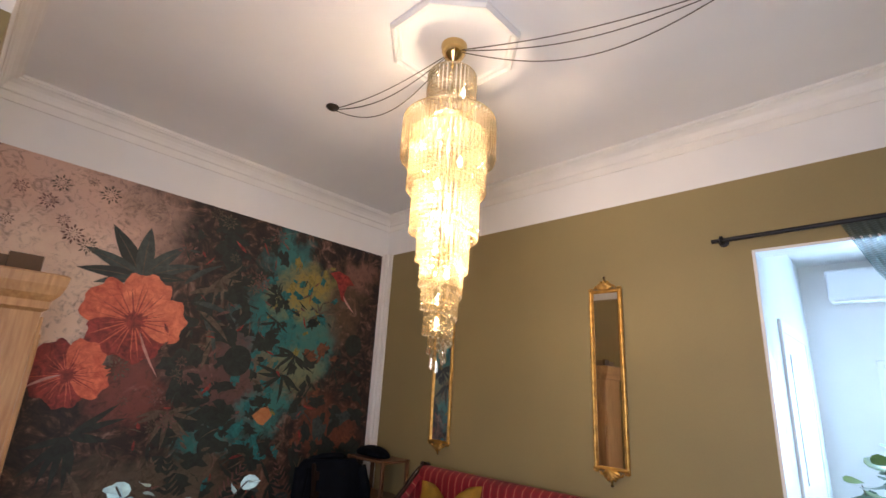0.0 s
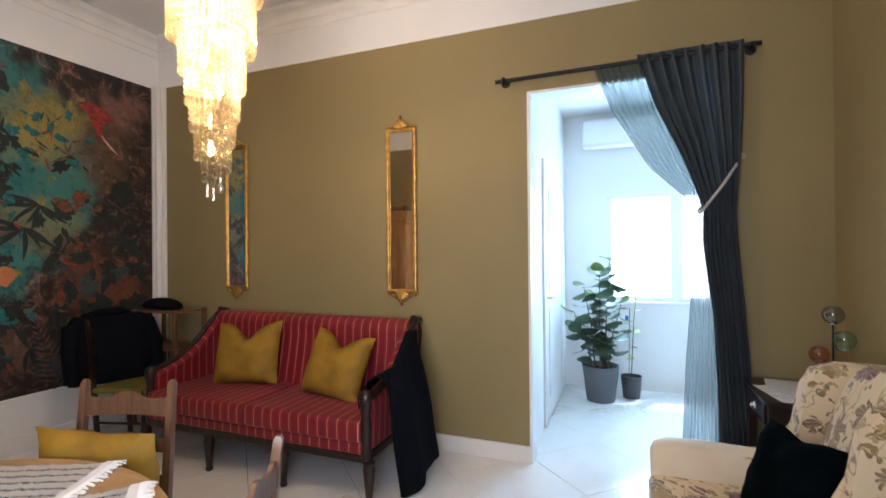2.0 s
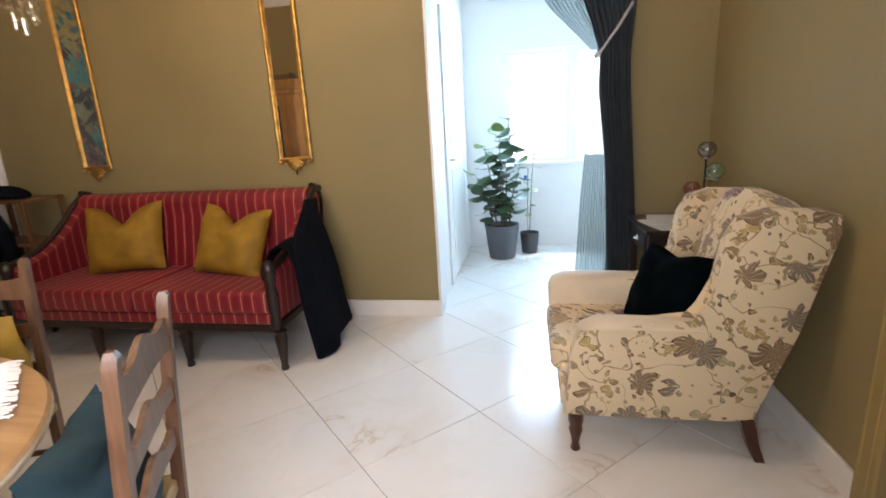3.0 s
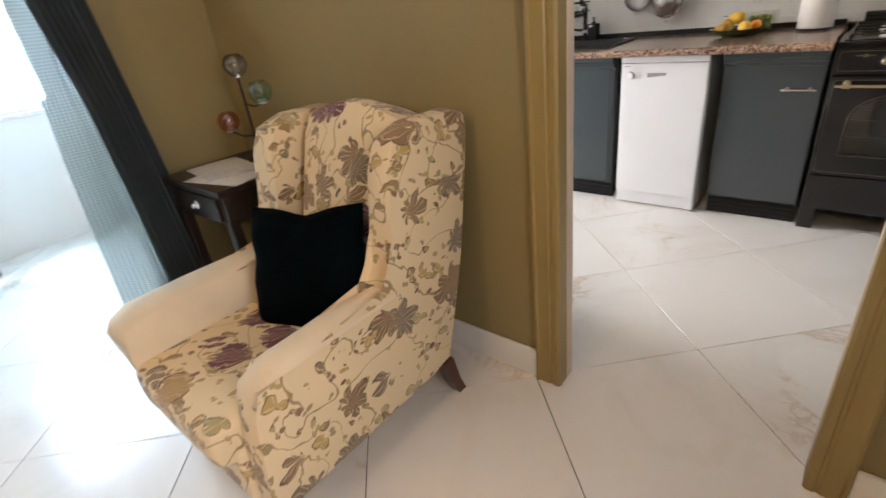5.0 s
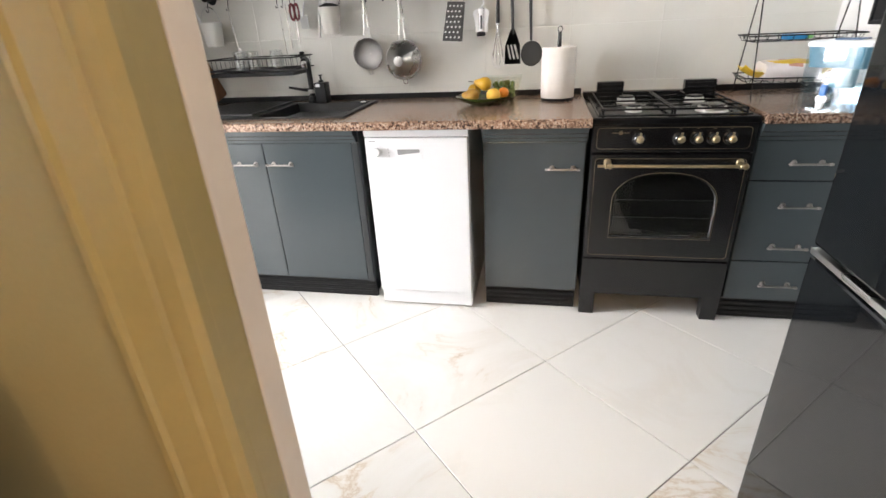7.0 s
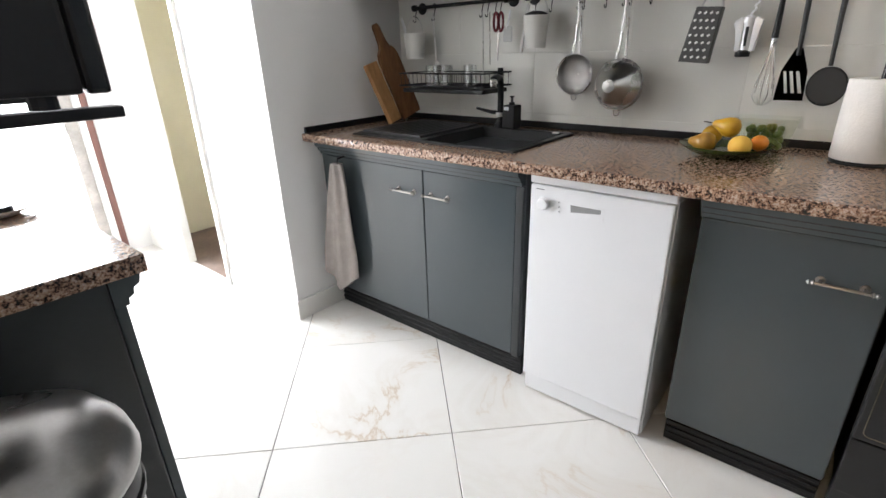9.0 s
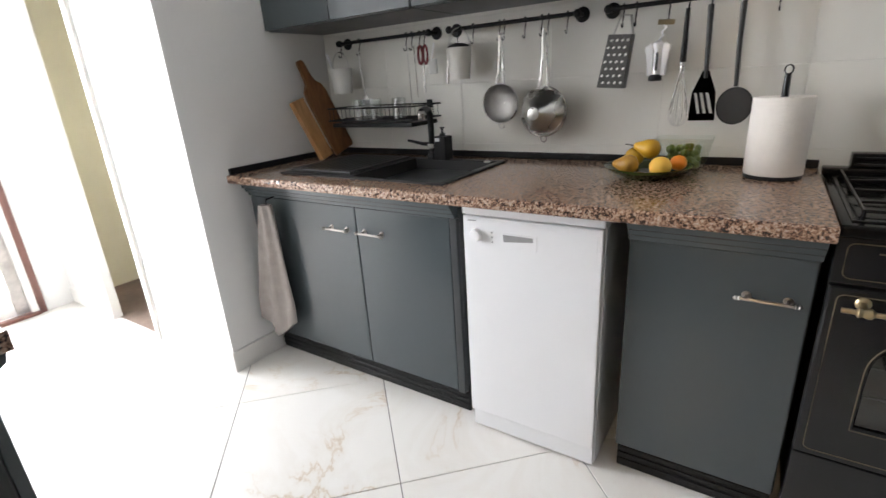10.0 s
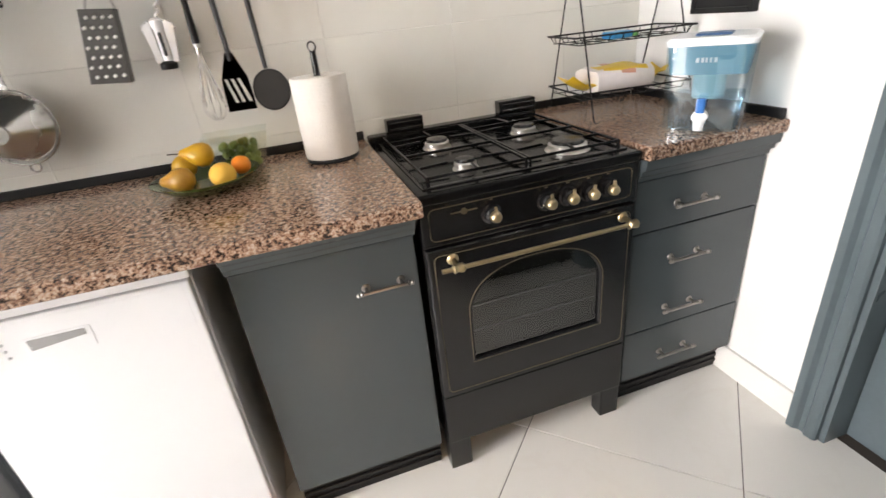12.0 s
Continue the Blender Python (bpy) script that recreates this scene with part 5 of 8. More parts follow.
part("dish", lathe([(0.06, 0), (0.065, 0.004), (0.10, 0.018), (0.128, 0.036), (0.130, 0.039), (0.125, 0.039), (0.095, 0.023), (0.055, 0.010), (0.002, 0.009)], 36, Matrix.Translation((FX, FY, FZ))), DISH, dish, smooth=50)


def fruit_mat(name, a, b, rough=0.4):
    m, n, l, bs = nodes_of(name)
    tc = n.new("ShaderNodeTexCoord").outputs["Object"]
    t, f = noise_tex(n, l, tc, 14, 5), noise_tex(n, l, tc, 160, 2)
    r = ramp(n, [(0.35, a), (0.68, b)])
    l.new(t.outputs["Fac"], r.inputs[0])
    l.new(r.outputs[0], bs.inputs["Base Color"])
    bs.inputs["Roughness"].default_value = rough
    bs.inputs["Subsurface Weight"].default_value = 0.0
    bp = n.new("ShaderNodeBump")
    bp.inputs["Strength"].default_value, bp.inputs["Distance"].default_value = 0.15, 0.002
    l.new(f.outputs["Fac"], bp.inputs["Height"])
    l.new(bp.outputs[0], bs.inputs["Normal"])
    return m


PEAR = fruit_mat("pear_skin", (0.52, 0.28, 0.015), (0.66, 0.40, 0.03))
PEAR_B = fruit_mat("brown_pear_skin", (0.36, 0.17, 0.03), (0.58, 0.34, 0.03))
PEACH = fruit_mat("yellow_peach_skin", (0.78, 0.42, 0.05), (0.82, 0.50, 0.08), 0.6)
ORANGE = fruit_mat("orange_peel", (0.75, 0.20, 0.015), (0.82, 0.28, 0.02), 0.45)
PS = 0.78
pear_prof = [(0.002, 0), (0.018, 0.002), (0.034, 0.014), (0.039, 0.032), (0.036, 0.052), (0.025, 0.072), (0.017, 0.088), (0.013, 0.098), (0.004, 0.103)]


def pear(m, mat):
    p = thing("pear", "ripe yellow pear lying in the dish" if mat is PEAR else "brownish yellow pear lying in the dish", "pear", m.translation)
    part("flesh", lathe([(a * PS, b * PS) for a, b in pear_prof], 24, m), mat, p, smooth=70)
    part("stem", tube([m @ Vector((0, 0, 0.079)), m @ Vector((0.003, 0, 0.092)), m @ Vector((0.010, 0.0, 0.104))], 0.0018, 6), DARK_WOOD, p)


pear(Matrix.Translation((FX - 0.055, FY + 0.020, FZ + 0.046)) @ pose(0, 0, 0, 90, 0, 165), PEAR_B)
pear(Matrix.Translation((FX + 0.005, FY - 0.030, FZ + 0.082)) @ pose(0, 0, 0, 80, 0, 172), PEAR)
pear(Matrix.Translation((FX + 0.04, FY + 0.05, FZ + 0.05)) @ pose(0, 0, 0, 85, 0, 100), PEAR)
for name, x, y, z, r, mt, lab in (("peach", FX - 0.068, FY - 0.048, FZ + 0.047, 0.031, PEACH, "round yellow peach lying in the dish"), ("orange", FX - 0.010, FY - 0.088, FZ + 0.050, 0.024, ORANGE, "small bright orange lying in the dish")):
    t = thing(name, lab, name, (x, y, z - r))
    part("flesh", lathe([(r * math.sin(math.pi * k / 14), -r * math.cos(math.pi * k / 14) * 0.95) for k in range(15)], 24, Matrix.Translation((x, y, z))), mt, t, smooth=70)
GRAPE = surface("green_grape", (0.16, 0.21, 0.05), 0.35, vary=0.2)
gb = thing("grape_punnet", "clear plastic punnet of green grapes", "grapes", (3.245, 1.535, FZ))
pun = bmesh.new()
loft([[(3.245 + sx * 0.045, 1.535 + sy * 0.062, FZ) for sx, sy in ((-1, -1), (1, -1), (1, 1), (-1, 1))], [(3.245 + sx * 0.055, 1.535 + sy * 0.085, FZ + 0.105) for sx, sy in ((-1, -1), (1, -1), (1, 1), (-1, 1))]], bm=pun, cap=False)
part("punnet", pun, see_through("clear_plastic", (0.93, 0.96, 0.93), 0.14, 0.12), gb, "thin clear plastic tub")
rng = random.Random(7)
for k in range(46):
    x, y, z = 3.245 + rng.uniform(-0.034, 0.034), 1.535 + rng.uniform(-0.046, 0.046), FZ + 0.012 + rng.uniform(0, 0.062)
    part("grape", lathe([(0.0105 * math.sin(math.pi * q / 6), -0.012 * math.cos(math.pi * q / 6)) for q in range(7)], 9, Matrix.Translation((x, y, z))), GRAPE, gb, smooth=70)

# ---- paper towel roll ----
rx, ry = 3.182, 1.285
pr = thing("paper_towel_holder", "white paper towel roll on a dark upright holder", "paper towel", (rx, ry, 0.8855))
part("base", lathe([(0.072, 0), (0.074, 0.004), (0.070, 0.010), (0.02, 0.012)], 30, Matrix.Translation((rx, ry, 0.8855))), BLACK_PLASTIC, pr, smooth=40)
PAPER = surface("quilted_paper", (0.80, 0.76, 0.71), 0.9, vary=0.03, scale=30, grain=160, bump=0.35)
part("paper_roll", lathe([(0.074, 0.012), (0.075, 0.015), (0.0755, 0.12), (0.075, 0.222), (0.073, 0.226), (0.024, 0.226), (0.022, 0.20)], 40, Matrix.Translation((rx, ry, 0.8855))), PAPER, pr, "white quilted paper roll", 40)
part("rod", tube([(rx, ry, 1.10), (rx, ry, 1.172)], 0.009, 12, taper=lambda u: 1.05 - 0.2 * u), BLACK_ENAMEL, pr, smooth=40)
part("ring", tube([(rx, ry + 0.010 * math.cos(a), 1.183 + 0.012 * math.sin(a)) for a in [2 * math.pi * k / 14 for k in range(14)]], 0.0022, 6, closed=True), BLACK_ENAMEL, pr, smooth=60)

# ---- two-tier wire stand ----
sx, sy, sang = 3.165, 0.345, 84
ws = thing("wire_stand", "black two-tier folding wire stand on the worktop", "wire stand", (0, 0, 0))
for end in (-0.165, 0.165):
    bm = tube([(end, -0.158, 0.0), (end, -0.146, 0.004), (end * 0.97, -0.02, 0.42), (end * 0.97, 0.0, 0.45), (end * 0.97, 0.02, 0.42), (end, 0.163, 0.004), (end, 0.175, 0.0)], 0.0026, 6)
    part("end_frame", bm, BLACK_PLASTIC, ws, smooth=60)
for z, hw, hl in ((0.055, 0.115, 0.185), (0.212, 0.10, 0.195)):
    tray = part("tray_rim", tube([(-hl, -hw, z + 0.022), (hl, -hw, z + 0.022), (hl, hw, z + 0.022), (-hl, hw, z + 0.022)], 0.003, 6, closed=True), BLACK_PLASTIC, ws)
    for k in range(9):
        x = -hl + 2 * hl * (k + 0.5) / 9
        part("wire", tube([(x, -hw, z + 0.022), (x, -hw * 0.85, z), (x, hw * 0.85, z), (x, hw, z + 0.022)], 0.0016, 5), BLACK_PLASTIC, tray)
    for k in range(3):
        y = -hw * 0.8 + hw * 0.8 * k
        part("wire", tube([(-hl, y, z + 0.022), (-hl * 0.93, y, z), (hl * 0.93, y, z), (hl, y, z + 0.022)], 0.0016, 5), BLACK_PLASTIC, tray)
for x in (-0.07, 0.07):
    part("foot", tube([(x, -0.08, 0.09), (x - 0.012, -0.085, 0.006), (x, -0.085, 0.0), (x + 0.012, -0.085, 0.006), (x, -0.08, 0.09)], 0.0022, 5), BLACK_PLASTIC, ws)
ws.matrix_basis = Matrix.Translation((sx, sy, 0.888)) @ pose(0, 0, 0, 0, 0, sang)
PACK = surface("white_printed_wrap", (0.78, 0.72, 0.70), 0.4, vary=0.06, scale=12, grain=50, bump=0.2)
YEL = surface("yellow_printed_wrap", (0.80, 0.52, 0.03), 0.4, vary=0.1)
pk = thing("bread_packet", "soft white and yellow wrapped packet in the stand", "packet", (0, 0, 0))
secs = []
for k in range(9):
    u = k / 8
    x = -0.10 + 0.20 * u
    g = 0.55 + 0.45 * math.sin(math.pi * (0.15 + 0.7 * u)) ** 0.5
    secs.append([(x, 0.07 * g * math.copysign(abs(math.cos(a)) ** 0.5, math.cos(a)), 0.034 + 0.034 * g * math.copysign(abs(math.sin(a)) ** 0.5, math.sin(a)) + 0.003 * math.sin(7 * a + k)) for a in [2 * math.pi * q / 22 for q in range(22)]])
bm = loft(secs)
for f in bm.faces:
    c = f.calc_center_median()
    if c.z > 0.060 and abs(c.x) < 0.07 and c.y > -0.02:
        f.material_index = 1
    elif c.z > 0.045 and abs(c.x) < 0.03:
        f.material_index = 2
part("wrap", bm, [PACK, YEL, surface("pink_print", (0.62, 0.30, 0.22), 0.4, vary=0.15)], pk, smooth=60)
secs = []
for k in range(17):
    x = -0.175 + 0.35 * k / 16
    wob = 0.004 * math.sin(2.3 * k)
    hw = 0.062 - 0.022 * abs(x) / 0.165 + 0.004 * math.sin(1.7 * k)
    lift = 0.030 * (abs(x) / 0.165) ** 3
    secs.append([(x, -hw, 0.016 + wob + lift), (x, 0.0, 0.001 + lift), (x, hw, 0.018 - wob + lift), (x, hw, 0.0205 - wob + lift), (x, 0.0, 0.0035 + lift), (x, -hw, 0.0185 + wob + lift)])
part("wrap_sheet", loft(secs), YEL, pk, "crumpled yellow wrapper spread underneath", 50)
pk.matrix_basis = Matrix.Translation((sx, sy + 0.012, 0.888 + 0.058)) @ pose(0, 0, 0, 0, 0, sang + 4) @ Matrix.Diagonal((1.0, 1.15, 1.15, 1))
sm = thing("small_packet", "small blue and green wrapped packet in the stand", "packet", (0, 0, 0))
part("wrap", box(-0.055, 0.02, -0.03, 0.03, 0.0, 0.02, 0.008, 3), surface("blue_wrap", (0.02, 0.28, 0.62), 0.35), sm)
part("wrap_fold", box(-0.075, -0.057, -0.03, 0.03, 0.002, 0.016, 0.005), surface("green_wrap", (0.16, 0.52, 0.14), 0.35), sm)
sm.matrix_basis = Matrix.Translation((sx - 0.02, sy + 0.04, 0.888 + 0.215)) @ pose(0, 0, 0, 0, 0, sang + 10)

# ---- water filter tank ----
wf = thing("water_filter_tank", "clear water filter tank with pale blue top and tap", "water filter", (0, 0, 0))


CLEAR = see_through("clear_tank_plastic", (0.86, 0.93, 0.96), 0.20)
BLUE_T = surface("pale_blue_plastic", (0.20, 0.40, 0.50), 0.25, vary=0.08)
LID = surface("white_lid_plastic", (0.80, 0.82, 0.83), 0.35, vary=0.03)


def tank_ring(w, d, z, r=0.02):
    pts = []
    for cx, cy, a0 in ((w - r, d - r, 0), (-w + r, d - r, 90), (-w + r, -d + r, 180), (w - r, -d + r, 270)):
        for k in range(4):
            a = radians(a0 + 30 * k)
            pts.append((cx + r * math.cos(a), cy + r * math.sin(a), z))
    return pts


part("tank", loft([tank_ring(0.076, 0.115, 0.0), tank_ring(0.079, 0.119, 0.01), tank_ring(0.084, 0.125, 0.225)], cap=False), CLEAR, wf, "clear plastic tank", 40)
part("tank_base", loft([tank_ring(0.069, 0.109, 0.0), tank_ring(0.069, 0.109, 0.006)]), CLEAR, wf)
part("water", loft([tank_ring(0.068, 0.108, 0.008), tank_ring(0.073, 0.113, 0.085)]), see_through("water", (0.82, 0.90, 0.94), 0.12), wf, "clear water filling the lower half", 40)
part("funnel", loft([tank_ring(0.075, 0.112, 0.150), tank_ring(0.082, 0.122, 0.223)]), BLUE_T, wf, "pale blue upper funnel", 40)
part("filter_cartridge", lathe([(0.030, 0.075), (0.034, 0.08), (0.034, 0.15)], 20), surface("pale_cyan_plastic", (0.40, 0.66, 0.74), 0.35), wf)
part("lid", loft([tank_ring(0.086, 0.127, 0.223), tank_ring(0.087, 0.128, 0.236), tank_ring(0.079, 0.12, 0.243)]), LID, wf, "white lid", 30)
part("lid_flap", box(-0.035, 0.035, -0.06, 0.03, 0.243, 0.249, 0.004), surface("dark_blue_plastic", (0.05, 0.12, 0.26), 0.3), wf, "dark blue filling flap")
bm = bmesh.new()
for k, (a, b) in enumerate(((-0.022, -0.016), (-0.012, -0.007), (-0.004, 0.0), (0.004, 0.008), (0.012, 0.018))):
    box(a, b, -0.1235, -0.1222, 0.182, 0.194, bm=bm)
part("brand_mark", bm, LID, wf, "white bars of a printed mark")
tp = part("tap", lathe([(0.014, 0), (0.016, 0.006), (0.013, 0.012), (0.012, 0.032), (0.016, 0.038)], 16, Matrix.Translation((0, -0.117, 0.045)) @ pose(0, 0, 0, 90, 0, 0)), LID, wf, "white plastic tap", 40)
part("spout", tube([(0, -0.145, 0.048), (0, -0.150, 0.03), (0.0, -0.151, 0.008)], 0.011, 12, taper=lambda u: 1.2 - 0.3 * u), LID, tp, smooth=40)
part("tap_lever", box(-0.009, 0.009, -0.158, -0.140, 0.055, 0.095, 0.005), surface("blue_lever_plastic", (0.02, 0.16, 0.48), 0.3), tp, "bright blue lever")
wf.matrix_basis = Matrix.Translation((2.818, 0.318, 0.8858)) @ pose(0, 0, 0, 0, 0, -142) @ Matrix.Diagonal((1.16, 0.72, 0.93, 1))

# ---- living room: mural ----
MX = LX0 + 0.004


def mural_paint():
    """Dark botanical wallpaper: washes of colour over a brown-black ground."""
    m, n, l, b = nodes_of("mural_paint")
    geo = n.new("ShaderNodeTexCoord").outputs["Object"]
    warp = noise_tex(n, l, geo, 3.2, 6, 0.65)
    wv = n.new("ShaderNodeVectorMath")
    wv.operation = "MULTIPLY_ADD"
    wv.inputs[1].default_value = (0.0, 0.75, 0.75)
    l.new(warp.outputs["Color"], wv.inputs[0])
    l.new(geo, wv.inputs[2])
    fine = noise_tex(n, l, geo, 16, 8, 0.72, 1.2)
    mid = noise_tex(n, l, geo, 6.5, 6, 0.65, 2.0)
    r0 = ramp(n, [(0.38, (0.006, 0.005, 0.005)), (0.52, (0.030, 0.017, 0.013)), (0.59, (0.095, 0.045, 0.032)), (0.70, (0.25, 0.155, 0.115))])
    l.new(mid.outputs["Fac"], r0.inputs[0])
    color = r0.outputs[0]

    def wash(y, z, ry, rz, c, strength):
        nonlocal color
        d = n.new("ShaderNodeVectorMath")
        d.operation = "SUBTRACT"
        d.inputs[1].default_value = (MX, y + 0.375, z + 0.375)
        l.new(wv.outputs[0], d.inputs[0])
        s = n.new("ShaderNodeVectorMath")
        s.operation = "MULTIPLY"
        s.inputs[1].default_value = (0, 1 / ry, 1 / rz)
        l.new(d.outputs[0], s.inputs[0])
        ln = n.new("ShaderNodeVectorMath")
        ln.operation = "LENGTH"
        l.new(s.outputs[0], ln.inputs[0])
        mr = n.new("ShaderNodeMapRange")
        mr.inputs["From Min"].default_value, mr.inputs["From Max"].default_value = 0.45, 1.0
        mr.inputs["To Min"].default_value, mr.inputs["To Max"].default_value = strength, 0.0
        l.new(ln.outputs["Value"], mr.inputs["Value"])
        md = n.new("ShaderNodeMapRange")
        md.inputs["From Min"].default_value, md.inputs["From Max"].default_value = 0.27, 0.50
        l.new(fine.outputs["Fac"], md.inputs["Value"])
        ml = n.new("ShaderNodeMath")
        ml.operation = "MULTIPLY"
        l.new(mr.outputs[0], ml.inputs[0])
        l.new(md.outputs[0], ml.inputs[1])
        mx = n.new("ShaderNodeMix")
        mx.data_type = "RGBA"
        mx.inputs["B"].default_value = (*c, 1)
        l.new(ml.outputs[0], mx.inputs["Factor"])
        l.new(color, mx.inputs["A"])
        color = mx.outputs["Result"]

    for args in ((0.20, 2.60, 1.15, 0.85, (0.62, 0.40, 0.31), 1.0), (0.45, 2.05, 0.65, 0.6, (0.80, 0.62, 0.49), 1.0), (2.25, 2.05, 0.62, 0.72, (0.018, 0.15, 0.145), 1.0),
                 (2.15, 2.72, 0.25, 0.25, (0.035, 0.17, 0.16), 0.9), (2.36, 2.35, 0.38, 0.36, (0.30, 0.22, 0.045), 0.95), (2.50, 1.95, 0.28, 0.45, (0.05, 0.17, 0.14), 0.8), (2.80, 2.35, 0.30, 0.5, (0.17, 0.10, 0.05), 0.5),
                 (2.30, 1.62, 0.40, 0.30, (0.30, 0.24, 0.08), 0.5), (1.80, 1.55, 0.45, 0.45, (0.12, 0.055, 0.048), 0.9), (2.10, 1.30, 0.32, 0.22, (0.035, 0.19, 0.18), 0.9), (1.68, 1.14, 0.26, 0.22, (0.02, 0.16, 0.15), 0.9),
                 (2.76, 1.16, 0.42, 0.40, (0.15, 0.042, 0.020), 0.95), (2.95, 2.70, 0.30, 0.22, (0.22, 0.11, 0.08), 0.8), (1.1, 1.45, 0.35, 0.3, (0.20, 0.05, 0.04), 0.8), (1.3, 0.75, 0.9, 0.30, (0.11, 0.085, 0.055), 0.8), (2.2, 0.72, 0.4, 0.2, (0.20, 0.10, 0.06), 0.6)):
        wash(*args)
    l.new(color, b.inputs["Base Color"])
    b.inputs["Roughness"].default_value = 0.55
    bp = n.new("ShaderNodeBump")
    bp.inputs["Strength"].default_value, bp.inputs["Distance"].default_value = 0.06, 0.002
    l.new(fine.outputs["Fac"], bp.inputs["Height"])
    l.new(bp.outputs[0], b.inputs["Normal"])
    return m


def print_ink(name, a, b2, scale=18, stops=(0.35, 0.68)):
    m, n, l, b = nodes_of(name)
    tc = n.new("ShaderNodeTexCoord").outputs["Object"]
    t = noise_tex(n, l, tc, scale, 7, 0.7, 0.8)
    r = ramp(n, [(stops[0], a), (stops[1], b2)])
    l.new(t.outputs["Fac"], r.inputs[0])
    l.new(r.outputs[0], b.inputs["Base Color"])
    b.inputs["Roughness"].default_value = 0.55
    return m


mural = tagged(thing("mural", "dark botanical mural wallpaper with red hibiscus and teal foliage", "mural", (LX0, 1.5, 0.40)), kind="structure")
part("paper", box(LX0 + 0.0005, MX, JY + 0.002, LY1 - 0.078, 0.405, 2.952), mural_paint(), mural)
INK_RED, INK_DEEP = print_ink("coral_red_ink", (0.42, 0.06, 0.03), (0.80, 0.20, 0.10)), print_ink("crimson_ink", (0.10, 0.010, 0.010), (0.42, 0.05, 0.04))
INK_LEAF, INK_DARK = print_ink("blue_green_leaf_ink", (0.018, 0.028, 0.028), (0.06, 0.085, 0.075)), print_ink("black_green_ink", (0.006, 0.010, 0.009), (0.02, 0.032, 0.026))
INK_TAN, INK_ORANGE, INK_PALE = print_ink("tan_ink", (0.04, 0.028, 0.018), (0.16, 0.115, 0.075)), print_ink("orange_ink", (0.42, 0.14, 0.04), (0.58, 0.24, 0.09)), print_ink("pale_pink_ink", (0.44, 0.20, 0.16), (0.62, 0.36, 0.30))
INK_ROSE = print_ink("dusky_rose_ink", (0.06, 0.022, 0.018), (0.22, 0.105, 0.085), 26)
ink_level = [0]


def stroke(pts, ink, name="painted_shape"):
    """A flat printed shape on the wallpaper."""
    ink_level[0] += 1
    x = MX + 0.0004 + 0.00004 * ink_level[0]
    bm = bmesh.new()
    bm.faces.new([bm.verts.new((x, y, z)) for y, z in pts])
    return part(name, bm, ink, mural)


def leaf_pts(y, z, ang, length, width, bend=0.0, n=9, tip=1.0, frill=0.0, seed=0):
    rg2 = random.Random(seed)
    c, s = math.cos(radians(ang)), math.sin(radians(ang))
    top, bot = [], []
    for k in range(n + 1):
        u = k / n
        w = width * math.sin(math.pi * min(1, u ** 0.8)) ** 0.9 if tip else width * math.sin(math.pi * 0.5 * u) ** 0.7 * (1 if u < 0.92 else 0.75)
        off = bend * u * u
        j = rg2.uniform(-frill, frill) * width
        top.append((u * length + j, off + w / 2 + j))
        bot.append((u * length + j * 0.5, off - w / 2 + j * 0.3))
    return [(y + a * c - b * s, z + a * s + b * c) for a, b in top + bot[::-1][(0 if not tip else 1):(None if not tip else -1)]]


INK_TEAL, INK_OCHRE, INK_RUST = print_ink("teal_ink", (0.004, 0.06, 0.065), (0.02, 0.20, 0.20), 30), print_ink("ochre_ink", (0.10, 0.09, 0.02), (0.36, 0.27, 0.06), 34), print_ink("rust_ink", (0.05, 0.015, 0.01), (0.24, 0.08, 0.035), 30)


def blot(y, z, r, ink, rg3, squash=1.0):
    """Ragged brushed patch."""
    n = 18
    rad = [r * rg3.uniform(0.45, 1.15) for _ in range(n)]
    a0 = rg3.uniform(0, 6.28)
    pts = []
    for k in range(n):
        a = 2 * math.pi * k / n
        u, v = rad[k] * math.cos(a), rad[k] * math.sin(a) * squash
        pts.append((y + u * math.cos(a0) - v * math.sin(a0), min(2.945, max(0.41, z + u * math.sin(a0) + v * math.cos(a0)))))
    stroke(pts, ink, "painted_patch")


rg3 = random.Random(8)
for k in range(75):
    blot(rg3.uniform(1.3, 2.1), rg3.uniform(0.6, 2.85), rg3.uniform(0.04, 0.15), INK_DARK, rg3, 0.6)
for k in range(45):
    blot(rg3.uniform(2.45, 3.1), rg3.uniform(0.5, 1.9), rg3.uniform(0.04, 0.13), rg3.choice((INK_DARK, INK_DARK, INK_RUST)), rg3, 0.6)
for k in range(85):
    t = rg3.random()
    blot(2.40 - 0.45 * (1 - t) + rg3.gauss(0, 0.16), 0.95 + 1.65 * t + rg3.gauss(0, 0.1), rg3.uniform(0.025, 0.09), rg3.choice((INK_TEAL, INK_TEAL, INK_OCHRE if t > 0.35 else INK_TEAL, INK_DARK)), rg3, 0.55)
for k in range(45):
    blot(rg3.uniform(2.3, 3.15), rg3.uniform(0.45, 1.45), rg3.uniform(0.05, 0.14), rg3.choice((INK_DARK, INK_DARK, INK_LEAF)), rg3, 0.6)
# big leaves over the large flower
for k, (a, ln, w, bd) in enumerate(((122, 0.44, 0.12, 0.03), (95, 0.40, 0.12, -0.02), (150, 0.42, 0.09, 0.06), (172, 0.40, 0.085, 0.05), (62, 0.40, 0.10, -0.08), (38, 0.42, 0.085, -0.10), (20, 0.30, 0.07, -0.06), (186, 0.30, 0.06, 0.05))):
    stroke(leaf_pts(0.99, 2.24, a, ln, w, bd), INK_LEAF if k % 3 else INK_DARK, "painted_leaf")
    stroke(leaf_pts(0.99, 2.24, a, ln * 0.93, 0.006, bd), INK_TAN, "painted_midrib")
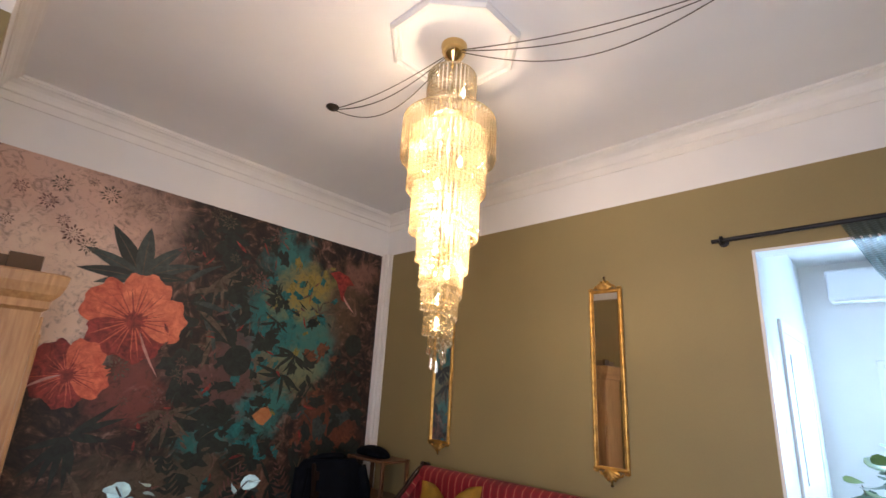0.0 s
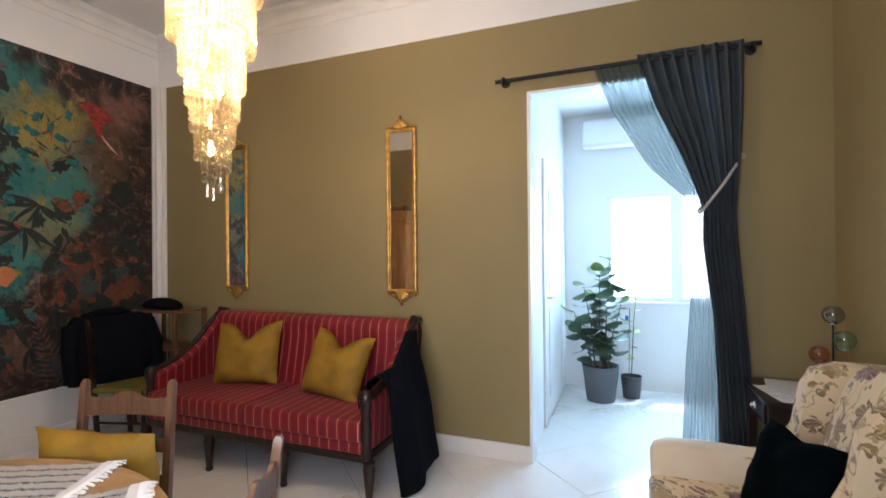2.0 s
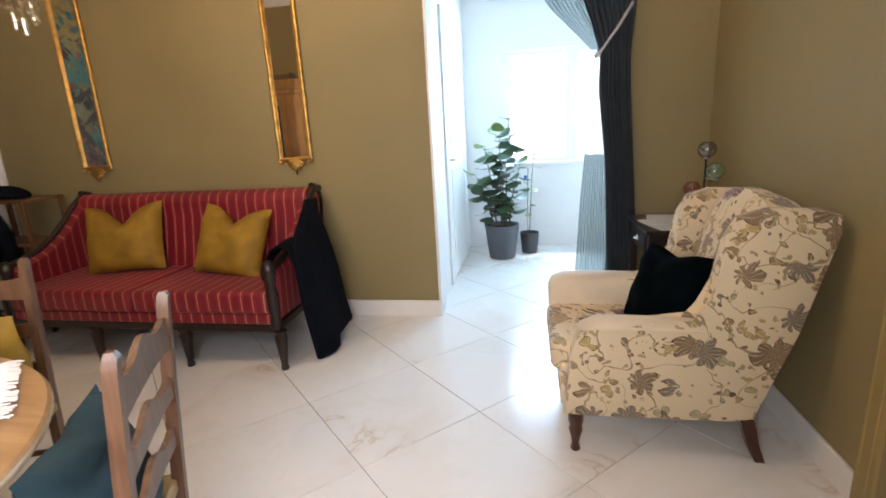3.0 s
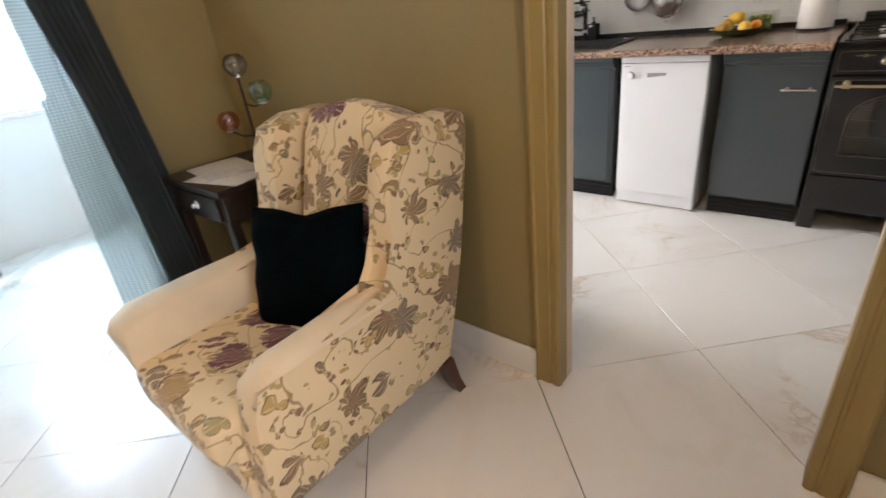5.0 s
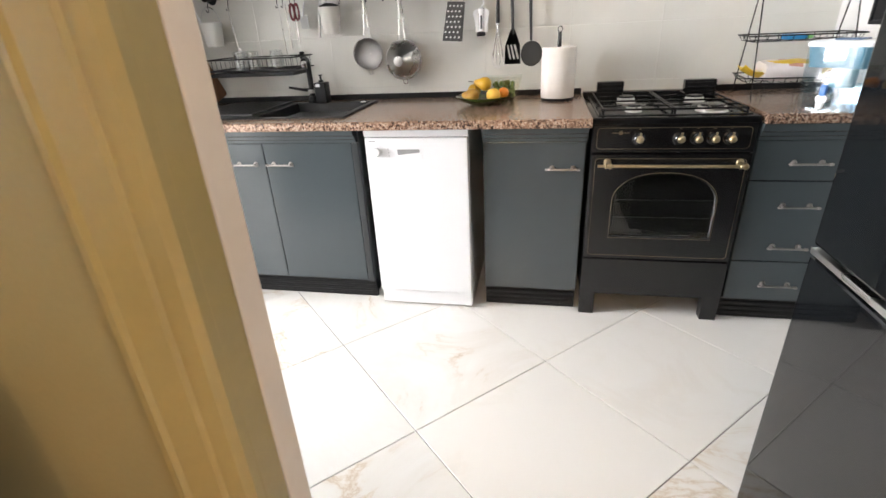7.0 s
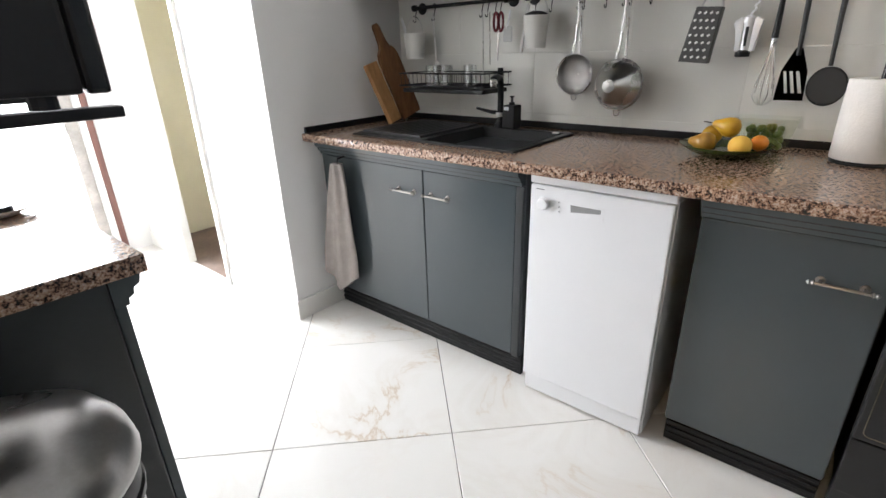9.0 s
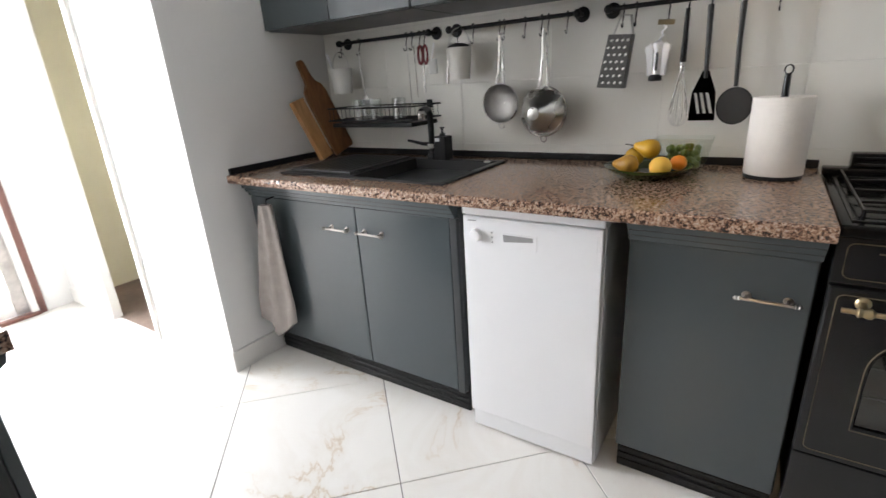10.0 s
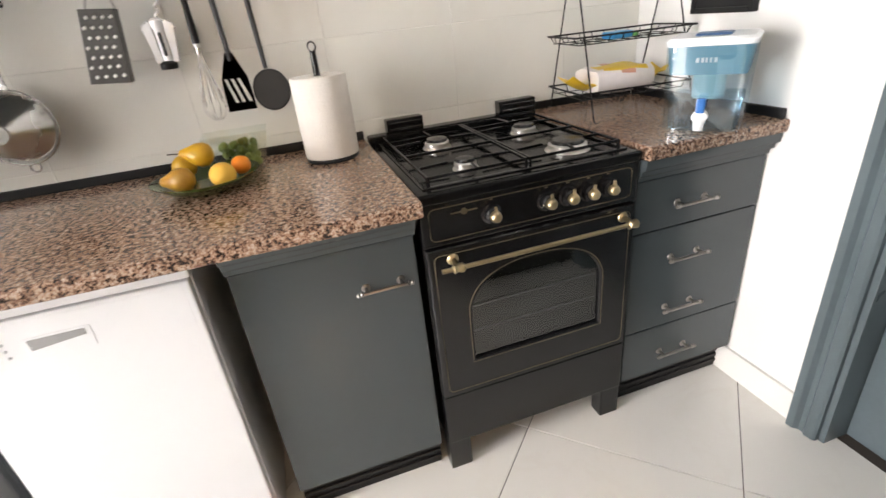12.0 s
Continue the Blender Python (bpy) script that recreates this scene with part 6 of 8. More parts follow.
for k in range(6):
    stroke(leaf_pts(1.28 + 0.05 * k, 2.25 - 0.06 * k, 55 - 26 * k, 0.34, 0.045, -0.10), INK_TAN if k % 2 else INK_LEAF, "painted_leaf")
# hibiscus flowers
INK_CORAL = print_ink("bright_coral_ink", (0.50, 0.09, 0.045), (0.86, 0.27, 0.14), 12)


def petal_pts(y, z, a, r, half, seed):
    """Broad ruffled petal, a frilled fan from the flower's heart."""
    rg2 = random.Random(seed)
    ph = rg2.uniform(0, 6)
    pts = [(y, z)]
    for k in range(25):
        u = k / 24 * 2 - 1
        t = radians(a + half * u)
        rr = r * (0.55 + 0.45 * (1 - abs(u) ** 3) ** 0.6) * (1 + 0.045 * math.sin(11 * u + ph) + rg2.uniform(-0.02, 0.02))
        pts.append((y + rr * math.cos(t), z + rr * math.sin(t)))
    return pts


for fy, fz, sc, inks, a0 in ((1.00, 1.93, 1.0, (INK_CORAL, INK_RED, INK_DEEP), 78), (0.69, 1.53, 0.70, (INK_RED, INK_DEEP, INK_DEEP), 60)):
    for k in (3, 4, 1, 2, 0):
        a = a0 + 72 * k
        lower = math.sin(radians(a)) < -0.3
        stroke(petal_pts(fy, fz, a, (0.35 if not lower else 0.30) * sc, 44, k + 3), inks[2] if lower else inks[k % 2], "painted_petal")
        for q in range(11):
            stroke(leaf_pts(fy, fz, a - 32 + 6.4 * q, (0.19 + 0.11 * rg3.random()) * sc, rg3.uniform(0.004, 0.010) * sc, rg3.uniform(-0.02, 0.02), 5), INK_DEEP if q % 2 else INK_RED, "painted_petal_vein")
    for q in range(14):
        stroke(leaf_pts(fy, fz, 26 * q, rg3.uniform(0.05, 0.10) * sc, 0.03 * sc, 0, 5), INK_DEEP, "painted_petal_heart")
for y, z, a, ln in ((1.05, 1.86, -68, 0.36), (0.66, 1.53, 196, 0.22)):
    stroke(leaf_pts(y, z, a, ln, 0.018, 0.05), INK_PALE, "painted_stamen")
# palm sprays on the teal field
rng = random.Random(11)
for y, z, r, n_l, ink in ((2.22, 1.62, 0.24, 9, INK_DARK), (2.32, 1.80, 0.22, 8, INK_DARK), (2.10, 2.08, 0.16, 6, INK_DARK), (2.08, 2.30, 0.14, 5, INK_DARK), (2.52, 2.20, 0.14, 5, INK_TAN), (0.78, 1.15, 0.30, 11, INK_DARK), (1.75, 1.95, 0.2, 7, INK_DARK),
                          (1.35, 1.30, 0.24, 8, INK_TAN), (1.55, 2.35, 0.22, 7, INK_TAN), (2.25, 0.74, 0.22, 7, INK_DARK), (1.95, 0.80, 0.2, 7, INK_DARK), (2.60, 0.62, 0.2, 6, INK_TAN), (0.95, 0.72, 0.28, 9, INK_TAN), (2.75, 1.72, 0.16, 5, INK_DARK)):
    base = rng.uniform(0, 360)
    for k in range(n_l):
        stroke(leaf_pts(y, z, base + rng.uniform(160, 290) * k / n_l, r * rng.uniform(0.7, 1.15), r * 0.14, rng.uniform(-0.06, 0.06)), ink, "painted_frond")
# ferns along the foot
for y, z, a, ink in ((1.20, 0.52, 75, INK_TAN), (1.50, 0.50, 100, INK_TAN), (1.75, 0.48, 60, INK_ROSE), (0.45, 0.55, 95, INK_TAN), (2.45, 0.46, 110, INK_ROSE)):
    for k in range(11):
        u = k / 11
        px, pz = y + 0.5 * u * math.cos(radians(a)), z + 0.5 * u * math.sin(radians(a))
        for s in (-1, 1):
            stroke(leaf_pts(px, pz, a + s * 62, 0.16 * (1 - u * 0.8), 0.016, -s * 0.02, 4), ink, "painted_frond")
# bird-like red shape, diamond, dark discs, lace rings
stroke([(2.58, 2.62), (2.68, 2.66), (2.80, 2.63), (2.88, 2.55), (2.80, 2.53), (2.77, 2.44), (2.80, 2.36), (2.74, 2.38), (2.70, 2.48), (2.66, 2.56)], INK_DEEP, "painted_plume")
stroke(leaf_pts(2.76, 2.42, -55, 0.22, 0.02, 0.04), INK_PALE, "painted_plume")
stroke([(2.00, 1.28), (2.07, 1.34), (2.13, 1.355), (2.18, 1.28), (2.11, 1.20), (2.06, 1.22)], INK_ORANGE, "painted_diamond")
for y, z, r in ((1.80, 1.71, 0.12), (2.95, 1.95, 0.10), (1.70, 2.25, 0.08)):
    stroke([(y + r * math.cos(a), z + r * 1.05 * math.sin(a)) for a in [2 * math.pi * k / 22 for k in range(22)]], INK_DARK, "painted_disc")
for k in range(26):
    y, z = rng.choice(((rng.uniform(0.0, 0.9), rng.uniform(2.35, 2.9)), (rng.uniform(1.2, 2.0), rng.uniform(2.3, 2.9)), (rng.uniform(0.9, 1.6), rng.uniform(1.0, 1.7))))
    r = rng.uniform(0.03, 0.075)
    for q in range(3):
        rr, w = r * (1 - 0.3 * q), r * 0.10
        for s in range(8):
            a = 2 * math.pi * (s + 0.5 * (q % 2)) / 8
            stroke(leaf_pts(y + rr * math.cos(a) * 0.6, z + rr * math.sin(a) * 0.6, math.degrees(a), rr * 0.55, rr * 0.22, 0, 4), INK_ROSE if k % 2 else INK_TAN, "painted_lace")
for k in range(170):
    y, z = rng.uniform(1.15, 2.6), rng.uniform(0.45, 2.75)
    stroke(leaf_pts(y, z, rng.uniform(0, 360), rng.uniform(0.04, 0.14), rng.uniform(0.006, 0.028), rng.uniform(-0.05, 0.05), 6), rng.choice((INK_DARK, INK_DARK, INK_TAN, INK_ROSE, INK_DEEP, INK_LEAF)), "painted_frond")
structure("dado_rail", box(LX0, LX0 + 0.018, JY + 0.002, LY1 - 0.078, 0.385, 0.405, 0.004), TRIM, "slim white rail under the mural", "trim")

# ---- ceiling rose: stepped octagonal frame ----
CHX, CHY = -1.543, 1.626
bm = bmesh.new()


def octagon(r, z):
    return [(CHX + r * math.cos(radians(22.5 + 45 * k)), CHY + r * math.sin(radians(22.5 + 45 * k)), z) for k in range(8)]


loft([octagon(0.375, CEIL), octagon(0.375, CEIL - 0.018), octagon(0.362, CEIL - 0.036), octagon(0.350, CEIL - 0.036), octagon(0.342, CEIL - 0.018), octagon(0.325, CEIL - 0.018), octagon(0.318, CEIL - 0.004), octagon(0.318, CEIL)], bm=bm, cap=False)
structure("ceiling_rose", bm, TRIM, "white octagonal plaster moulding on the ceiling", "trim")

# ---- chandelier ----


def crystal():
    m, n, l, b = nodes_of("cut_crystal")
    n.remove(b)
    tl, gl, tr = n.new("ShaderNodeBsdfTranslucent"), n.new("ShaderNodeBsdfGlossy"), n.new("ShaderNodeBsdfTransparent")
    tl.inputs["Color"].default_value, gl.inputs["Roughness"].default_value = (0.80, 0.69, 0.48, 1), 0.10
    tr.inputs["Color"].default_value, gl.inputs["Color"].default_value = (0.97, 0.95, 0.90, 1), (0.60, 0.54, 0.42, 1)
    a, c = n.new("ShaderNodeMixShader"), n.new("ShaderNodeMixShader")
    a.inputs[0].default_value, c.inputs[0].default_value = 0.72, 0.46
    l.new(tl.outputs[0], a.inputs[1])
    l.new(gl.outputs[0], a.inputs[2])
    l.new(a.outputs[0], c.inputs[1])
    l.new(tr.outputs[0], c.inputs[2])
    l.new(c.outputs[0], n["Material Output"].inputs["Surface"])
    return m


CRYSTAL = crystal()
BULB, bn_, bl_, bb_ = nodes_of("lit_bulb")
bb_.inputs["Emission Color"].default_value, bb_.inputs["Emission Strength"].default_value = (1.0, 0.80, 0.48, 1), 14.0
bb_.inputs["Base Color"].default_value = (0.9, 0.8, 0.6, 1)
ch = thing("chandelier", "lit brass chandelier with spiralling tiers of crystal strands", "chandelier", (CHX, CHY, CEIL))
part("canopy", lathe([(0.072, 0), (0.074, -0.01), (0.066, -0.05), (0.045, -0.088), (0.020, -0.105), (0.012, -0.13), (0.016, -0.14), (0.006, -0.155)], 28, Matrix.Translation((CHX, CHY, CEIL))), surface("polished_gold_brass", (0.72, 0.50, 0.20), 0.2, 1.0, vary=0.06, bump=0.0), ch, "polished brass canopy", 50)
bm = bmesh.new()
for k in range(5):
    z = CEIL - 0.155 - 0.022 * k
    tube([(CHX + (0.008 * math.cos(a) if k % 2 else 0), CHY + (0 if k % 2 else 0.008 * math.cos(a)), z + 0.015 * math.sin(a)) for a in [2 * math.pi * q / 10 for q in range(10)]], 0.002, 5, bm=bm, closed=True)
part("chain", bm, BRASS, ch)
part("stem", tube([(CHX, CHY, CEIL - 0.25), (CHX, CHY, 1.95)], 0.006, 8), BRASS, ch)
bead = [(0.0015, 0.0112), (0.0088, 0.0066), (0.0088, -0.0066), (0.0015, -0.0112)]


def strand(x, y, z, count, drop=True):
    """A string of faceted beads ending in a prism drop."""
    own = bmesh.new()
    for k in range(count):
        lathe(bead, 6, Matrix.Translation((x, y, z - 0.0225 * k)), bm=own, cap=False)
    if drop:
        lathe([(0.001, 0.008), (0.0085, 0.0), (0.0095, -0.024), (0.001, -0.034)], 5, Matrix.Translation((x, y, z - 0.0225 * count)), bm=own, cap=False)
    return part("crystal_strand", own, CRYSTAL, ch)


def bar(x, y, z, length, a):
    """A long cut prism hung by a bead."""
    own = lathe([(0.001, 0.010), (0.0075, 0.004), (0.0075, -0.004), (0.001, -0.010)], 6, Matrix.Translation((x, y, z)), cap=False)
    lathe([(0.003, -0.012), (0.0098, -0.022), (0.0098, -length + 0.02), (0.002, -length)], 4, Matrix.Translation((x, y, z)) @ pose(0, 0, 0, 0, 0, a), bm=own, cap=False)
    return part("crystal_bar", own, CRYSTAL, ch, "long cut crystal bar")


def wire_ring(r, z, rise=0.0):
    part("ring", tube([(CHX + r * math.cos(a), CHY + r * math.sin(a), z - rise * k / 36) for k, a in enumerate([2 * math.pi * k / 36 for k in range(37)])], 0.003, 5), BRASS, ch)


for k in range(34):
    a = 2 * math.pi * k / 34
    strand(CHX + 0.128 * math.cos(a), CHY + 0.128 * math.sin(a), 3.205, 9)
wire_ring(0.128, 3.22)
for k in range(60):
    a = 2 * math.pi * k / 60
    bar(CHX + 0.242 * math.cos(a), CHY + 0.242 * math.sin(a), 2.925, 0.225, 360 * k / 60 + 45)
wire_ring(0.242, 2.938)
# added disc, not a known part: stops lower bulbs burning out the ceiling
part("light_shield_plate", lathe([(0.118, 2.944), (0.120, 2.948), (0.118, 2.952), (0.02, 2.956), (0.008, 2.97)], 28, Matrix.Translation((CHX, CHY, 0))), BRASS, ch, "added brass plate shielding the ceiling from the bulbs", 40)
for k in range(12):
    a = 2 * math.pi * k / 12
    part("spoke", tube([(CHX, CHY, 2.945), (CHX + 0.242 * math.cos(a), CHY + 0.242 * math.sin(a), 2.938)], 0.0025, 5), BRASS, ch)
# tiers below: radius, top, beads, how far the ring winds down in one turn
for r, z, beads, wind in ((0.196, 2.86, 13, 0.02), (0.166, 2.62, 12, 0.05), (0.124, 2.42, 9, 0.09), (0.100, 2.25, 7, 0.09), (0.084, 2.12, 6, 0.09), (0.066, 2.00, 6, 0.08), (0.040, 1.89, 5, 0.07)):
    n_s = int(2 * math.pi * r / 0.0232)
    for k in range(n_s):
        a = 2.2 + 2 * math.pi * k / n_s
        strand(CHX + r * math.cos(a), CHY + r * math.sin(a), z - wind * k / n_s, beads)
    wire_ring(r, z + 0.013, wind)
for k in range(26):
    a = 2 * math.pi * k / 26
    strand(CHX + 0.105 * math.cos(a), CHY + 0.105 * math.sin(a), 2.925, 4, False)
for dx, dz in ((-0.02, 1.69), (0.025, 1.72), (0.0, 1.675)):
    part("prism_drop", box(CHX + dx - 0.008, CHX + dx + 0.008, CHY + dx * 0.6 - 0.008, CHY + dx * 0.6 + 0.008, dz - 0.03, dz + 0.025, 0.003, 1), CRYSTAL, ch, "square crystal drop")
    part("drop_wire", tube([(CHX + dx, CHY + dx * 0.6, dz + 0.024), (CHX + dx, CHY + dx * 0.6, 1.90)], 0.0009, 4), BRASS, ch)
for k in range(11):
    a, z = 2.4 * k, 3.08 - 0.122 * k
    r = max(0.022, 0.085 - 0.007 * k)
    part("bulb", lathe([(0.004, -0.028), (0.012, -0.02), (0.015, 0.0), (0.010, 0.018), (0.003, 0.036)], 12, Matrix.Translation((CHX + r * math.cos(a), CHY + r * math.sin(a), z))), BULB, ch, "small lit candle bulb", 60)

# ceiling hooks and slack cables
CABLE = surface("twisted_brown_cable", (0.10, 0.085, 0.07), 0.7)
for hx, hy in ((-2.61, 1.546), (-0.25, 2.12)):
    hk = thing("ceiling_hook", "small dark ceiling hook plate holding slack cables", "ceiling hook", (hx, hy, CEIL))
    part("plate", lathe([(0.045, 0), (0.045, -0.006), (0.03, -0.02), (0.008, -0.03)], 18, Matrix.Translation((hx, hy, CEIL))), surface("dark_bronze", (0.06, 0.045, 0.03), 0.4, 0.7), hk, smooth=40)
    for k, sag in enumerate((0.07, 0.11, 0.20)):
        cbl = thing("slack_cable", "thin twisted brown cable slung under the ceiling", "cable", (hx, hy, CEIL - 0.02))
        pts = []
        for q in range(21):
            u = q / 20
            pts.append((hx + (CHX - hx) * u, hy + (CHY - hy) * u + 0.02 * (k - 1) * math.sin(math.pi * u), CEIL - 0.022 - 0.01 * u - sag * math.sin(math.pi * u)))
        part("wire", tube(pts, 0.003, 6), CABLE, cbl)

# ---- mirrors ----


def wall_mirror(xc):
    w, z0, z1 = 0.125, 1.135, 2.325
    mr = thing("wall_mirror", "tall narrow mirror in a gilded carved frame", "mirror", (xc, LY1, 1.04), group="mirrors over the sofa")
    part("glass", box(xc - w + 0.02, xc + w - 0.02, LY1 - 0.014, LY1 - 0.004, z0 + 0.01, z1 - 0.01), MIRROR, mr, "silvered mirror glass")
    for s in (-1, 1):
        bm = tube([(xc + s * (w - 0.014), LY1 - 0.016, z0), (xc + s * (w - 0.014), LY1 - 0.016, z1)], 0.013, 10)
        tube([(xc + s * (w - 0.030), LY1 - 0.014, z0), (xc + s * (w - 0.030), LY1 - 0.014, z1)], 0.005, 6, bm=bm)
        part("stile", bm, GILT, mr, "gilded rounded stile", 60)
    for z in (z0, z1):
        part("rail", tube([(xc - w + 0.004, LY1 - 0.016, z), (xc + w - 0.004, LY1 - 0.016, z)], 0.013, 10), GILT, mr, smooth=60)
    for s, zb in ((1, z1), (-1, z0)):
        bm = bmesh.new()
        for k in range(-3, 4):
            a = radians(90 + 24 * k)
            ln = (0.092 if k == 0 else 0.070) * (1 - 0.06 * abs(k))
            tube([(xc, LY1 - 0.02, zb + s * 0.012), (xc + ln * 0.55 * math.cos(a), LY1 - 0.030, zb + s * (0.012 + ln * 0.55 * math.sin(a))), (xc + ln * math.cos(a), LY1 - 0.022, zb + s * (0.012 + ln * math.sin(a)))], 0.011, 7, bm=bm, taper=lambda u: 0.5 + 1.0 * math.sin(math.pi * (0.2 + 0.7 * u)))
        for sd in (-1, 1):
            tube([(xc + sd * (0.045 + 0.032 * math.cos(q)), LY1 - 0.022, zb + s * (0.022 + 0.020 * math.sin(q))) for q in [0.55 * j for j in range(10)]], 0.008, 6, bm=bm)
            tube([(xc + sd * (w - 0.018 + 0.016 * math.cos(q)), LY1 - 0.020, zb + s * (0.010 + 0.014 * math.sin(q))) for q in [0.6 * j for j in range(10)]], 0.007, 6, bm=bm)
        lathe([(0.016, 0), (0.014, 0.008), (0.004, 0.013)], 10, Matrix.Translation((xc, LY1 - 0.024, zb + s * 0.04)) @ pose(0, 0, 0, 90, 0, 0), bm=bm)
        part("crest" if s > 0 else "drop_ornament", bm, GILT, mr, "carved gilded scroll ornament", 60)


wall_mirror(-1.495)
wall_mirror(-3.075)

# ---- sofa ----


def striped(name, axis):
    m, n, l, b = nodes_of(name)
    tc = n.new("ShaderNodeTexCoord").outputs["Object"]
    sep = n.new("ShaderNodeSeparateXYZ")
    l.new(tc, sep.inputs[0])
    md = n.new("ShaderNodeMath")
    md.operation = "PINGPONG"
    md.inputs[1].default_value = 0.034
    l.new(sep.outputs[axis], md.inputs[0])
    r = ramp(n, [(0.0, (0.46, 0.28, 0.16)), (0.0018, (0.36, 0.15, 0.09)), (0.0034, (0.24, 0.005, 0.015)), (0.020, (0.20, 0.004, 0.012)), (0.026, (0.12, 0.003, 0.009)), (0.034, (0.21, 0.005, 0.014))])
    l.new(md.outputs[0], r.inputs[0])
    w = noise_tex(n, l, tc, 240, 2)
    big = noise_tex(n, l, tc, 5, 4)
    mx = n.new("ShaderNodeMix")
    mx.data_type, mx.blend_type = "RGBA", "OVERLAY"
    mx.inputs["Factor"].default_value = 0.2
    l.new(r.outputs[0], mx.inputs["A"])
    l.new(big.outputs["Fac"], mx.inputs["B"])
    l.new(mx.outputs["Result"], b.inputs["Base Color"])
    b.inputs["Roughness"].default_value, b.inputs["Sheen Weight"].default_value = 0.5, 0.05
    bp = n.new("ShaderNodeBump")
    bp.inputs["Strength"].default_value, bp.inputs["Distance"].default_value = 0.15, 0.002
    l.new(w.outputs["Fac"], bp.inputs["Height"])
    l.new(bp.outputs[0], b.inputs["Normal"])
    return m


RED_X, RED_Y = striped("red_striped_satin", 0), striped("red_striped_satin_arm", 1)
SX_L, SX_R, SY_F, SY_B = -3.10, -1.30, 2.455, 3.22
sofa = thing("sofa", "red satin sofa with gold stripes and dark carved frame", "sofa", (-2.2, 2.85, 0))
for x0, x1 in ((-3.06, -2.205), (-2.20, -1.345)):
    bm = box(x0, x1, 2.445, 3.02, 0.335, 0.468, 0.035, 4)
    for v in bm.verts:
        if v.co.z > 0.45:
            v.co.z += 0.012 * math.sin(math.pi * (v.co.x - x0) / (x1 - x0)) * math.sin(math.pi * (v.co.y - 2.445) / 0.575)
    part("seat_cushion", bm, RED_X, sofa, smooth=50)
secs = []
for k in range(7):
    x = -3.06 + 1.715 * k / 6
    secs.append([(x, 2.975, 0.42), (x, 3.02, 0.62), (x, 3.055, 0.80), (x, 3.055, 0.88), (x, 3.07, 0.93), (x, 3.115, 0.958), (x, 3.165, 0.955), (x, 3.205, 0.925), (x, 3.215, 0.86), (x, 3.20, 0.60), (x, 3.19, 0.30), (x, 3.0, 0.30)])
part("backrest", loft(secs), RED_X, sofa, smooth=60)
part("seat_rail", box(-3.06, -1.345, 2.462, 2.51, 0.272, 0.335, 0.012, 3), RED_X, sofa, "striped front band", 50)
part("frame_rail", box(-3.08, -1.32, 2.468, 3.19, 0.225, 0.272, 0.006), DARK_WOOD, sofa)
for xa, s in ((SX_R, 1), (SX_L, -1)):
    prof_arm = [(2.50, 0.585), (2.60, 0.605), (2.72, 0.640), (2.84, 0.705), (2.95, 0.795), (3.04, 0.885), (3.13, 0.945)]
    secs = []
    for y, z in prof_arm:
        xi, xo = xa - s * 0.075, xa + s * 0.0
        secs.append([(xi, y, 0.30), (xo, y, 0.30), (xo + s * 0.01, y, z - 0.05), (xo, y, z - 0.012), (xa - s * 0.04, y, z), (xi - s * 0.006, y, z - 0.02), (xi, y, z - 0.07)])
    part("arm", loft(secs), RED_Y, sofa, "striped upholstered arm", 60)
    part("arm_rail", tube([(xa - s * 0.012, y, z + 0.006) for y, z in prof_arm] + [(xa - s * 0.012, 3.20, 0.945)], 0.022, 10), DARK_WOOD, sofa, "dark carved arm rail", 60)
    at = Matrix.Translation((xa - s * 0.03, 2.49, 0))
    part("front_post", lathe([(0.030, 0.24), (0.034, 0.28), (0.026, 0.31), (0.034, 0.36), (0.036, 0.45), (0.026, 0.50), (0.032, 0.53), (0.040, 0.575), (0.036, 0.615), (0.016, 0.635)], 16, at), DARK_WOOD, sofa, "turned dark wooden post", 50)
    part("back_post", tube([(xa - s * 0.02, 3.19, 0.3), (xa - s * 0.02, 3.205, 0.88), (xa - s * 0.02, 3.17, 0.955), (xa - s * 0.02, 3.11, 0.965)], 0.024, 10), DARK_WOOD, sofa, smooth=60)
for x in (-3.10, -2.51, -1.905, -1.305):
    part("leg", lathe([(0.020, 0), (0.024, 0.012), (0.018, 0.03), (0.032, 0.16), (0.036, 0.20), (0.030, 0.215), (0.038, 0.235)], 12, Matrix.Translation((x, 2.475, 0))), DARK_WOOD, sofa, smooth=50)
for x in (-3.06, -1.34):
    part("leg", box(x - 0.022, x + 0.022, 3.13, 3.175, 0.0, 0.24, 0.004), DARK_WOOD, sofa)


def pillow(name, label, mat, m, w, h, t, dent=0.0, seed=1):
    """Soft square cushion with pinched corners."""
    n = 14
    own, vs = bmesh.new(), {}
    rg2 = random.Random(seed)
    ph = [rg2.uniform(0, 6) for _ in range(4)]
    for side in (1, -1):
        for i in range(n + 1):
            for j in range(n + 1):
                u, v = 2 * i / n - 1, 2 * j / n - 1
                edge = abs(u) == 1 or abs(v) == 1
                if edge and side == -1:
                    vs[(side, i, j)] = vs[(1, i, j)]
                    continue
                pin = 1 - 0.07 * (1 - abs(u * v)) * (u * u + v * v) / 1.2
                th = 0 if edge else t / 2 * ((1 - u ** 4) * (1 - v ** 4)) ** 0.55
                th += 0 if edge else 0.006 * (math.sin(7 * u + ph[0] + 4 * v) + math.sin(9 * v + ph[1] - 5 * u)) * (1 - abs(u * v))
                z = v * h / 2 * pin
                if dent and v > 0:
                    z -= dent * v * math.exp(-(u / 0.38) ** 2)
                vs[(side, i, j)] = own.verts.new((u * w / 2 * pin, side * th, z))
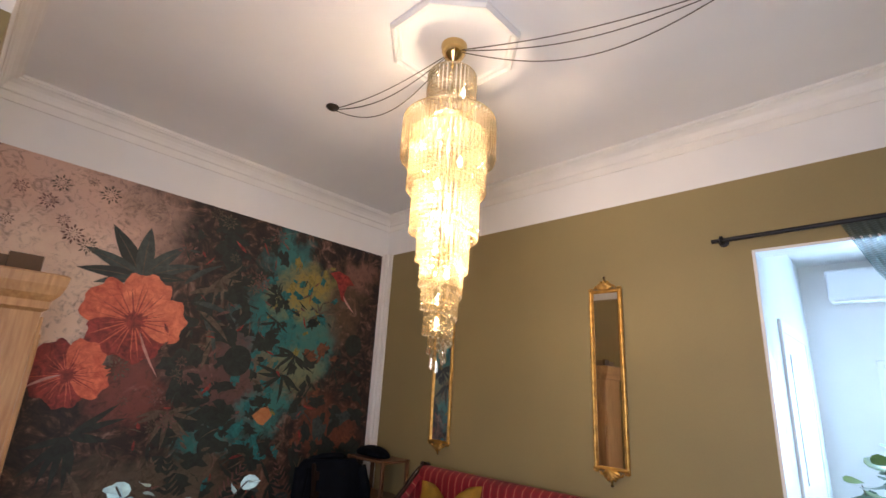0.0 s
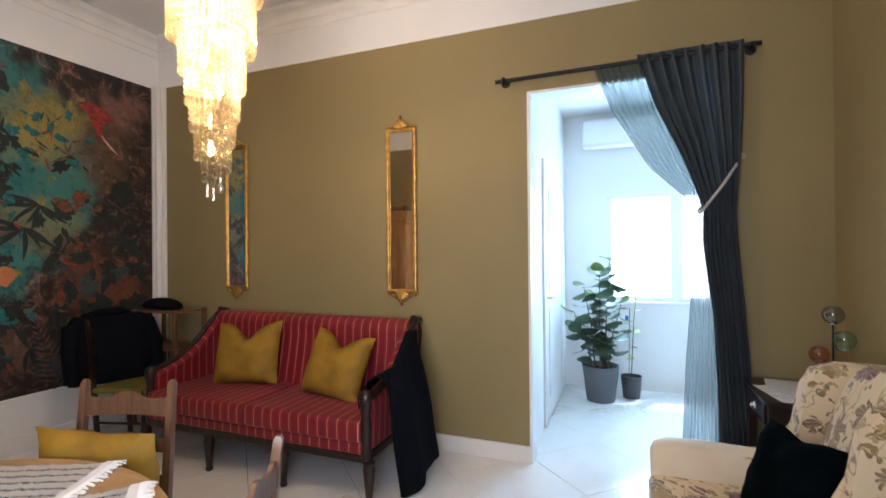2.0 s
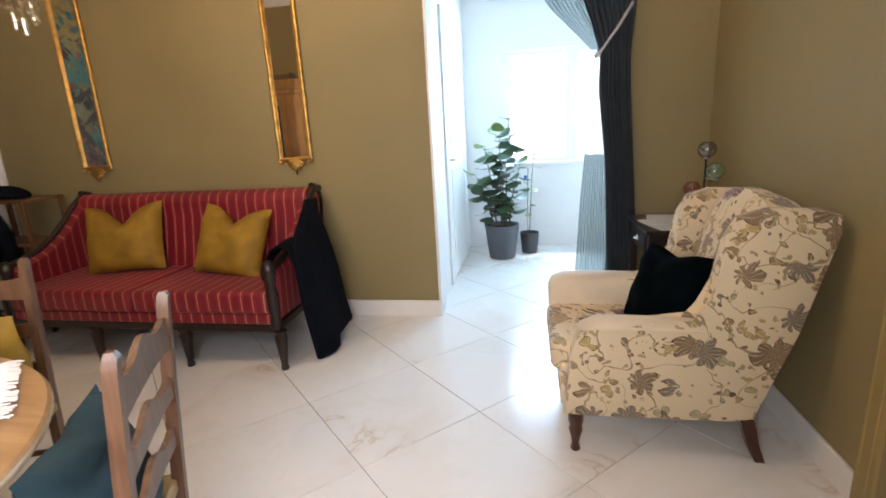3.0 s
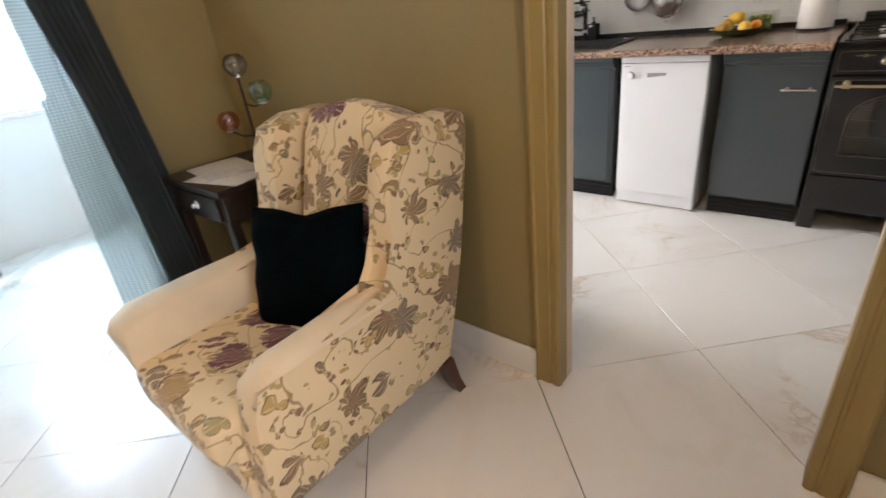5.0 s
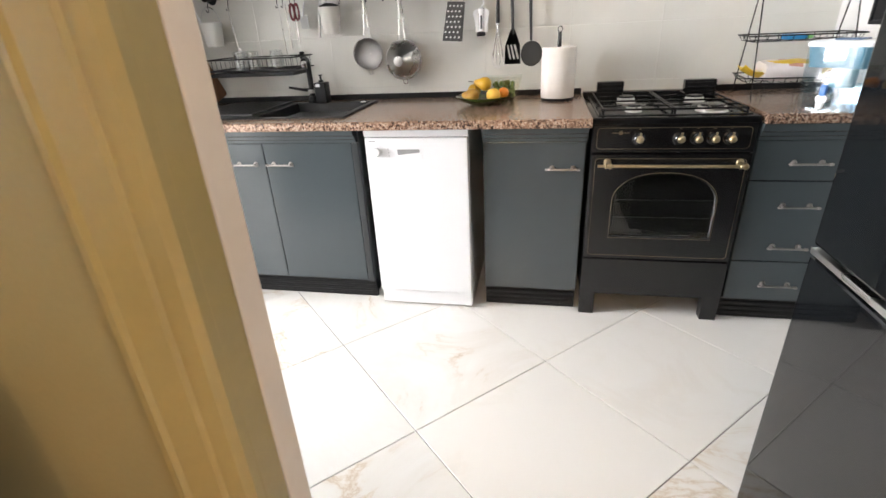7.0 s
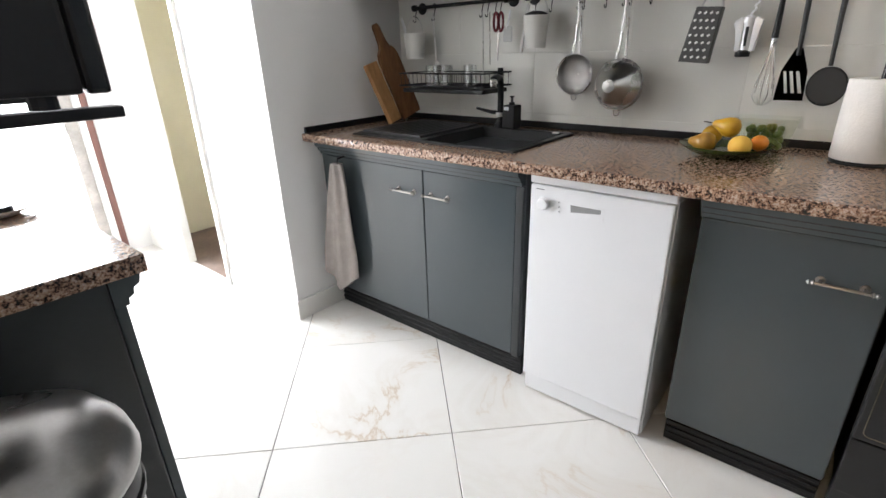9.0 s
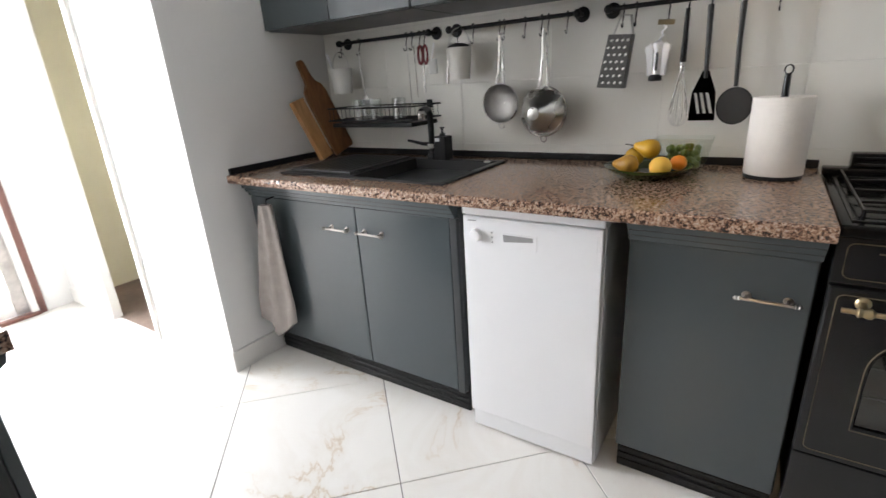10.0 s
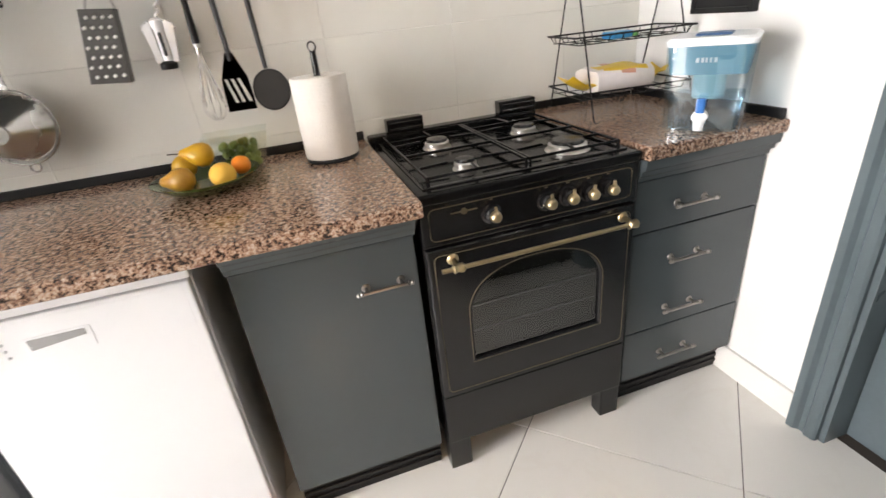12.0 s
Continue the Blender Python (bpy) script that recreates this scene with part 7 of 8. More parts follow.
    for side in (1, -1):
        for i in range(n):
            for j in range(n):
                q = [vs[(side, i, j)], vs[(side, i + 1, j)], vs[(side, i + 1, j + 1)], vs[(side, i, j + 1)]]
                own.faces.new(q if side == 1 else q[::-1])
    p = thing(name, label, "cushion", (0, 0, 0))
    part("cover", own, mat, p, smooth=70)
    p.matrix_basis = m
    return p


MUSTARD = surface("mustard_velvet", (0.27, 0.142, 0.004), 0.75, vary=0.22, scale=9, grain=260, bump=0.3)
pillow("throw_cushion", "mustard velvet cushion dented at the top on a red sofa", MUSTARD, Matrix.Translation((-2.585, 2.90, 0.685)) @ pose(0, 0, 0, -18, -3, 12), 0.52, 0.46, 0.17, 0.13, 1)
pillow("throw_cushion", "mustard velvet cushion dented at the top on a red sofa", MUSTARD, Matrix.Translation((-1.775, 2.86, 0.665)) @ pose(0, 0, 0, -22, 5, -8), 0.50, 0.45, 0.17, 0.11, 2)

# dark coat thrown over the sofa's arm
NAVY = surface("navy_wool", (0.004, 0.005, 0.008), 0.9, vary=0.3, scale=14, grain=220, bump=0.5, spec=0.08)


def drape(name, label, category, sections, mat, base):
    d = thing(name, label, category, base)
    part("cloth", loft(sections), mat, d, smooth=70)
    return d


secs = []
for k, (z, y0, y1, xo, th) in enumerate(((0.03, 2.58, 3.05, -1.16, 0.05), (0.10, 2.56, 3.06, -1.165, 0.06), (0.25, 2.55, 3.04, -1.185, 0.06), (0.42, 2.54, 3.03, -1.20, 0.06), (0.56, 2.54, 3.02, -1.215, 0.05), (0.66, 2.56, 3.01, -1.235, 0.045), (0.72, 2.66, 3.01, -1.26, 0.045), (0.80, 2.80, 3.02, -1.285, 0.04), (0.87, 2.93, 3.03, -1.30, 0.035))):
    ring_pts = []
    for q in range(28):
        a = 2 * math.pi * q / 28
        yy = (y0 + y1) / 2 + (y1 - y0) / 2 * math.copysign(abs(math.cos(a)) ** 0.7, math.cos(a))
        f = 0.018 * math.sin(26 * yy + 0.4 * k) * (1 - k / 10)
        zz = z + (0.05 * math.sin(9 * yy) if k == 0 else 0)
        ring_pts.append((xo + 0.03 + th * 0.9 * math.sin(a) + f, yy, max(0.006, zz + 0.03)))
    secs.append(ring_pts)
coat = drape("coat", "dark navy coat thrown over the sofa arm", "coat", secs, NAVY, (-1.2, 2.8, 0.0))
secs = []
for k, (x, z) in enumerate(((-1.20, 0.60), (-1.235, 0.685), (-1.30, 0.70), (-1.37, 0.66), (-1.42, 0.56), (-1.43, 0.49))):
    secs.append([(x + 0.012 * math.sin(a) + (0.02 * math.sin(5 * a) if k > 3 else 0), 2.66 + (0.13 - 0.015 * k) * math.cos(a), z + 0.02 * math.sin(a)) for a in [2 * math.pi * q / 20 for q in range(20)]])
part("sleeve", loft(secs), NAVY, coat, "sleeve hanging over the seat", 70)

# ---- wing armchair ----


def floral():
    m, n, l, b = nodes_of("cream_floral_fabric")
    tc = n.new("ShaderNodeTexCoord").outputs["Object"]
    wob = noise_tex(n, l, tc, 16, 3, 0.5)
    wv = n.new("ShaderNodeVectorMath")
    wv.operation = "MULTIPLY_ADD"
    wv.inputs[1].default_value = (0.045, 0.045, 0.045)
    l.new(wob.outputs["Color"], wv.inputs[0])
    l.new(tc, wv.inputs[2])

    def voro(scale, feature="F1", rnd=0.85):
        v = n.new("ShaderNodeTexVoronoi")
        v.feature = feature
        v.inputs["Scale"].default_value, v.inputs["Randomness"].default_value = scale, rnd
        l.new(wv.outputs[0], v.inputs["Vector"])
        return v

    def mul(a, c):
        mm = n.new("ShaderNodeMath")
        mm.operation = "MULTIPLY"
        l.new(a, mm.inputs[0])
        l.new(c, mm.inputs[1])
        return mm.outputs[0]

    def blend(a, c, f):
        mx = n.new("ShaderNodeMix")
        mx.data_type = "RGBA"
        l.new(f, mx.inputs["Factor"])
        for sock, val in ((mx.inputs["A"], a), (mx.inputs["B"], c)):
            if isinstance(val, tuple):
                sock.default_value = (*val, 1)
            else:
                l.new(val, sock)
        return mx.outputs["Result"]

    def math_node(op, a, c=None):
        q = n.new("ShaderNodeMath")
        q.operation = op
        for k, val in enumerate((a, c)):
            if val is None:
                continue
            if isinstance(val, (int, float)):
                q.inputs[k].default_value = val
            else:
                l.new(val, q.inputs[k])
        return q.outputs[0]

    def blossom(v, radius, lobes, depth, power=1.0):
        """Lobed shape turned at random round each cell's centre: inside, dark outline, radial lines."""
        d = n.new("ShaderNodeVectorMath")
        d.operation = "SUBTRACT"
        l.new(wv.outputs[0], d.inputs[0])
        l.new(v.outputs["Position"], d.inputs[1])
        sp, rnd = n.new("ShaderNodeSeparateXYZ"), n.new("ShaderNodeSeparateColor")
        l.new(d.outputs[0], sp.inputs[0])
        l.new(v.outputs["Color"], rnd.inputs[0])
        ang = math_node("ARCTAN2", sp.outputs[2], math_node("ADD", sp.outputs[0], sp.outputs[1]))
        ang = math_node("ADD", ang, math_node("MULTIPLY", rnd.outputs[1], 6.283))
        ln = n.new("ShaderNodeVectorMath")
        ln.operation = "LENGTH"
        l.new(d.outputs[0], ln.inputs[0])
        lobe = math_node("POWER", math_node("ABSOLUTE", math_node("COSINE", math_node("MULTIPLY", ang, lobes / 2))), power)
        rim = math_node("MULTIPLY", math_node("ADD", math_node("MULTIPLY", lobe, depth), 1 - depth), radius)
        inside = math_node("GREATER_THAN", rim, ln.outputs["Value"])
        core = math_node("GREATER_THAN", math_node("SUBTRACT", rim, 0.0028), ln.outputs["Value"])
        veins = math_node("GREATER_THAN", math_node("ABSOLUTE", math_node("COSINE", math_node("MULTIPLY", ang, lobes * 1.5))), 0.30)
        return inside, math_node("SUBTRACT", inside, core), veins, rnd

    def picks(stops, sock):
        r = ramp(n, stops)
        r.color_ramp.interpolation = "CONSTANT"
        l.new(sock, r.inputs[0])
        return r.outputs[0]

    cells, small, tiny = voro(7.4), voro(13.5, rnd=1.0), voro(26, rnd=1.0)
    flower, flower_edge, petal_lines, f_rnd = blossom(cells, 0.062, 7, 0.48, 0.7)
    leafm, leaf_edge, leaf_lines, l_rnd = blossom(small, 0.034, 2, 0.80, 1.6)
    bud, bud_edge, bud_lines, b_rnd = blossom(tiny, 0.0145, 2, 0.75, 1.3)
    has_flower = math_node("GREATER_THAN", f_rnd.outputs[2], 0.22)
    has_bud = math_node("GREATER_THAN", b_rnd.outputs[2], 0.45)
    col = (0.71, 0.565, 0.35)
    for sc, wd in ((6.0, 0.0075),):
        line = noise_tex(n, l, tc, sc, 2, 0.4, 0.8)
        away = math_node("ABSOLUTE", math_node("SUBTRACT", line.outputs["Fac"], 0.5))
        col = blend(col, (0.33, 0.23, 0.11), math_node("LESS_THAN", away, wd))
    col = blend(col, picks([(0.0, (0.44, 0.31, 0.13)), (0.5, (0.34, 0.26, 0.13)), (0.8, (0.24, 0.13, 0.08))], b_rnd.outputs[0]), mul(bud, has_bud))
    col = blend(col, picks([(0.0, (0.46, 0.31, 0.11)), (0.35, (0.31, 0.20, 0.08)), (0.6, (0.40, 0.33, 0.17)), (0.85, (0.23, 0.17, 0.10))], l_rnd.outputs[0]), leafm)
    col = blend(col, (0.60, 0.46, 0.24), mul(leafm, math_node("SUBTRACT", 1.0, leaf_lines)))
    col = blend(col, (0.15, 0.085, 0.04), leaf_edge)
    f_on = mul(flower, has_flower)
    col = blend(col, picks([(0.0, (0.25, 0.155, 0.08)), (0.30, (0.20, 0.15, 0.105)), (0.55, (0.40, 0.26, 0.10)), (0.74, (0.13, 0.033, 0.06)), (0.88, (0.22, 0.13, 0.07))], f_rnd.outputs[0]), f_on)
    col = blend(col, (0.50, 0.37, 0.20), mul(f_on, math_node("SUBTRACT", 1.0, petal_lines)))
    col = blend(col, (0.12, 0.065, 0.035), mul(flower_edge, has_flower))
    l.new(col, b.inputs["Base Color"])
    b.inputs["Roughness"].default_value, b.inputs["Sheen Weight"].default_value = 0.75, 0.2
    wv2 = noise_tex(n, l, tc, 320, 2)
    bp = n.new("ShaderNodeBump")
    bp.inputs["Strength"].default_value, bp.inputs["Distance"].default_value = 0.3, 0.002
    l.new(wv2.outputs["Fac"], bp.inputs["Height"])
    l.new(bp.outputs[0], b.inputs["Normal"])
    return m


FLORAL = floral()
CREAM = surface("cream_cotton_cover", (0.69, 0.575, 0.41), 0.85, vary=0.06, scale=7, grain=240, bump=0.35)
arm_ch = thing("wing_armchair", "cream floral wing armchair with dark wooden legs", "armchair", (0.6, 2.22, 0))


def rounded_side(y0, y1, pts, r):
    """Side panel with softened edges."""
    return prism(pts, y1 - y0, "y", y0, r)


side_pts = [(0.215, 0.155), (0.215, 0.30), (0.205, 0.45), (0.225, 0.525), (0.275, 0.553), (0.50, 0.550), (0.655, 0.540), (0.70, 0.60), (0.715, 0.70), (0.735, 0.86), (0.775, 0.935), (0.86, 0.962), (1.02, 0.958), (1.075, 0.938), (1.082, 0.88), (0.985, 0.52), (0.88, 0.175), (0.80, 0.160)]
near_pts = [(0.198, 0.155), (0.212, 0.30), (0.228, 0.45), (0.252, 0.525), (0.295, 0.553)] + side_pts[5:]
for y0, y1, pts in ((1.905, 1.992, near_pts), (2.435, 2.550, side_pts)):
    part("side", rounded_side(y0, y1, pts, 0.028), FLORAL, arm_ch, smooth=45)
secs = []
for k in range(9):
    u = k / 8
    y = 1.99 + 0.395 * u
    top = 0.955 + 0.045 * math.sin(math.pi * u)
    bulge = 0.02 * math.sin(math.pi * u)
    secs.append([(0.70 - bulge, y, 0.40), (0.75 - bulge, y, 0.60), (0.815 - bulge, y, 0.80), (0.85, y, top - 0.05), (0.885, y, top), (0.93, y, top), (1.02, y, top - 0.035), (1.055, y, top - 0.09), (0.98, y, 0.52), (0.885, y, 0.18), (0.76, y, 0.18)])
part("backrest", loft(secs), FLORAL, arm_ch, smooth=50)
part("back_panel", box(0.92, 0.985, 2.375, 2.445, 0.25, 0.93, 0.01), FLORAL, arm_ch)
part("seat_base", box(0.19, 0.80, 1.985, 2.46, 0.155, 0.34, 0.02, 3), FLORAL, arm_ch, smooth=50)
bm = box(0.150, 0.76, 1.995, 2.45, 0.30, 0.435, 0.045, 4)
part("seat_cushion", bm, FLORAL, arm_ch, smooth=50)
for y0, y1, inner_side, fx in ((1.901, 1.998, 1, 0.046), (2.420, 2.578, -1, -0.035)):
    secs = []
    for x, zt in ((0.196 + fx, 0.50), (0.210 + fx, 0.535), (0.265 + fx, 0.562), (0.40, 0.564), (0.55, 0.560), (0.685, 0.552)):
        low_in, low_out = (0.50, 0.528) if inner_side > 0 else (0.40, 0.51)
        yi, yo = (y1, y0) if inner_side > 0 else (y0, y1)
        s = 1 if inner_side > 0 else -1
        secs.append([(x, yo, min(low_out, zt - 0.01)), (x, yo + s * 0.006, zt - 0.018), (x, yo + s * 0.03, zt), (x, yi - s * 0.03, zt), (x, yi - s * 0.006, zt - 0.018), (x, yi, min(low_in, zt - 0.02)), (x, yi - s * 0.008, min(low_in, zt - 0.02)), (x, yo + s * 0.008, min(low_out, zt - 0.01))])
    part("arm_cover", loft(secs), CREAM, arm_ch, "plain cream arm cover", 60)
LEGW = wood("mahogany_leg", (0.035, 0.010, 0.006), (0.10, 0.03, 0.016), 0.28)
for y in (1.925, 2.50):
    part("front_leg", lathe([(0.016, 0), (0.020, 0.008), (0.014, 0.03), (0.019, 0.06), (0.028, 0.095), (0.024, 0.115), (0.030, 0.13), (0.030, 0.165)], 14, Matrix.Translation((0.245, y, 0))), LEGW, arm_ch, "turned mahogany leg", 50)
    part("rear_leg", loft([[(x + sx * w, y + sy * w, z) for sx, sy in ((-1, -1), (1, -1), (1, 1), (-1, 1))] for x, w, z in ((0.915, 0.017, 0.0), (0.885, 0.020, 0.07), (0.855, 0.024, 0.175))]), LEGW, arm_ch, "splayed mahogany leg")
INKY = surface("black_green_velvet", (0.0012, 0.003, 0.0038), 0.85, vary=0.3, scale=10, grain=240, bump=0.25, spec=0.02)
pillow("throw_cushion", "black-green velvet cushion leaning in the armchair", INKY, Matrix.Translation((0.615, 2.178, 0.572)) @ pose(0, 0, 0, -20, -4, -72), 0.40, 0.385, 0.15, 0.02, 5)

# ---- curtain ----
rod = thing("curtain_rod", "dark iron curtain rod with knob ends", "curtain rod", (0.0, 3.255, 2.565))
IRON = surface("dark_iron", (0.018, 0.017, 0.018), 0.45, 0.5)
part("rod", tube([(-0.755, 3.245, 2.562), (0.775, 3.245, 2.575)], 0.0135, 12), IRON, rod, smooth=40)
for x in (-0.70, 0.735):
    bm = tube([(x, 3.245, 2.565), (x, LY1, 2.565)], 0.010, 8)
    lathe([(0.030, 0), (0.028, 0.006), (0.010, 0.010)], 14, Matrix.Translation((x, LY1, 2.565)) @ pose(0, 0, 0, 90, 0, 0), bm=bm)
    lathe([(0.014, -0.012), (0.024, -0.006), (0.024, 0.006), (0.014, 0.012)], 14, Matrix.Translation((x, 3.245, 2.566)) @ pose(0, 0, 0, 0, 90, 0), bm=bm)
    part("bracket", bm, IRON, rod, smooth=40)


def interp(tab, z):
    for (z0, *a), (z1, *b) in zip(tab, tab[1:]):
        if z1 <= z <= z0:
            u = (z0 - z) / (z0 - z1)
            u = u * u * (3 - 2 * u) if len(a) > 3 else u
            return [p + (q - p) * u for p, q in zip(a, b)]
    return tab[-1][1:]


def curtain_sheet(tab, folds, yc, seed, header=0.0):
    own = bmesh.new()
    rg2 = random.Random(seed)
    ph = [rg2.uniform(-0.5, 0.5) for _ in range(folds + 2)]
    rows_v, nu, nv = [], folds * 8, 46
    for j in range(nv + 1):
        z = tab[0][0] + (0.012 - tab[0][0]) * j / nv
        xl, xr, amp = interp(tab, z)
        row = []
        for i in range(nu + 1):
            u = i / nu
            k = u * folds
            jit = ph[int(k)] * (1 - k % 1) + ph[min(int(k) + 1, folds + 1)] * (k % 1)
            y = yc + amp * math.sin(2 * math.pi * k + jit) + 0.006 * math.sin(3 * z + 5 * u)
            zz = z + (header * (0.5 + 0.5 * math.sin(2 * math.pi * k)) if j == 0 else 0)
            row.append(own.verts.new((xl + (xr - xl) * u, y, zz)))
        rows_v.append(row)
    for a, b in zip(rows_v, rows_v[1:]):
        for i in range(nu):
            own.faces.new((a[i], a[i + 1], b[i + 1], b[i]))
    geom = bmesh.ops.solidify(own, geom=own.faces[:], thickness=0.0025)
    return own


CURT = surface("slate_blue_curtain", (0.10, 0.125, 0.14), 0.85, vary=0.12, scale=8, grain=300, bump=0.3)
SHEER, sn_, sl_, sb_ = nodes_of("pale_sheer_fabric")
sn_.remove(sb_)
t_, d_, r_, m1_, m2_ = (sn_.new(k) for k in ("ShaderNodeBsdfTransparent", "ShaderNodeBsdfDiffuse", "ShaderNodeBsdfTranslucent", "ShaderNodeMixShader", "ShaderNodeMixShader"))
stc = sn_.new("ShaderNodeTexCoord").outputs["Object"]
swv = sn_.new("ShaderNodeTexWave")
swv.bands_direction = "Z"
swv.inputs["Scale"].default_value, swv.inputs["Distortion"].default_value = 28, 0.6
sl_.new(stc, swv.inputs["Vector"])
smr = sn_.new("ShaderNodeMapRange")
smr.inputs["To Min"].default_value, smr.inputs["To Max"].default_value = 0.55, 0.85
sl_.new(swv.outputs["Fac"], smr.inputs["Value"])
d_.inputs["Color"].default_value = r_.inputs["Color"].default_value = (0.27, 0.35, 0.34, 1)
m1_.inputs[0].default_value = 0.5
sl_.new(d_.outputs[0], m1_.inputs[1])
sl_.new(r_.outputs[0], m1_.inputs[2])
sl_.new(smr.outputs[0], m2_.inputs[0])
sl_.new(t_.outputs[0], m2_.inputs[1])
sl_.new(m1_.outputs[0], m2_.inputs[2])
sl_.new(m2_.outputs[0], sn_["Material Output"].inputs["Surface"])
cur = thing("curtain", "slate blue curtain with pale sheer, tied back", "curtain", (0.55, 3.25, 0))
opaque = [(2.60, 0.13, 0.69, 0.026), (2.30, 0.225, 0.685, 0.026), (2.05, 0.335, 0.675, 0.024), (1.82, 0.425, 0.66, 0.020), (1.65, 0.478, 0.645, 0.015), (1.45, 0.475, 0.655, 0.018), (1.0, 0.525, 0.69, 0.022), (0.0, 0.565, 0.755, 0.028)]
sheer = [(2.575, -0.125, 0.40, 0.012), (2.30, -0.02, 0.45, 0.012), (1.93, 0.19, 0.52, 0.012), (1.75, 0.37, 0.55, 0.010), (1.65, 0.462, 0.56, 0.007), (1.45, 0.435, 0.57, 0.009), (0.8, 0.385, 0.60, 0.012), (0.0, 0.345, 0.63, 0.014)]
part("drape", curtain_sheet(opaque, 8, 3.245, 3, 0.018), CURT, cur, "slate blue gathered drape", 70)
part("sheer", curtain_sheet(sheer, 14, 3.285, 5), SHEER, cur, "pale ribbed sheer layer", 70)
ROPE = surface("pale_cotton_rope", (0.45, 0.45, 0.45), 0.9, vary=0.15, scale=60, grain=260, bump=0.6)
tie = thing("curtain_tie", "pale cotton rope tieback round the curtain", "tieback", (0.68, 3.29, 1.95))
part("cord", tube([(0.68, LY1 - 0.01, 1.955), (0.645, 3.235, 1.90), (0.56, 3.195, 1.77), (0.475, 3.195, 1.655), (0.455, 3.25, 1.64), (0.47, 3.29, 1.66), (0.60, 3.30, 1.85), (0.68, LY1 - 0.006, 1.955)], 0.0095, 8), ROPE, tie, smooth=60)
part("wall_hook", lathe([(0.018, 0), (0.016, 0.01), (0.010, 0.03), (0.018, 0.036)], 12, Matrix.Translation((0.685, LY1, 1.955)) @ pose(0, 0, 0, 90, 0, 0)), BRASS, tie)

# ---- corner desk with papers and candle globes ----
desk = thing("side_desk", "dark wooden desk with a drawer in the corner", "desk", (0.88, 2.99, 0))
part("top", box(0.655, 1.095, 2.72, 3.19, 0.695, 0.72, 0.006), DARK_WOOD, desk)
part("apron", box(0.675, 1.085, 2.735, 3.175, 0.575, 0.695, 0.003), DARK_WOOD, desk)
dw_ = part("drawer", box(0.664, 0.675, 2.78, 3.12, 0.59, 0.68, 0.003), DARK_WOOD, desk)
part("drawer_pull", lathe([(0.018, 0), (0.016, 0.004), (0.006, 0.008), (0.010, 0.018), (0.003, 0.022)], 12, Matrix.Translation((0.664, 2.95, 0.635)) @ pose(0, 0, 0, 0, -90, 0)), STEEL, dw_)
for x in (0.69, 1.07):
    for y in (2.75, 3.16):
        part("leg", box(x - 0.02, x + 0.02, y - 0.02, y + 0.02, 0.0, 0.60, 0.004), DARK_WOOD, desk)
PAPERW = surface("printed_paper", (0.62, 0.60, 0.57), 0.8, vary=0.1, scale=30)
for k, (x, y, a) in enumerate(((0.80, 2.88, 12), (0.83, 2.99, -8))):
    pp = thing("paper_sheet", "pale printed paper lying on the dark desk", "paper", (x, y, 0.72))
    ob = part("sheet", box(-0.105, 0.105, -0.148, 0.148, 0.0, 0.0022), PAPERW, pp)
    ob.matrix_parent_inverse = Matrix()
    pp.matrix_basis = Matrix.Translation((x, y, 0.7205 + 0.003 * k)) @ pose(0, 0, 0, 0, 0, a)
GG, GP, GS = see_through("green_glass", (0.66, 0.84, 0.70), 0.16, 0.03), see_through("pink_glass", (0.92, 0.62, 0.56), 0.16, 0.03), see_through("smoke_glass", (0.62, 0.63, 0.62), 0.18, 0.03)
gs = thing("globe_stand", "slim dark metal stand holding three coloured glass globes", "candle stand", (1.0, 2.98, 0.72))
part("base", lathe([(0.06, 0), (0.058, 0.006), (0.01, 0.012)], 20, Matrix.Translation((1.0, 2.98, 0.7205))), IRON, gs)
part("stem", tube([(1.0, 2.98, 0.73), (1.0, 2.98, 1.06)], 0.005, 6), IRON, gs)
for y, z, gm, lab in ((2.975, 1.10, GS, "smoked glass globe"), (2.845, 1.0, GG, "green glass globe"), (3.17, 0.868, GP, "pink glass globe")):
    part("arm", tube([(1.0, 2.98, z - 0.05), (1.0, (2.98 + y) / 2, z - 0.06), (1.0, y, z - 0.045)], 0.004, 6), IRON, gs)
    part("globe", lathe([(0.046 * math.sin(0.25 + (math.pi - 0.75) * k / 12), -0.046 * math.cos(0.25 + (math.pi - 0.75) * k / 12)) for k in range(13)], 22, Matrix.Translation((1.0, y, z)), cap=False), gm, gs, lab, 70)
    part("candle_cup", lathe([(0.018, -0.046), (0.018, -0.03), (0.004, -0.028)], 14, Matrix.Translation((1.0, y, z))), STEEL, gs)

# ---- dining table ----
TX, TY, TA, TB = -1.45, 0.49, 0.70, 0.655
dt = thing("dining_table", "oval honey pine dining table with pale edge", "table", (TX, TY, 0))


def oval(g, z):
    return [(TX + (TA + g) * math.cos(2 * math.pi * k / 64), TY + (TB + g) * math.sin(2 * math.pi * k / 64), z) for k in range(64)]


TABLE_TOP = wood("honey_table_top", (0.34, 0.185, 0.07), (0.50, 0.30, 0.13), 0.28, axis=0, scale=10)
part("tabletop", loft([oval(-0.012, 0.727), oval(0, 0.733), oval(0, 0.748), oval(-0.006, 0.755)]), TABLE_TOP, dt, smooth=40)
part("edge_band", loft([oval(0.001, 0.734), oval(0.003, 0.740), oval(0.003, 0.744), oval(0.001, 0.748)], cap=False), wood("pale_edge_wood", (0.50, 0.34, 0.18), (0.66, 0.50, 0.30), 0.35), dt, "pale wooden edge band", 60)
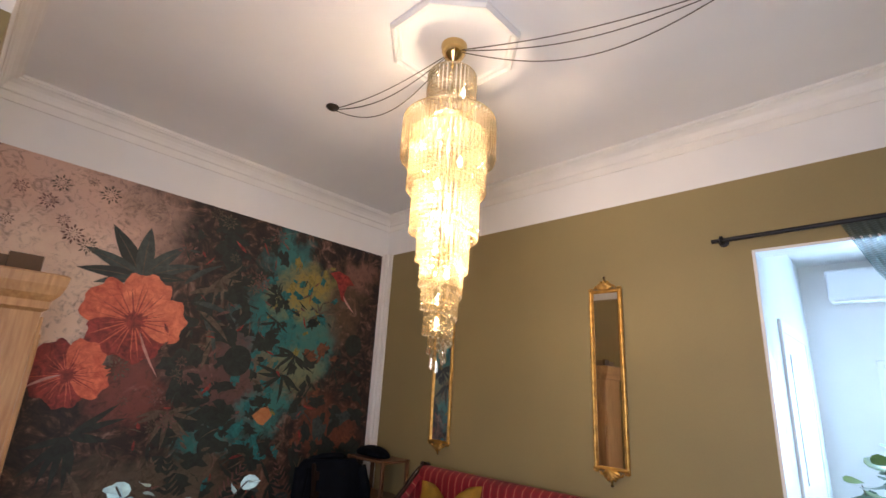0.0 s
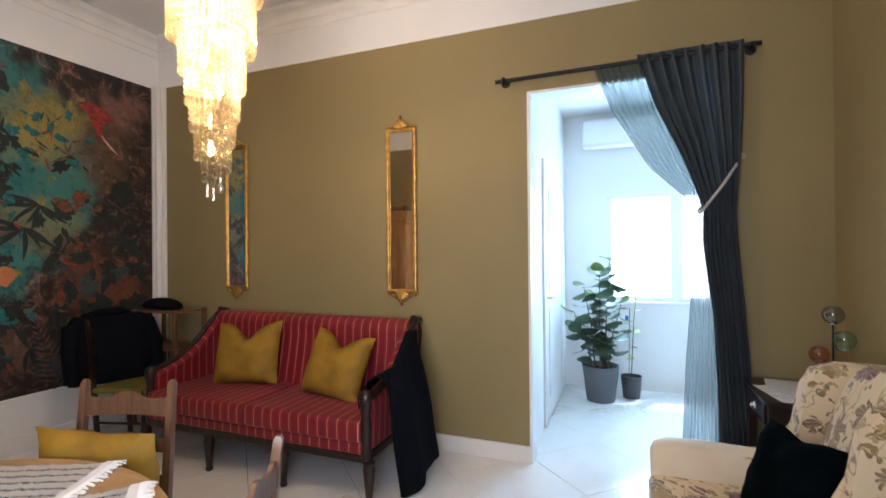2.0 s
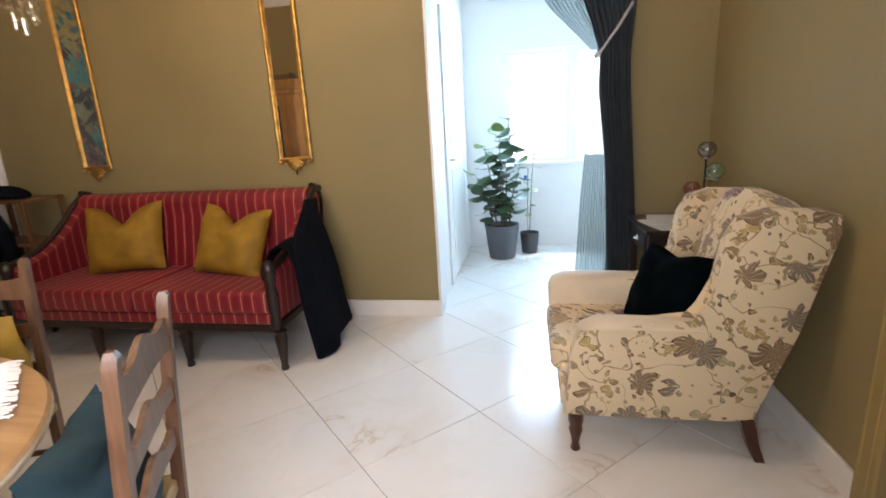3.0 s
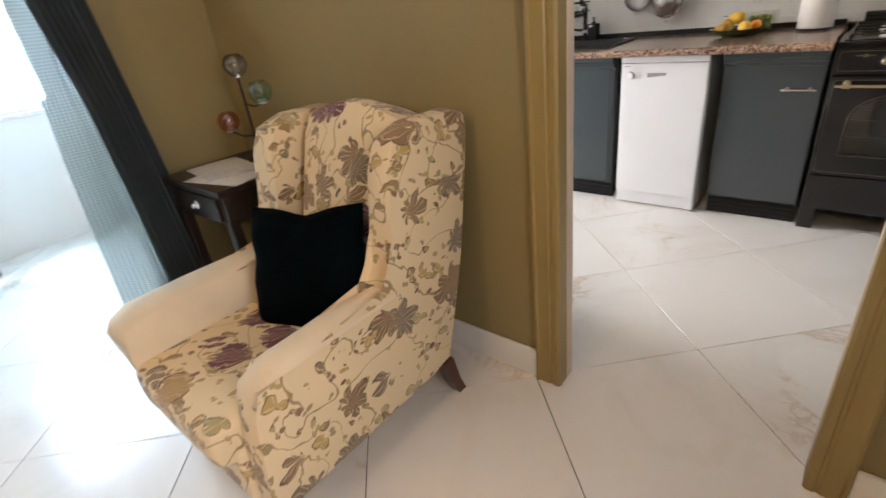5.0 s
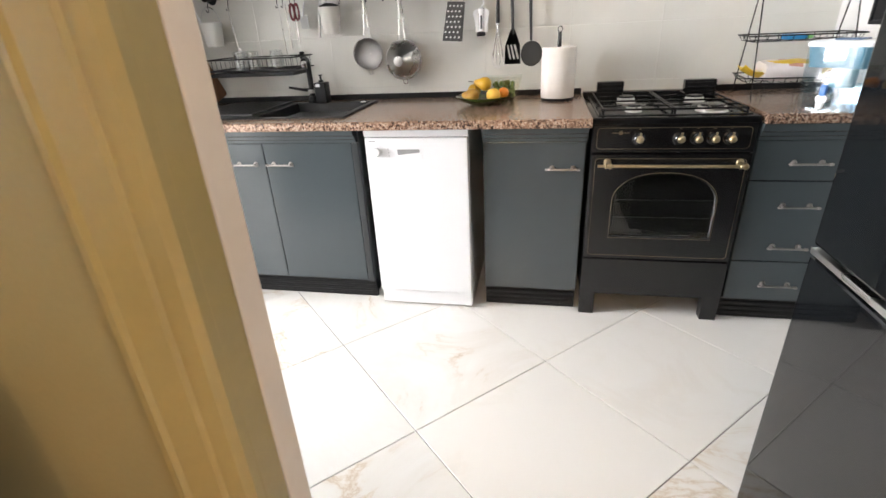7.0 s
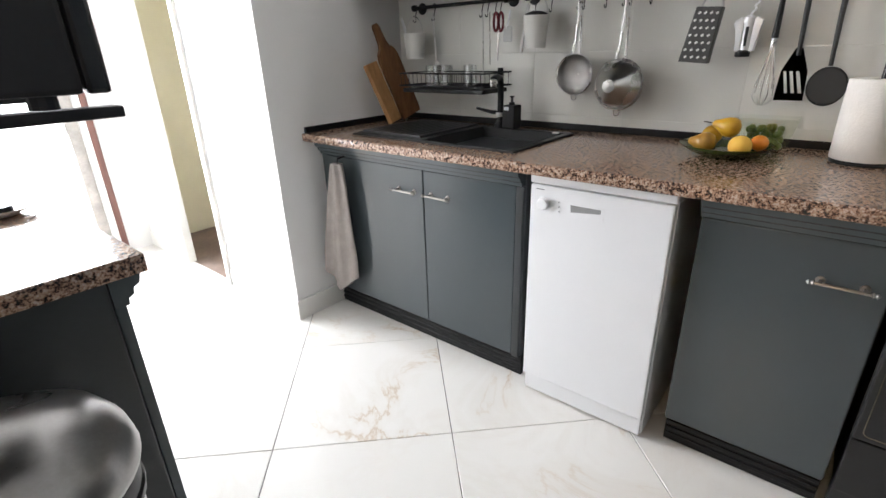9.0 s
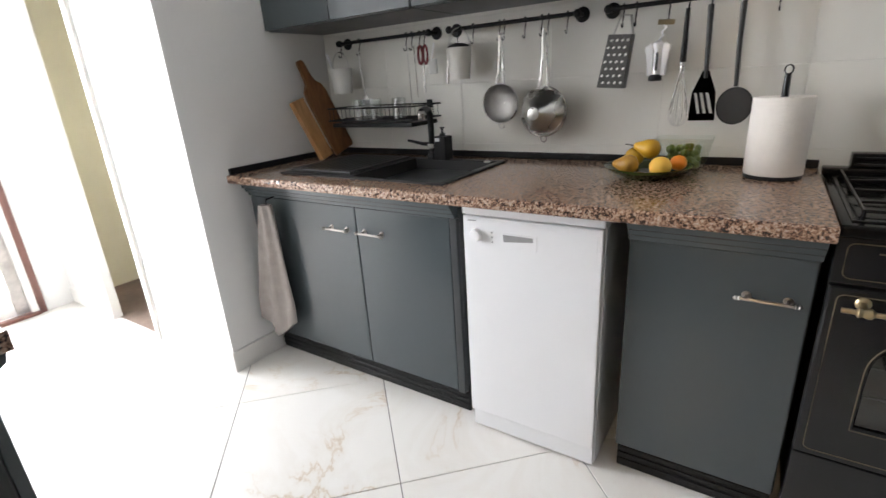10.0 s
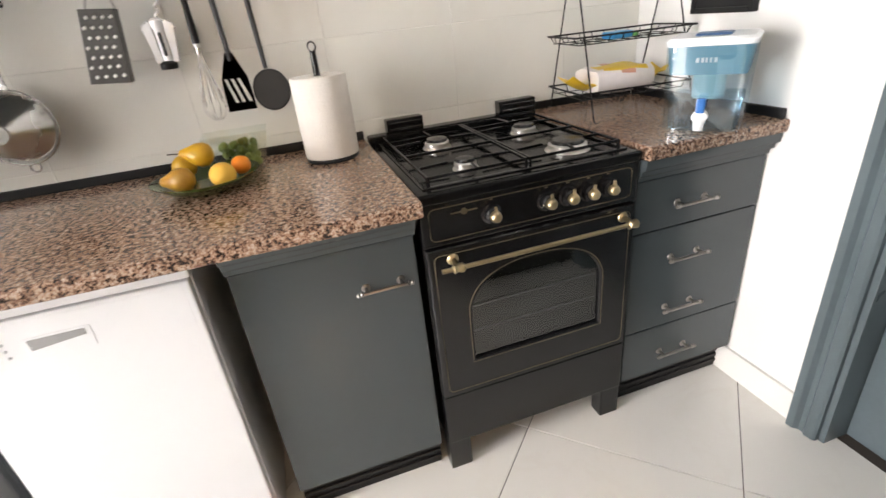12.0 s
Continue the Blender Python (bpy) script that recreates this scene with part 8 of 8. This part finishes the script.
part("column", lathe([(0.06, 0.08), (0.09, 0.12), (0.06, 0.2), (0.05, 0.4), (0.075, 0.62), (0.14, 0.70), (0.30, 0.728)], 24, Matrix.Translation((TX, TY, 0))), PINE, dt, smooth=50)
for k in range(4):
    a = radians(45 + 90 * k)
    part("foot", tube([(TX, TY, 0.14), (TX + 0.2 * math.cos(a), TY + 0.2 * math.sin(a), 0.10), (TX + 0.40 * math.cos(a), TY + 0.40 * math.sin(a), 0.035)], 0.035, 10), PINE, dt, smooth=60)


def woven():
    m, n, l, b = nodes_of("black_white_weave")
    tc = n.new("ShaderNodeTexCoord").outputs["Object"]
    w = n.new("ShaderNodeTexWave")
    w.bands_direction = "Y"
    w.inputs["Scale"].default_value, w.inputs["Distortion"].default_value, w.inputs["Detail"].default_value = 7.5, 1.2, 3
    w.inputs["Detail Scale"].default_value = 6
    l.new(tc, w.inputs["Vector"])
    mp = n.new("ShaderNodeMapping")
    mp.inputs["Scale"].default_value = (260, 60, 1)
    l.new(tc, mp.inputs["Vector"])
    f = noise_tex(n, l, mp.outputs[0], 1.0, 2, 0.7)
    ad = n.new("ShaderNodeMath")
    ad.operation = "MULTIPLY_ADD"
    ad.inputs[1].default_value = 0.55
    l.new(w.outputs["Fac"], ad.inputs[0])
    l.new(f.outputs["Fac"], ad.inputs[2])
    r = ramp(n, [(0.42, (0.035, 0.035, 0.037)), (0.52, (0.25, 0.245, 0.24)), (0.62, (0.78, 0.74, 0.68))])
    l.new(ad.outputs[0], r.inputs[0])
    l.new(r.outputs[0], b.inputs["Base Color"])
    b.inputs["Roughness"].default_value = 0.9
    bp = n.new("ShaderNodeBump")
    bp.inputs["Strength"].default_value, bp.inputs["Distance"].default_value = 0.8, 0.003
    l.new(f.outputs["Fac"], bp.inputs["Height"])
    l.new(bp.outputs[0], b.inputs["Normal"])
    return m


WEAVE = woven()
FRINGE = surface("white_cotton_fringe", (0.72, 0.68, 0.62), 0.9, vary=0.1, grain=200)
for px, py, ang in ((-1.237, 0.785, 48), (-1.580, 0.905, 25)):
    pm = thing("placemat", "woven black and white placemat with pale fringe", "placemat", (0, 0, 0), group="placemats on the table")
    bm = bmesh.new()
    nx, ny = 18, 14
    gv = [[bm.verts.new((-0.22 + 0.44 * i / nx, -0.165 + 0.33 * j / ny, 0.003 + 0.0015 * math.sin(2.1 * i + 1.3 * j))) for j in range(ny + 1)] for i in range(nx + 1)]
    for i in range(nx):
        for j in range(ny):
            bm.faces.new((gv[i][j], gv[i + 1][j], gv[i + 1][j + 1], gv[i][j + 1]))
    bmesh.ops.solidify(bm, geom=bm.faces[:], thickness=0.004)
    part("weave", bm, WEAVE, pm)
    bm = bmesh.new()
    rg2 = random.Random(int(ang) + 50)
    for s in (-1, 1):
        for k in range(48):
            y = -0.165 + 0.33 * k / 47
            tube([(s * 0.215, y, 0.006), (s * 0.235, y + rg2.uniform(-0.004, 0.004), 0.008), (s * rg2.uniform(0.243, 0.262), y + rg2.uniform(-0.01, 0.01), 0.0035)], 0.0026, 4, bm=bm)
        box(s * 0.205 - 0.014, s * 0.205 + 0.014, -0.166, 0.166, 0.0022, 0.0085, 0.002, 1, bm=bm)
    tagged(part("fringe", bm, FRINGE, pm, "frayed pale fringe"), kind="stuff")
    pm.matrix_basis = Matrix.Translation((px, py, 0.7565 if ang < 30 else 0.7665)) @ pose(0, 0, 0, 0, 0, ang)

# ---- ladder-back chairs ----


def ladder_chair(label, seat_mat, wood_mat):
    """Built facing +y, back at y = 0, centred in x."""
    c = thing("dining_chair", label, "chair", (0, 0, 0), group="ladder-back chairs")
    w, H = 0.172, 0.945
    for s in (-1, 1):
        bm = loft([[(s * w + a * r, b * r + dy, z) for a, b in ((-1, -1), (1, -1), (1, 1), (-1, 1))] for z, r, dy in ((0, 0.012, 0.03), (0.42, 0.0145, 0.0), (0.70, 0.0135, -0.025), (0.90, 0.0125, -0.045), (H - 0.012, 0.012, -0.05), (H, 0.007, -0.05))])
        part("back_post", bm, wood_mat, c, smooth=30)
        part("front_leg", lathe([(0.014, 0), (0.018, 0.05), (0.019, 0.40), (0.016, 0.445)], 12, Matrix.Translation((s * (w + 0.02), 0.38, 0))), wood_mat, c, smooth=40)
        part("side_stretcher", tube([(s * w, 0.01, 0.20), (s * (w + 0.02), 0.38, 0.20)], 0.010, 8), wood_mat, c)
    for z, hgt, dy in ((0.845, 0.075, -0.040), (0.705, 0.055, -0.026), (0.575, 0.050, -0.012)):
        top, bot = [], []
        for k in range(21):
            u = k / 20
            x = -w + 2 * w * u
            wave = 0.022 * math.sin(math.pi * u) + 0.012 * math.cos(4 * math.pi * u) - 0.012
            top.append((x, z + hgt / 2 + wave))
            bot.append((x, z - hgt / 2 + 0.010 * math.sin(math.pi * u)))
        part("back_slat", prism(top + bot[::-1], 0.014, "y", dy - 0.007, 0.003), wood_mat, c)
    for y, z in ((0.38, 0.25), (0.02, 0.28)):
        part("stretcher", tube([(-w - 0.01, y, z), (w + 0.01, y, z)], 0.010, 8), wood_mat, c)
    bm = loft([[(sx * (w + 0.015 + (0.02 if sy > 0.2 else 0)) * g, 0.195 + (sy - 0.195) * g, z) for sx, sy in ((-1, 0.0), (1, 0.0), (1, 0.40), (-1, 0.40))] for z, g in ((0.415, 0.97), (0.425, 1.0), (0.448, 1.0), (0.456, 0.96))])
    part("seat", bm, seat_mat, c, "woven seat")
    return c


RUSH = surface("rush_seat", (0.34, 0.24, 0.11), 0.8, vary=0.2, scale=20, grain=150, bump=0.6)
chair = ladder_chair("brown wooden ladder-back dining chair drawn up to the table", RUSH, CHAIR_WOOD)
chair.matrix_basis = Matrix.Translation((-1.69, 1.325, 0)) @ pose(0, 0, 0, 0, 0, 198.8)
near = copy_thing(chair, Matrix.Translation((-0.745, 0.945, 0)) @ pose(0, 0, 0, 0, 0, 116.6))
pillow("seat_cushion", "mustard velvet cushion propped on the dining chair", MUSTARD, Matrix.Translation((-1.655, 1.235, 0.645)) @ pose(0, 0, 0, 12, 2, 17), 0.44, 0.36, 0.13, 0.01, 8)
TEAL = surface("teal_velvet", (0.006, 0.030, 0.038), 0.75, vary=0.2, scale=9, grain=260, bump=0.3)
pillow("seat_cushion", "teal velvet cushion propped on the dining chair", TEAL, Matrix.Translation((-0.815, 0.895, 0.585)) @ pose(0, 0, 0, 14, 0, -64), 0.36, 0.33, 0.12, 0.01, 9)

# ---- far corner: dark chair with clothes, small rack ----
OLIVE_SEAT = surface("olive_seat_cloth", (0.16, 0.13, 0.02), 0.8, vary=0.15)
far = ladder_chair("dark wooden chair with olive seat in the corner", OLIVE_SEAT, DARK_WOOD)
far.matrix_basis = Matrix.Translation((-3.62, 2.58, 0)) @ pose(0, 0, 0, 0, 0, -70)
secs = []
for k, (z, hw) in enumerate(((0.46, 0.26), (0.55, 0.27), (0.70, 0.28), (0.84, 0.28), (0.92, 0.26), (0.965, 0.22))):
    ring_pts = []
    for q in range(26):
        a = 2 * math.pi * q / 26
        u = math.copysign(abs(math.cos(a)) ** 0.6, math.cos(a))
        ring_pts.append((-3.63 + hw * u * 0.34 + 0.06 * math.sin(a) + 0.010 * math.sin(19 * u + k), 2.58 + hw * u * 0.94 - 0.01 * math.sin(a), z))
    secs.append(ring_pts)
jacket = drape("jacket", "dark navy jacket hung over a chair back", "jacket", secs, NAVY, (-3.63, 2.58, 0.46))
part("collar", tube([(-3.70, 2.42, 0.955), (-3.64, 2.50, 0.985), (-3.61, 2.58, 0.992), (-3.62, 2.66, 0.985), (-3.66, 2.73, 0.955)], 0.026, 10), NAVY, jacket, "folded dark collar", 60)
for sd in (-1, 1):
    part("sleeve", tube([(-3.62 + 0.06 * sd, 2.58 + 0.24 * sd, 0.90), (-3.57 + 0.07 * sd, 2.58 + 0.28 * sd, 0.72), (-3.55 + 0.07 * sd, 2.58 + 0.28 * sd, 0.50)], 0.055, 12, taper=lambda u: 1.1 - 0.35 * u), NAVY, jacket, "limp hanging sleeve", 60)
rack = thing("plant_rack", "small wooden rack with rails in the corner", "rack", (-3.62, 3.06, 0))
for x in (-3.84, -3.36):
    for y in (2.92, 3.20):
        part("post", box(x - 0.014, x + 0.014, y - 0.014, y + 0.014, 0, 0.96, 0.003), CHAIR_WOOD, rack)
for z in (0.30, 0.64, 0.945):
    part("shelf", box(-3.855, -3.345, 2.905, 3.215, z - 0.01, z + 0.01, 0.003), CHAIR_WOOD, rack)
bag = thing("dark_bag", "soft black bag lying on the wooden rack", "bag", (-3.6, 3.05, 0.955))
secs = []
for k in range(9):
    u = k / 8
    g = math.sin(math.pi * (0.08 + 0.84 * u)) ** 0.6
    secs.append([(-3.82 + 0.36 * u, 3.03 + 0.12 * g * math.cos(a), 0.957 + 0.055 * g * (1 + math.sin(a)) * (1 - 0.3 * u)) for a in [2 * math.pi * q / 16 for q in range(16)]])
part("body", loft(secs), NAVY, bag, smooth=70)

# ---- wardrobe ----
SMOKED = surface("dark_door_glass", (0.05, 0.05, 0.055), 0.06, vary=0.05, bump=0.0, rough_vary=0.01)
wd = thing("wardrobe", "honey pine wardrobe with glazed doors and fluted corner", "wardrobe", (-3.4, 0.03, 0))
WX_A, WX_B, WY_F = -3.98, -2.90, 0.345
part("body", box(WX_A, WX_B, JY + 0.01, WY_F, 0.08, 1.86, 0.004), PINE, wd)
bm = loft([[(WX_A - g, JY + 0.01, z), (WX_B + g, JY + 0.01, z), (WX_B + g, WY_F + g, z), (WX_A - g, WY_F + g, z)] for g, z in ((0.0, 1.82), (0.02, 1.835), (0.02, 1.87), (0.045, 1.90), (0.06, 1.945), (0.065, 1.99), (0.05, 2.0))])
part("crown", bm, PINE, wd, "moulded pine crown")
part("plinth", box(WX_A - 0.02, WX_B + 0.02, JY + 0.01, WY_F + 0.02, 0.0, 0.10, 0.006), PINE, wd)
for xc in (WX_A + 0.07, WX_B - 0.07):
    bm = box(xc - 0.065, xc + 0.065, WY_F + 0.0005, WY_F + 0.014, 0.10, 1.80, 0.003)
    for k in range(4):
        tube([(xc - 0.042 + 0.028 * k, WY_F + 0.014, 0.18), (xc - 0.042 + 0.028 * k, WY_F + 0.014, 1.72)], 0.010, 8, bm=bm)
    part("fluted_pilaster", bm, PINE, wd, "fluted pine pilaster", 40)
for a, b in ((WX_A + 0.145, -3.443), (-3.437, WX_B - 0.145)):
    dd = part("door", box(a, b, WY_F + 0.001, WY_F + 0.018, 0.13, 1.78, 0.004), PINE, wd)
    for z0, z1 in ((0.22, 0.85), (0.95, 1.68)):
        part("panel", box(a + 0.07, b - 0.07, WY_F + 0.018, WY_F + 0.024, z0, z1, 0.003), SMOKED if z0 > 0.5 else PINE, dd, "dark glass panel" if z0 > 0.5 else "")
part("knob", lathe([(0.008, 0), (0.006, 0.01), (0.014, 0.022), (0.003, 0.03)], 12, Matrix.Translation((-3.41, WY_F + 0.018, 0.95)) @ pose(0, 0, 0, -90, 0, 0)), BRASS, wd)
bx = thing("storage_box", "plain brown cardboard box on top of the wardrobe", "box", (-3.1, 0.12, 2.0))
part("carton", box(-3.55, -2.955, -0.05, 0.30, 2.0, 2.07, 0.004), surface("brown_card", (0.17, 0.11, 0.06), 0.85, vary=0.12), bx)
part("end_flap", box(-2.955, -2.925, 0.17, 0.30, 2.0, 2.085, 0.004), surface("dark_brown_card", (0.09, 0.055, 0.03), 0.85, vary=0.12), bx)

# ---- vase of eucalyptus on the table ----
vs_ = thing("eucalyptus_vase", "pale vase holding silvery eucalyptus sprigs", "vase", (-1.56, 0.60, 0.756))
part("vase", lathe([(0.04, 0), (0.055, 0.02), (0.06, 0.09), (0.035, 0.16), (0.03, 0.19), (0.036, 0.20), (0.026, 0.19)], 24, Matrix.Translation((-1.56, 0.60, 0.756))), CERAMIC, vs_, smooth=50)
EUC = surface("silver_green_leaf", (0.24, 0.34, 0.32), 0.5, vary=0.25, scale=20)
rng = random.Random(21)


def leaf_disc(m, r, mat, parent, name="leaf", long=1.0):
    own = bmesh.new()
    c = own.verts.new(m @ Vector((0, r * 0.1, 0.0)))
    ring_pts = [own.verts.new(m @ Vector((r * 0.72 * math.sin(a) * (1 if long == 1.0 else 0.9), r * long * (1 - math.cos(a)) * 0.62, 0.10 * r * math.cos(2 * a)))) for a in [2 * math.pi * k / 10 for k in range(10)]]
    c.co = m @ Vector((0, r * long * 0.6, -0.05 * r))
    for k in range(10):
        own.faces.new((c, ring_pts[k], ring_pts[(k + 1) % 10]))
    return part(name, own, mat, parent, smooth=70)


for k in range(9):
    a, ln = rng.uniform(0, 2 * math.pi), rng.uniform(0.22, 0.36)
    p0 = Vector((-1.56, 0.60, 0.94))
    tip = p0 + Vector((0.20 * math.cos(a), 0.20 * math.sin(a), ln))
    mid = (p0 + tip) / 2 + Vector((0, 0, 0.05))
    part("sprig", tube([p0, mid, tip], 0.0022, 5), DARK_WOOD, vs_)
    for q in range(7):
        u = 0.25 + 0.75 * q / 6
        p = p0 * (1 - u) ** 2 + mid * 2 * u * (1 - u) + tip * u * u
        leaf_disc(Matrix.Translation(p) @ pose(0, 0, 0, rng.uniform(-60, 60), rng.uniform(-50, 50), rng.uniform(0, 360)), rng.uniform(0.026, 0.040), EUC, vs_)

# ---- sunroom plants and air conditioner ----
POT = surface("grey_plastic_pot", (0.10, 0.105, 0.115), 0.55, vary=0.06)
POT_D = surface("dark_plastic_pot", (0.045, 0.045, 0.05), 0.5, vary=0.06)
SOIL = surface("potting_soil", (0.05, 0.032, 0.02), 0.95, vary=0.4, scale=30, grain=120, bump=0.8)
LEAF = surface("fiddle_leaf_green", (0.085, 0.14, 0.08), 0.38, vary=0.3, scale=12, grain=60)
LEAF_L = surface("young_leaf_green", (0.14, 0.20, 0.05), 0.4, vary=0.25, scale=12)
STEM = surface("green_brown_stem", (0.10, 0.07, 0.03), 0.7, vary=0.2)
fig = thing("potted_fig", "bushy broad-leaved plant in a grey pot", "potted plant", (-0.20, 4.90, 0))
at = Matrix.Translation((-0.20, 4.90, 0))
part("pot", lathe([(0.125, 0), (0.13, 0.01), (0.168, 0.325), (0.172, 0.335), (0.160, 0.335), (0.150, 0.29), (0.003, 0.285)], 36, at), POT, fig, "tapered grey plastic pot", 40)
part("soil", lathe([(0.150, 0.29), (0.10, 0.30), (0.003, 0.303)], 24, at), SOIL, fig)
rng = random.Random(5)
for k, (dx, dy, h, lean) in enumerate(((-0.05, 0.0, 0.78, -0.10), (0.04, 0.03, 1.04, 0.05), (0.0, -0.05, 0.92, 0.0), (0.07, -0.02, 0.62, 0.12), (-0.08, 0.03, 0.52, -0.16), (0.02, 0.06, 0.72, -0.02))):
    p0, p2 = Vector((-0.20 + dx, 4.90 + dy, 0.295)), Vector((-0.20 + dx + lean, 4.90 + dy + rng.uniform(-0.05, 0.05), 0.30 + h))
    part("stem", tube([p0, (p0 + p2) / 2 + Vector((lean * -0.2, 0, 0)), p2], 0.006, 6, taper=lambda u: 1.2 - 0.7 * u), STEM, fig)
    nl = int(h * 22)
    for q in range(nl):
        u = 0.18 + 0.82 * q / max(1, nl - 1)
        p = p0.lerp(p2, u)
        leaf_disc(Matrix.Translation(p) @ pose(0, 0, 0, 0, 0, 137.5 * q + 40 * k) @ pose(0, 0, 0, rng.uniform(-35, 35), rng.uniform(-20, 20), 0), rng.uniform(0.078, 0.115), LEAF if u < 0.93 else LEAF_L, fig, long=1.35)
sap = thing("potted_sapling", "thin young sapling in a small dark pot", "potted plant", (0.07, 5.08, 0))
at = Matrix.Translation((0.07, 5.08, 0))
part("pot", lathe([(0.075, 0), (0.078, 0.008), (0.094, 0.20), (0.097, 0.21), (0.088, 0.21), (0.084, 0.18), (0.003, 0.178)], 28, at), POT_D, sap, "small dark plastic pot", 40)
part("stem", tube([(0.07, 5.08, 0.178), (0.085, 5.08, 0.5), (0.10, 5.07, 0.78), (0.12, 5.07, 0.99)], 0.005, 6, taper=lambda u: 1.2 - 0.8 * u), STEM, sap)
part("cane", tube([(0.05, 5.09, 0.17), (0.06, 5.09, 0.86)], 0.004, 6), BOARD_WOOD, sap, "thin support cane")
for q, (z, a) in enumerate(((0.36, 20), (0.48, 190), (0.62, 330), (0.70, 120), (0.84, 250), (0.93, 40), (0.98, 180), (0.99, 300))):
    leaf_disc(Matrix.Translation((0.075 + 0.045 * (z - 0.2), 5.075, z)) @ pose(0, 0, 0, 0, 0, a) @ pose(0, 0, 0, 15, 0, 0), 0.06, LEAF_L, sap, long=1.3)
part("tag", box(0.02, 0.05, 5.06, 5.063, 0.74, 0.79, 0.001, 1), surface("blue_tag", (0.03, 0.16, 0.55), 0.4), sap, "small blue plant tag")
ac = thing("air_conditioner", "white wall-mounted air conditioner above the window", "air conditioner", (0.0, SY1, 2.46))
part("casing", box(-0.38, 0.44, SY1 - 0.21, SY1 - 0.001, 2.47, 2.74, 0.03, 3), WHITE_ENAMEL, ac, smooth=40)
part("louvre", box(-0.34, 0.40, SY1 - 0.216, SY1 - 0.10, 2.462, 2.478, 0.004), TRIM, ac)

# ---- floors: slab and single tiles ----
def slab(name, x0, x1, y0, y1):
    return structure(name, box(x0, x1, y0, y1, -0.12, -0.004), GROUT, "polished cream marble-look tiles laid diagonally", "floor")


floor_live = slab("floor_living_room", LX0 - 0.1, 1.16, LY0 - 0.1, LY1 + 0.12)
floor_sun = slab("floor_sunroom", SX0 - 0.1, 1.16, LY1 + 0.12, SY1 + 0.12)
floor_kit = slab("floor_kitchen", 1.16, KX1 + 0.1, KY0 - 0.1, NY + 0.1)
T, STEP = 0.5972, 0.6 * math.sqrt(0.5)
tb = bmesh.new()
box(-T / 2, T / 2, -T / 2, T / 2, -0.012, 0.0, 0.0012, 1, bm=tb)
tile_me = bpy.data.meshes.new("floor_tile")
tb.to_mesh(tile_me)
tb.free()
tile_me.materials.append(MARBLE)
for i in range(-18, 6):
    for j in range(-5, 12):
        if (i + j) % 2 == 0:
            continue
        x, y = 2.382 + STEP * i, 1.302 + STEP * j
        in_live = LX0 - 0.3 < x <= 1.16 and LY0 - 0.3 < y < LY1 + 0.2 or SX0 - 0.3 < x <= 1.16 and LY1 < y < SY1 + 0.2
        in_kit = 1.16 < x < KX1 + 0.3 and KY0 - 0.3 < y < NY + 0.25
        if not (in_live or in_kit):
            continue
        own = floor_kit if in_kit else floor_sun if y > LY1 + 0.12 else floor_live
        m = pose(x, y, 0, 0, 0, 45)
        cuts = [((KX1 + 0.05, 0, 0), (1, 0, 0)), ((0, KY0 - 0.05, 0), (0, -1, 0)), ((0, NY + 0.09, 0), (0, 1, 0))] if in_kit else [((LX0 - 0.05, 0, 0), (-1, 0, 0)), ((0, LY0 - 0.05, 0), (0, -1, 0)), ((0, SY1 + 0.1, 0), (0, 1, 0))]
        if in_live and x < SX0 - 0.42:
            cuts.append(((0, LY1 + 0.1, 0), (0, 1, 0)))
        if in_live and y < KY0 - 0.1:
            cuts.append(((1.17, 0, 0), (1, 0, 0)))
        if in_live and y > LY1 + 0.43:
            cuts.append(((SX0 - 0.1, 0, 0), (-1, 0, 0)))
        cuts = [(Vector(c), Vector(d)) for c, d in cuts if (Vector((x, y, 0)) - Vector(c)).dot(Vector(d)) > -0.43]
        me = tile_me
        if cuts:
            tb = bmesh.new()
            tb.from_mesh(tile_me)
            back = m.inverted()
            for c, d in cuts:
                bmesh.ops.bisect_plane(tb, geom=tb.verts[:] + tb.edges[:] + tb.faces[:], plane_co=back @ c, plane_no=back.to_3x3() @ d, clear_outer=True)
            if not tb.faces:
                tb.free()
                continue
            me = bpy.data.meshes.new("floor_tile_cut")
            tb.to_mesh(me)
            tb.free()
            me.materials.append(MARBLE)
        ob = new("tile", me)
        ob.parent = own
        ob.matrix_basis = m
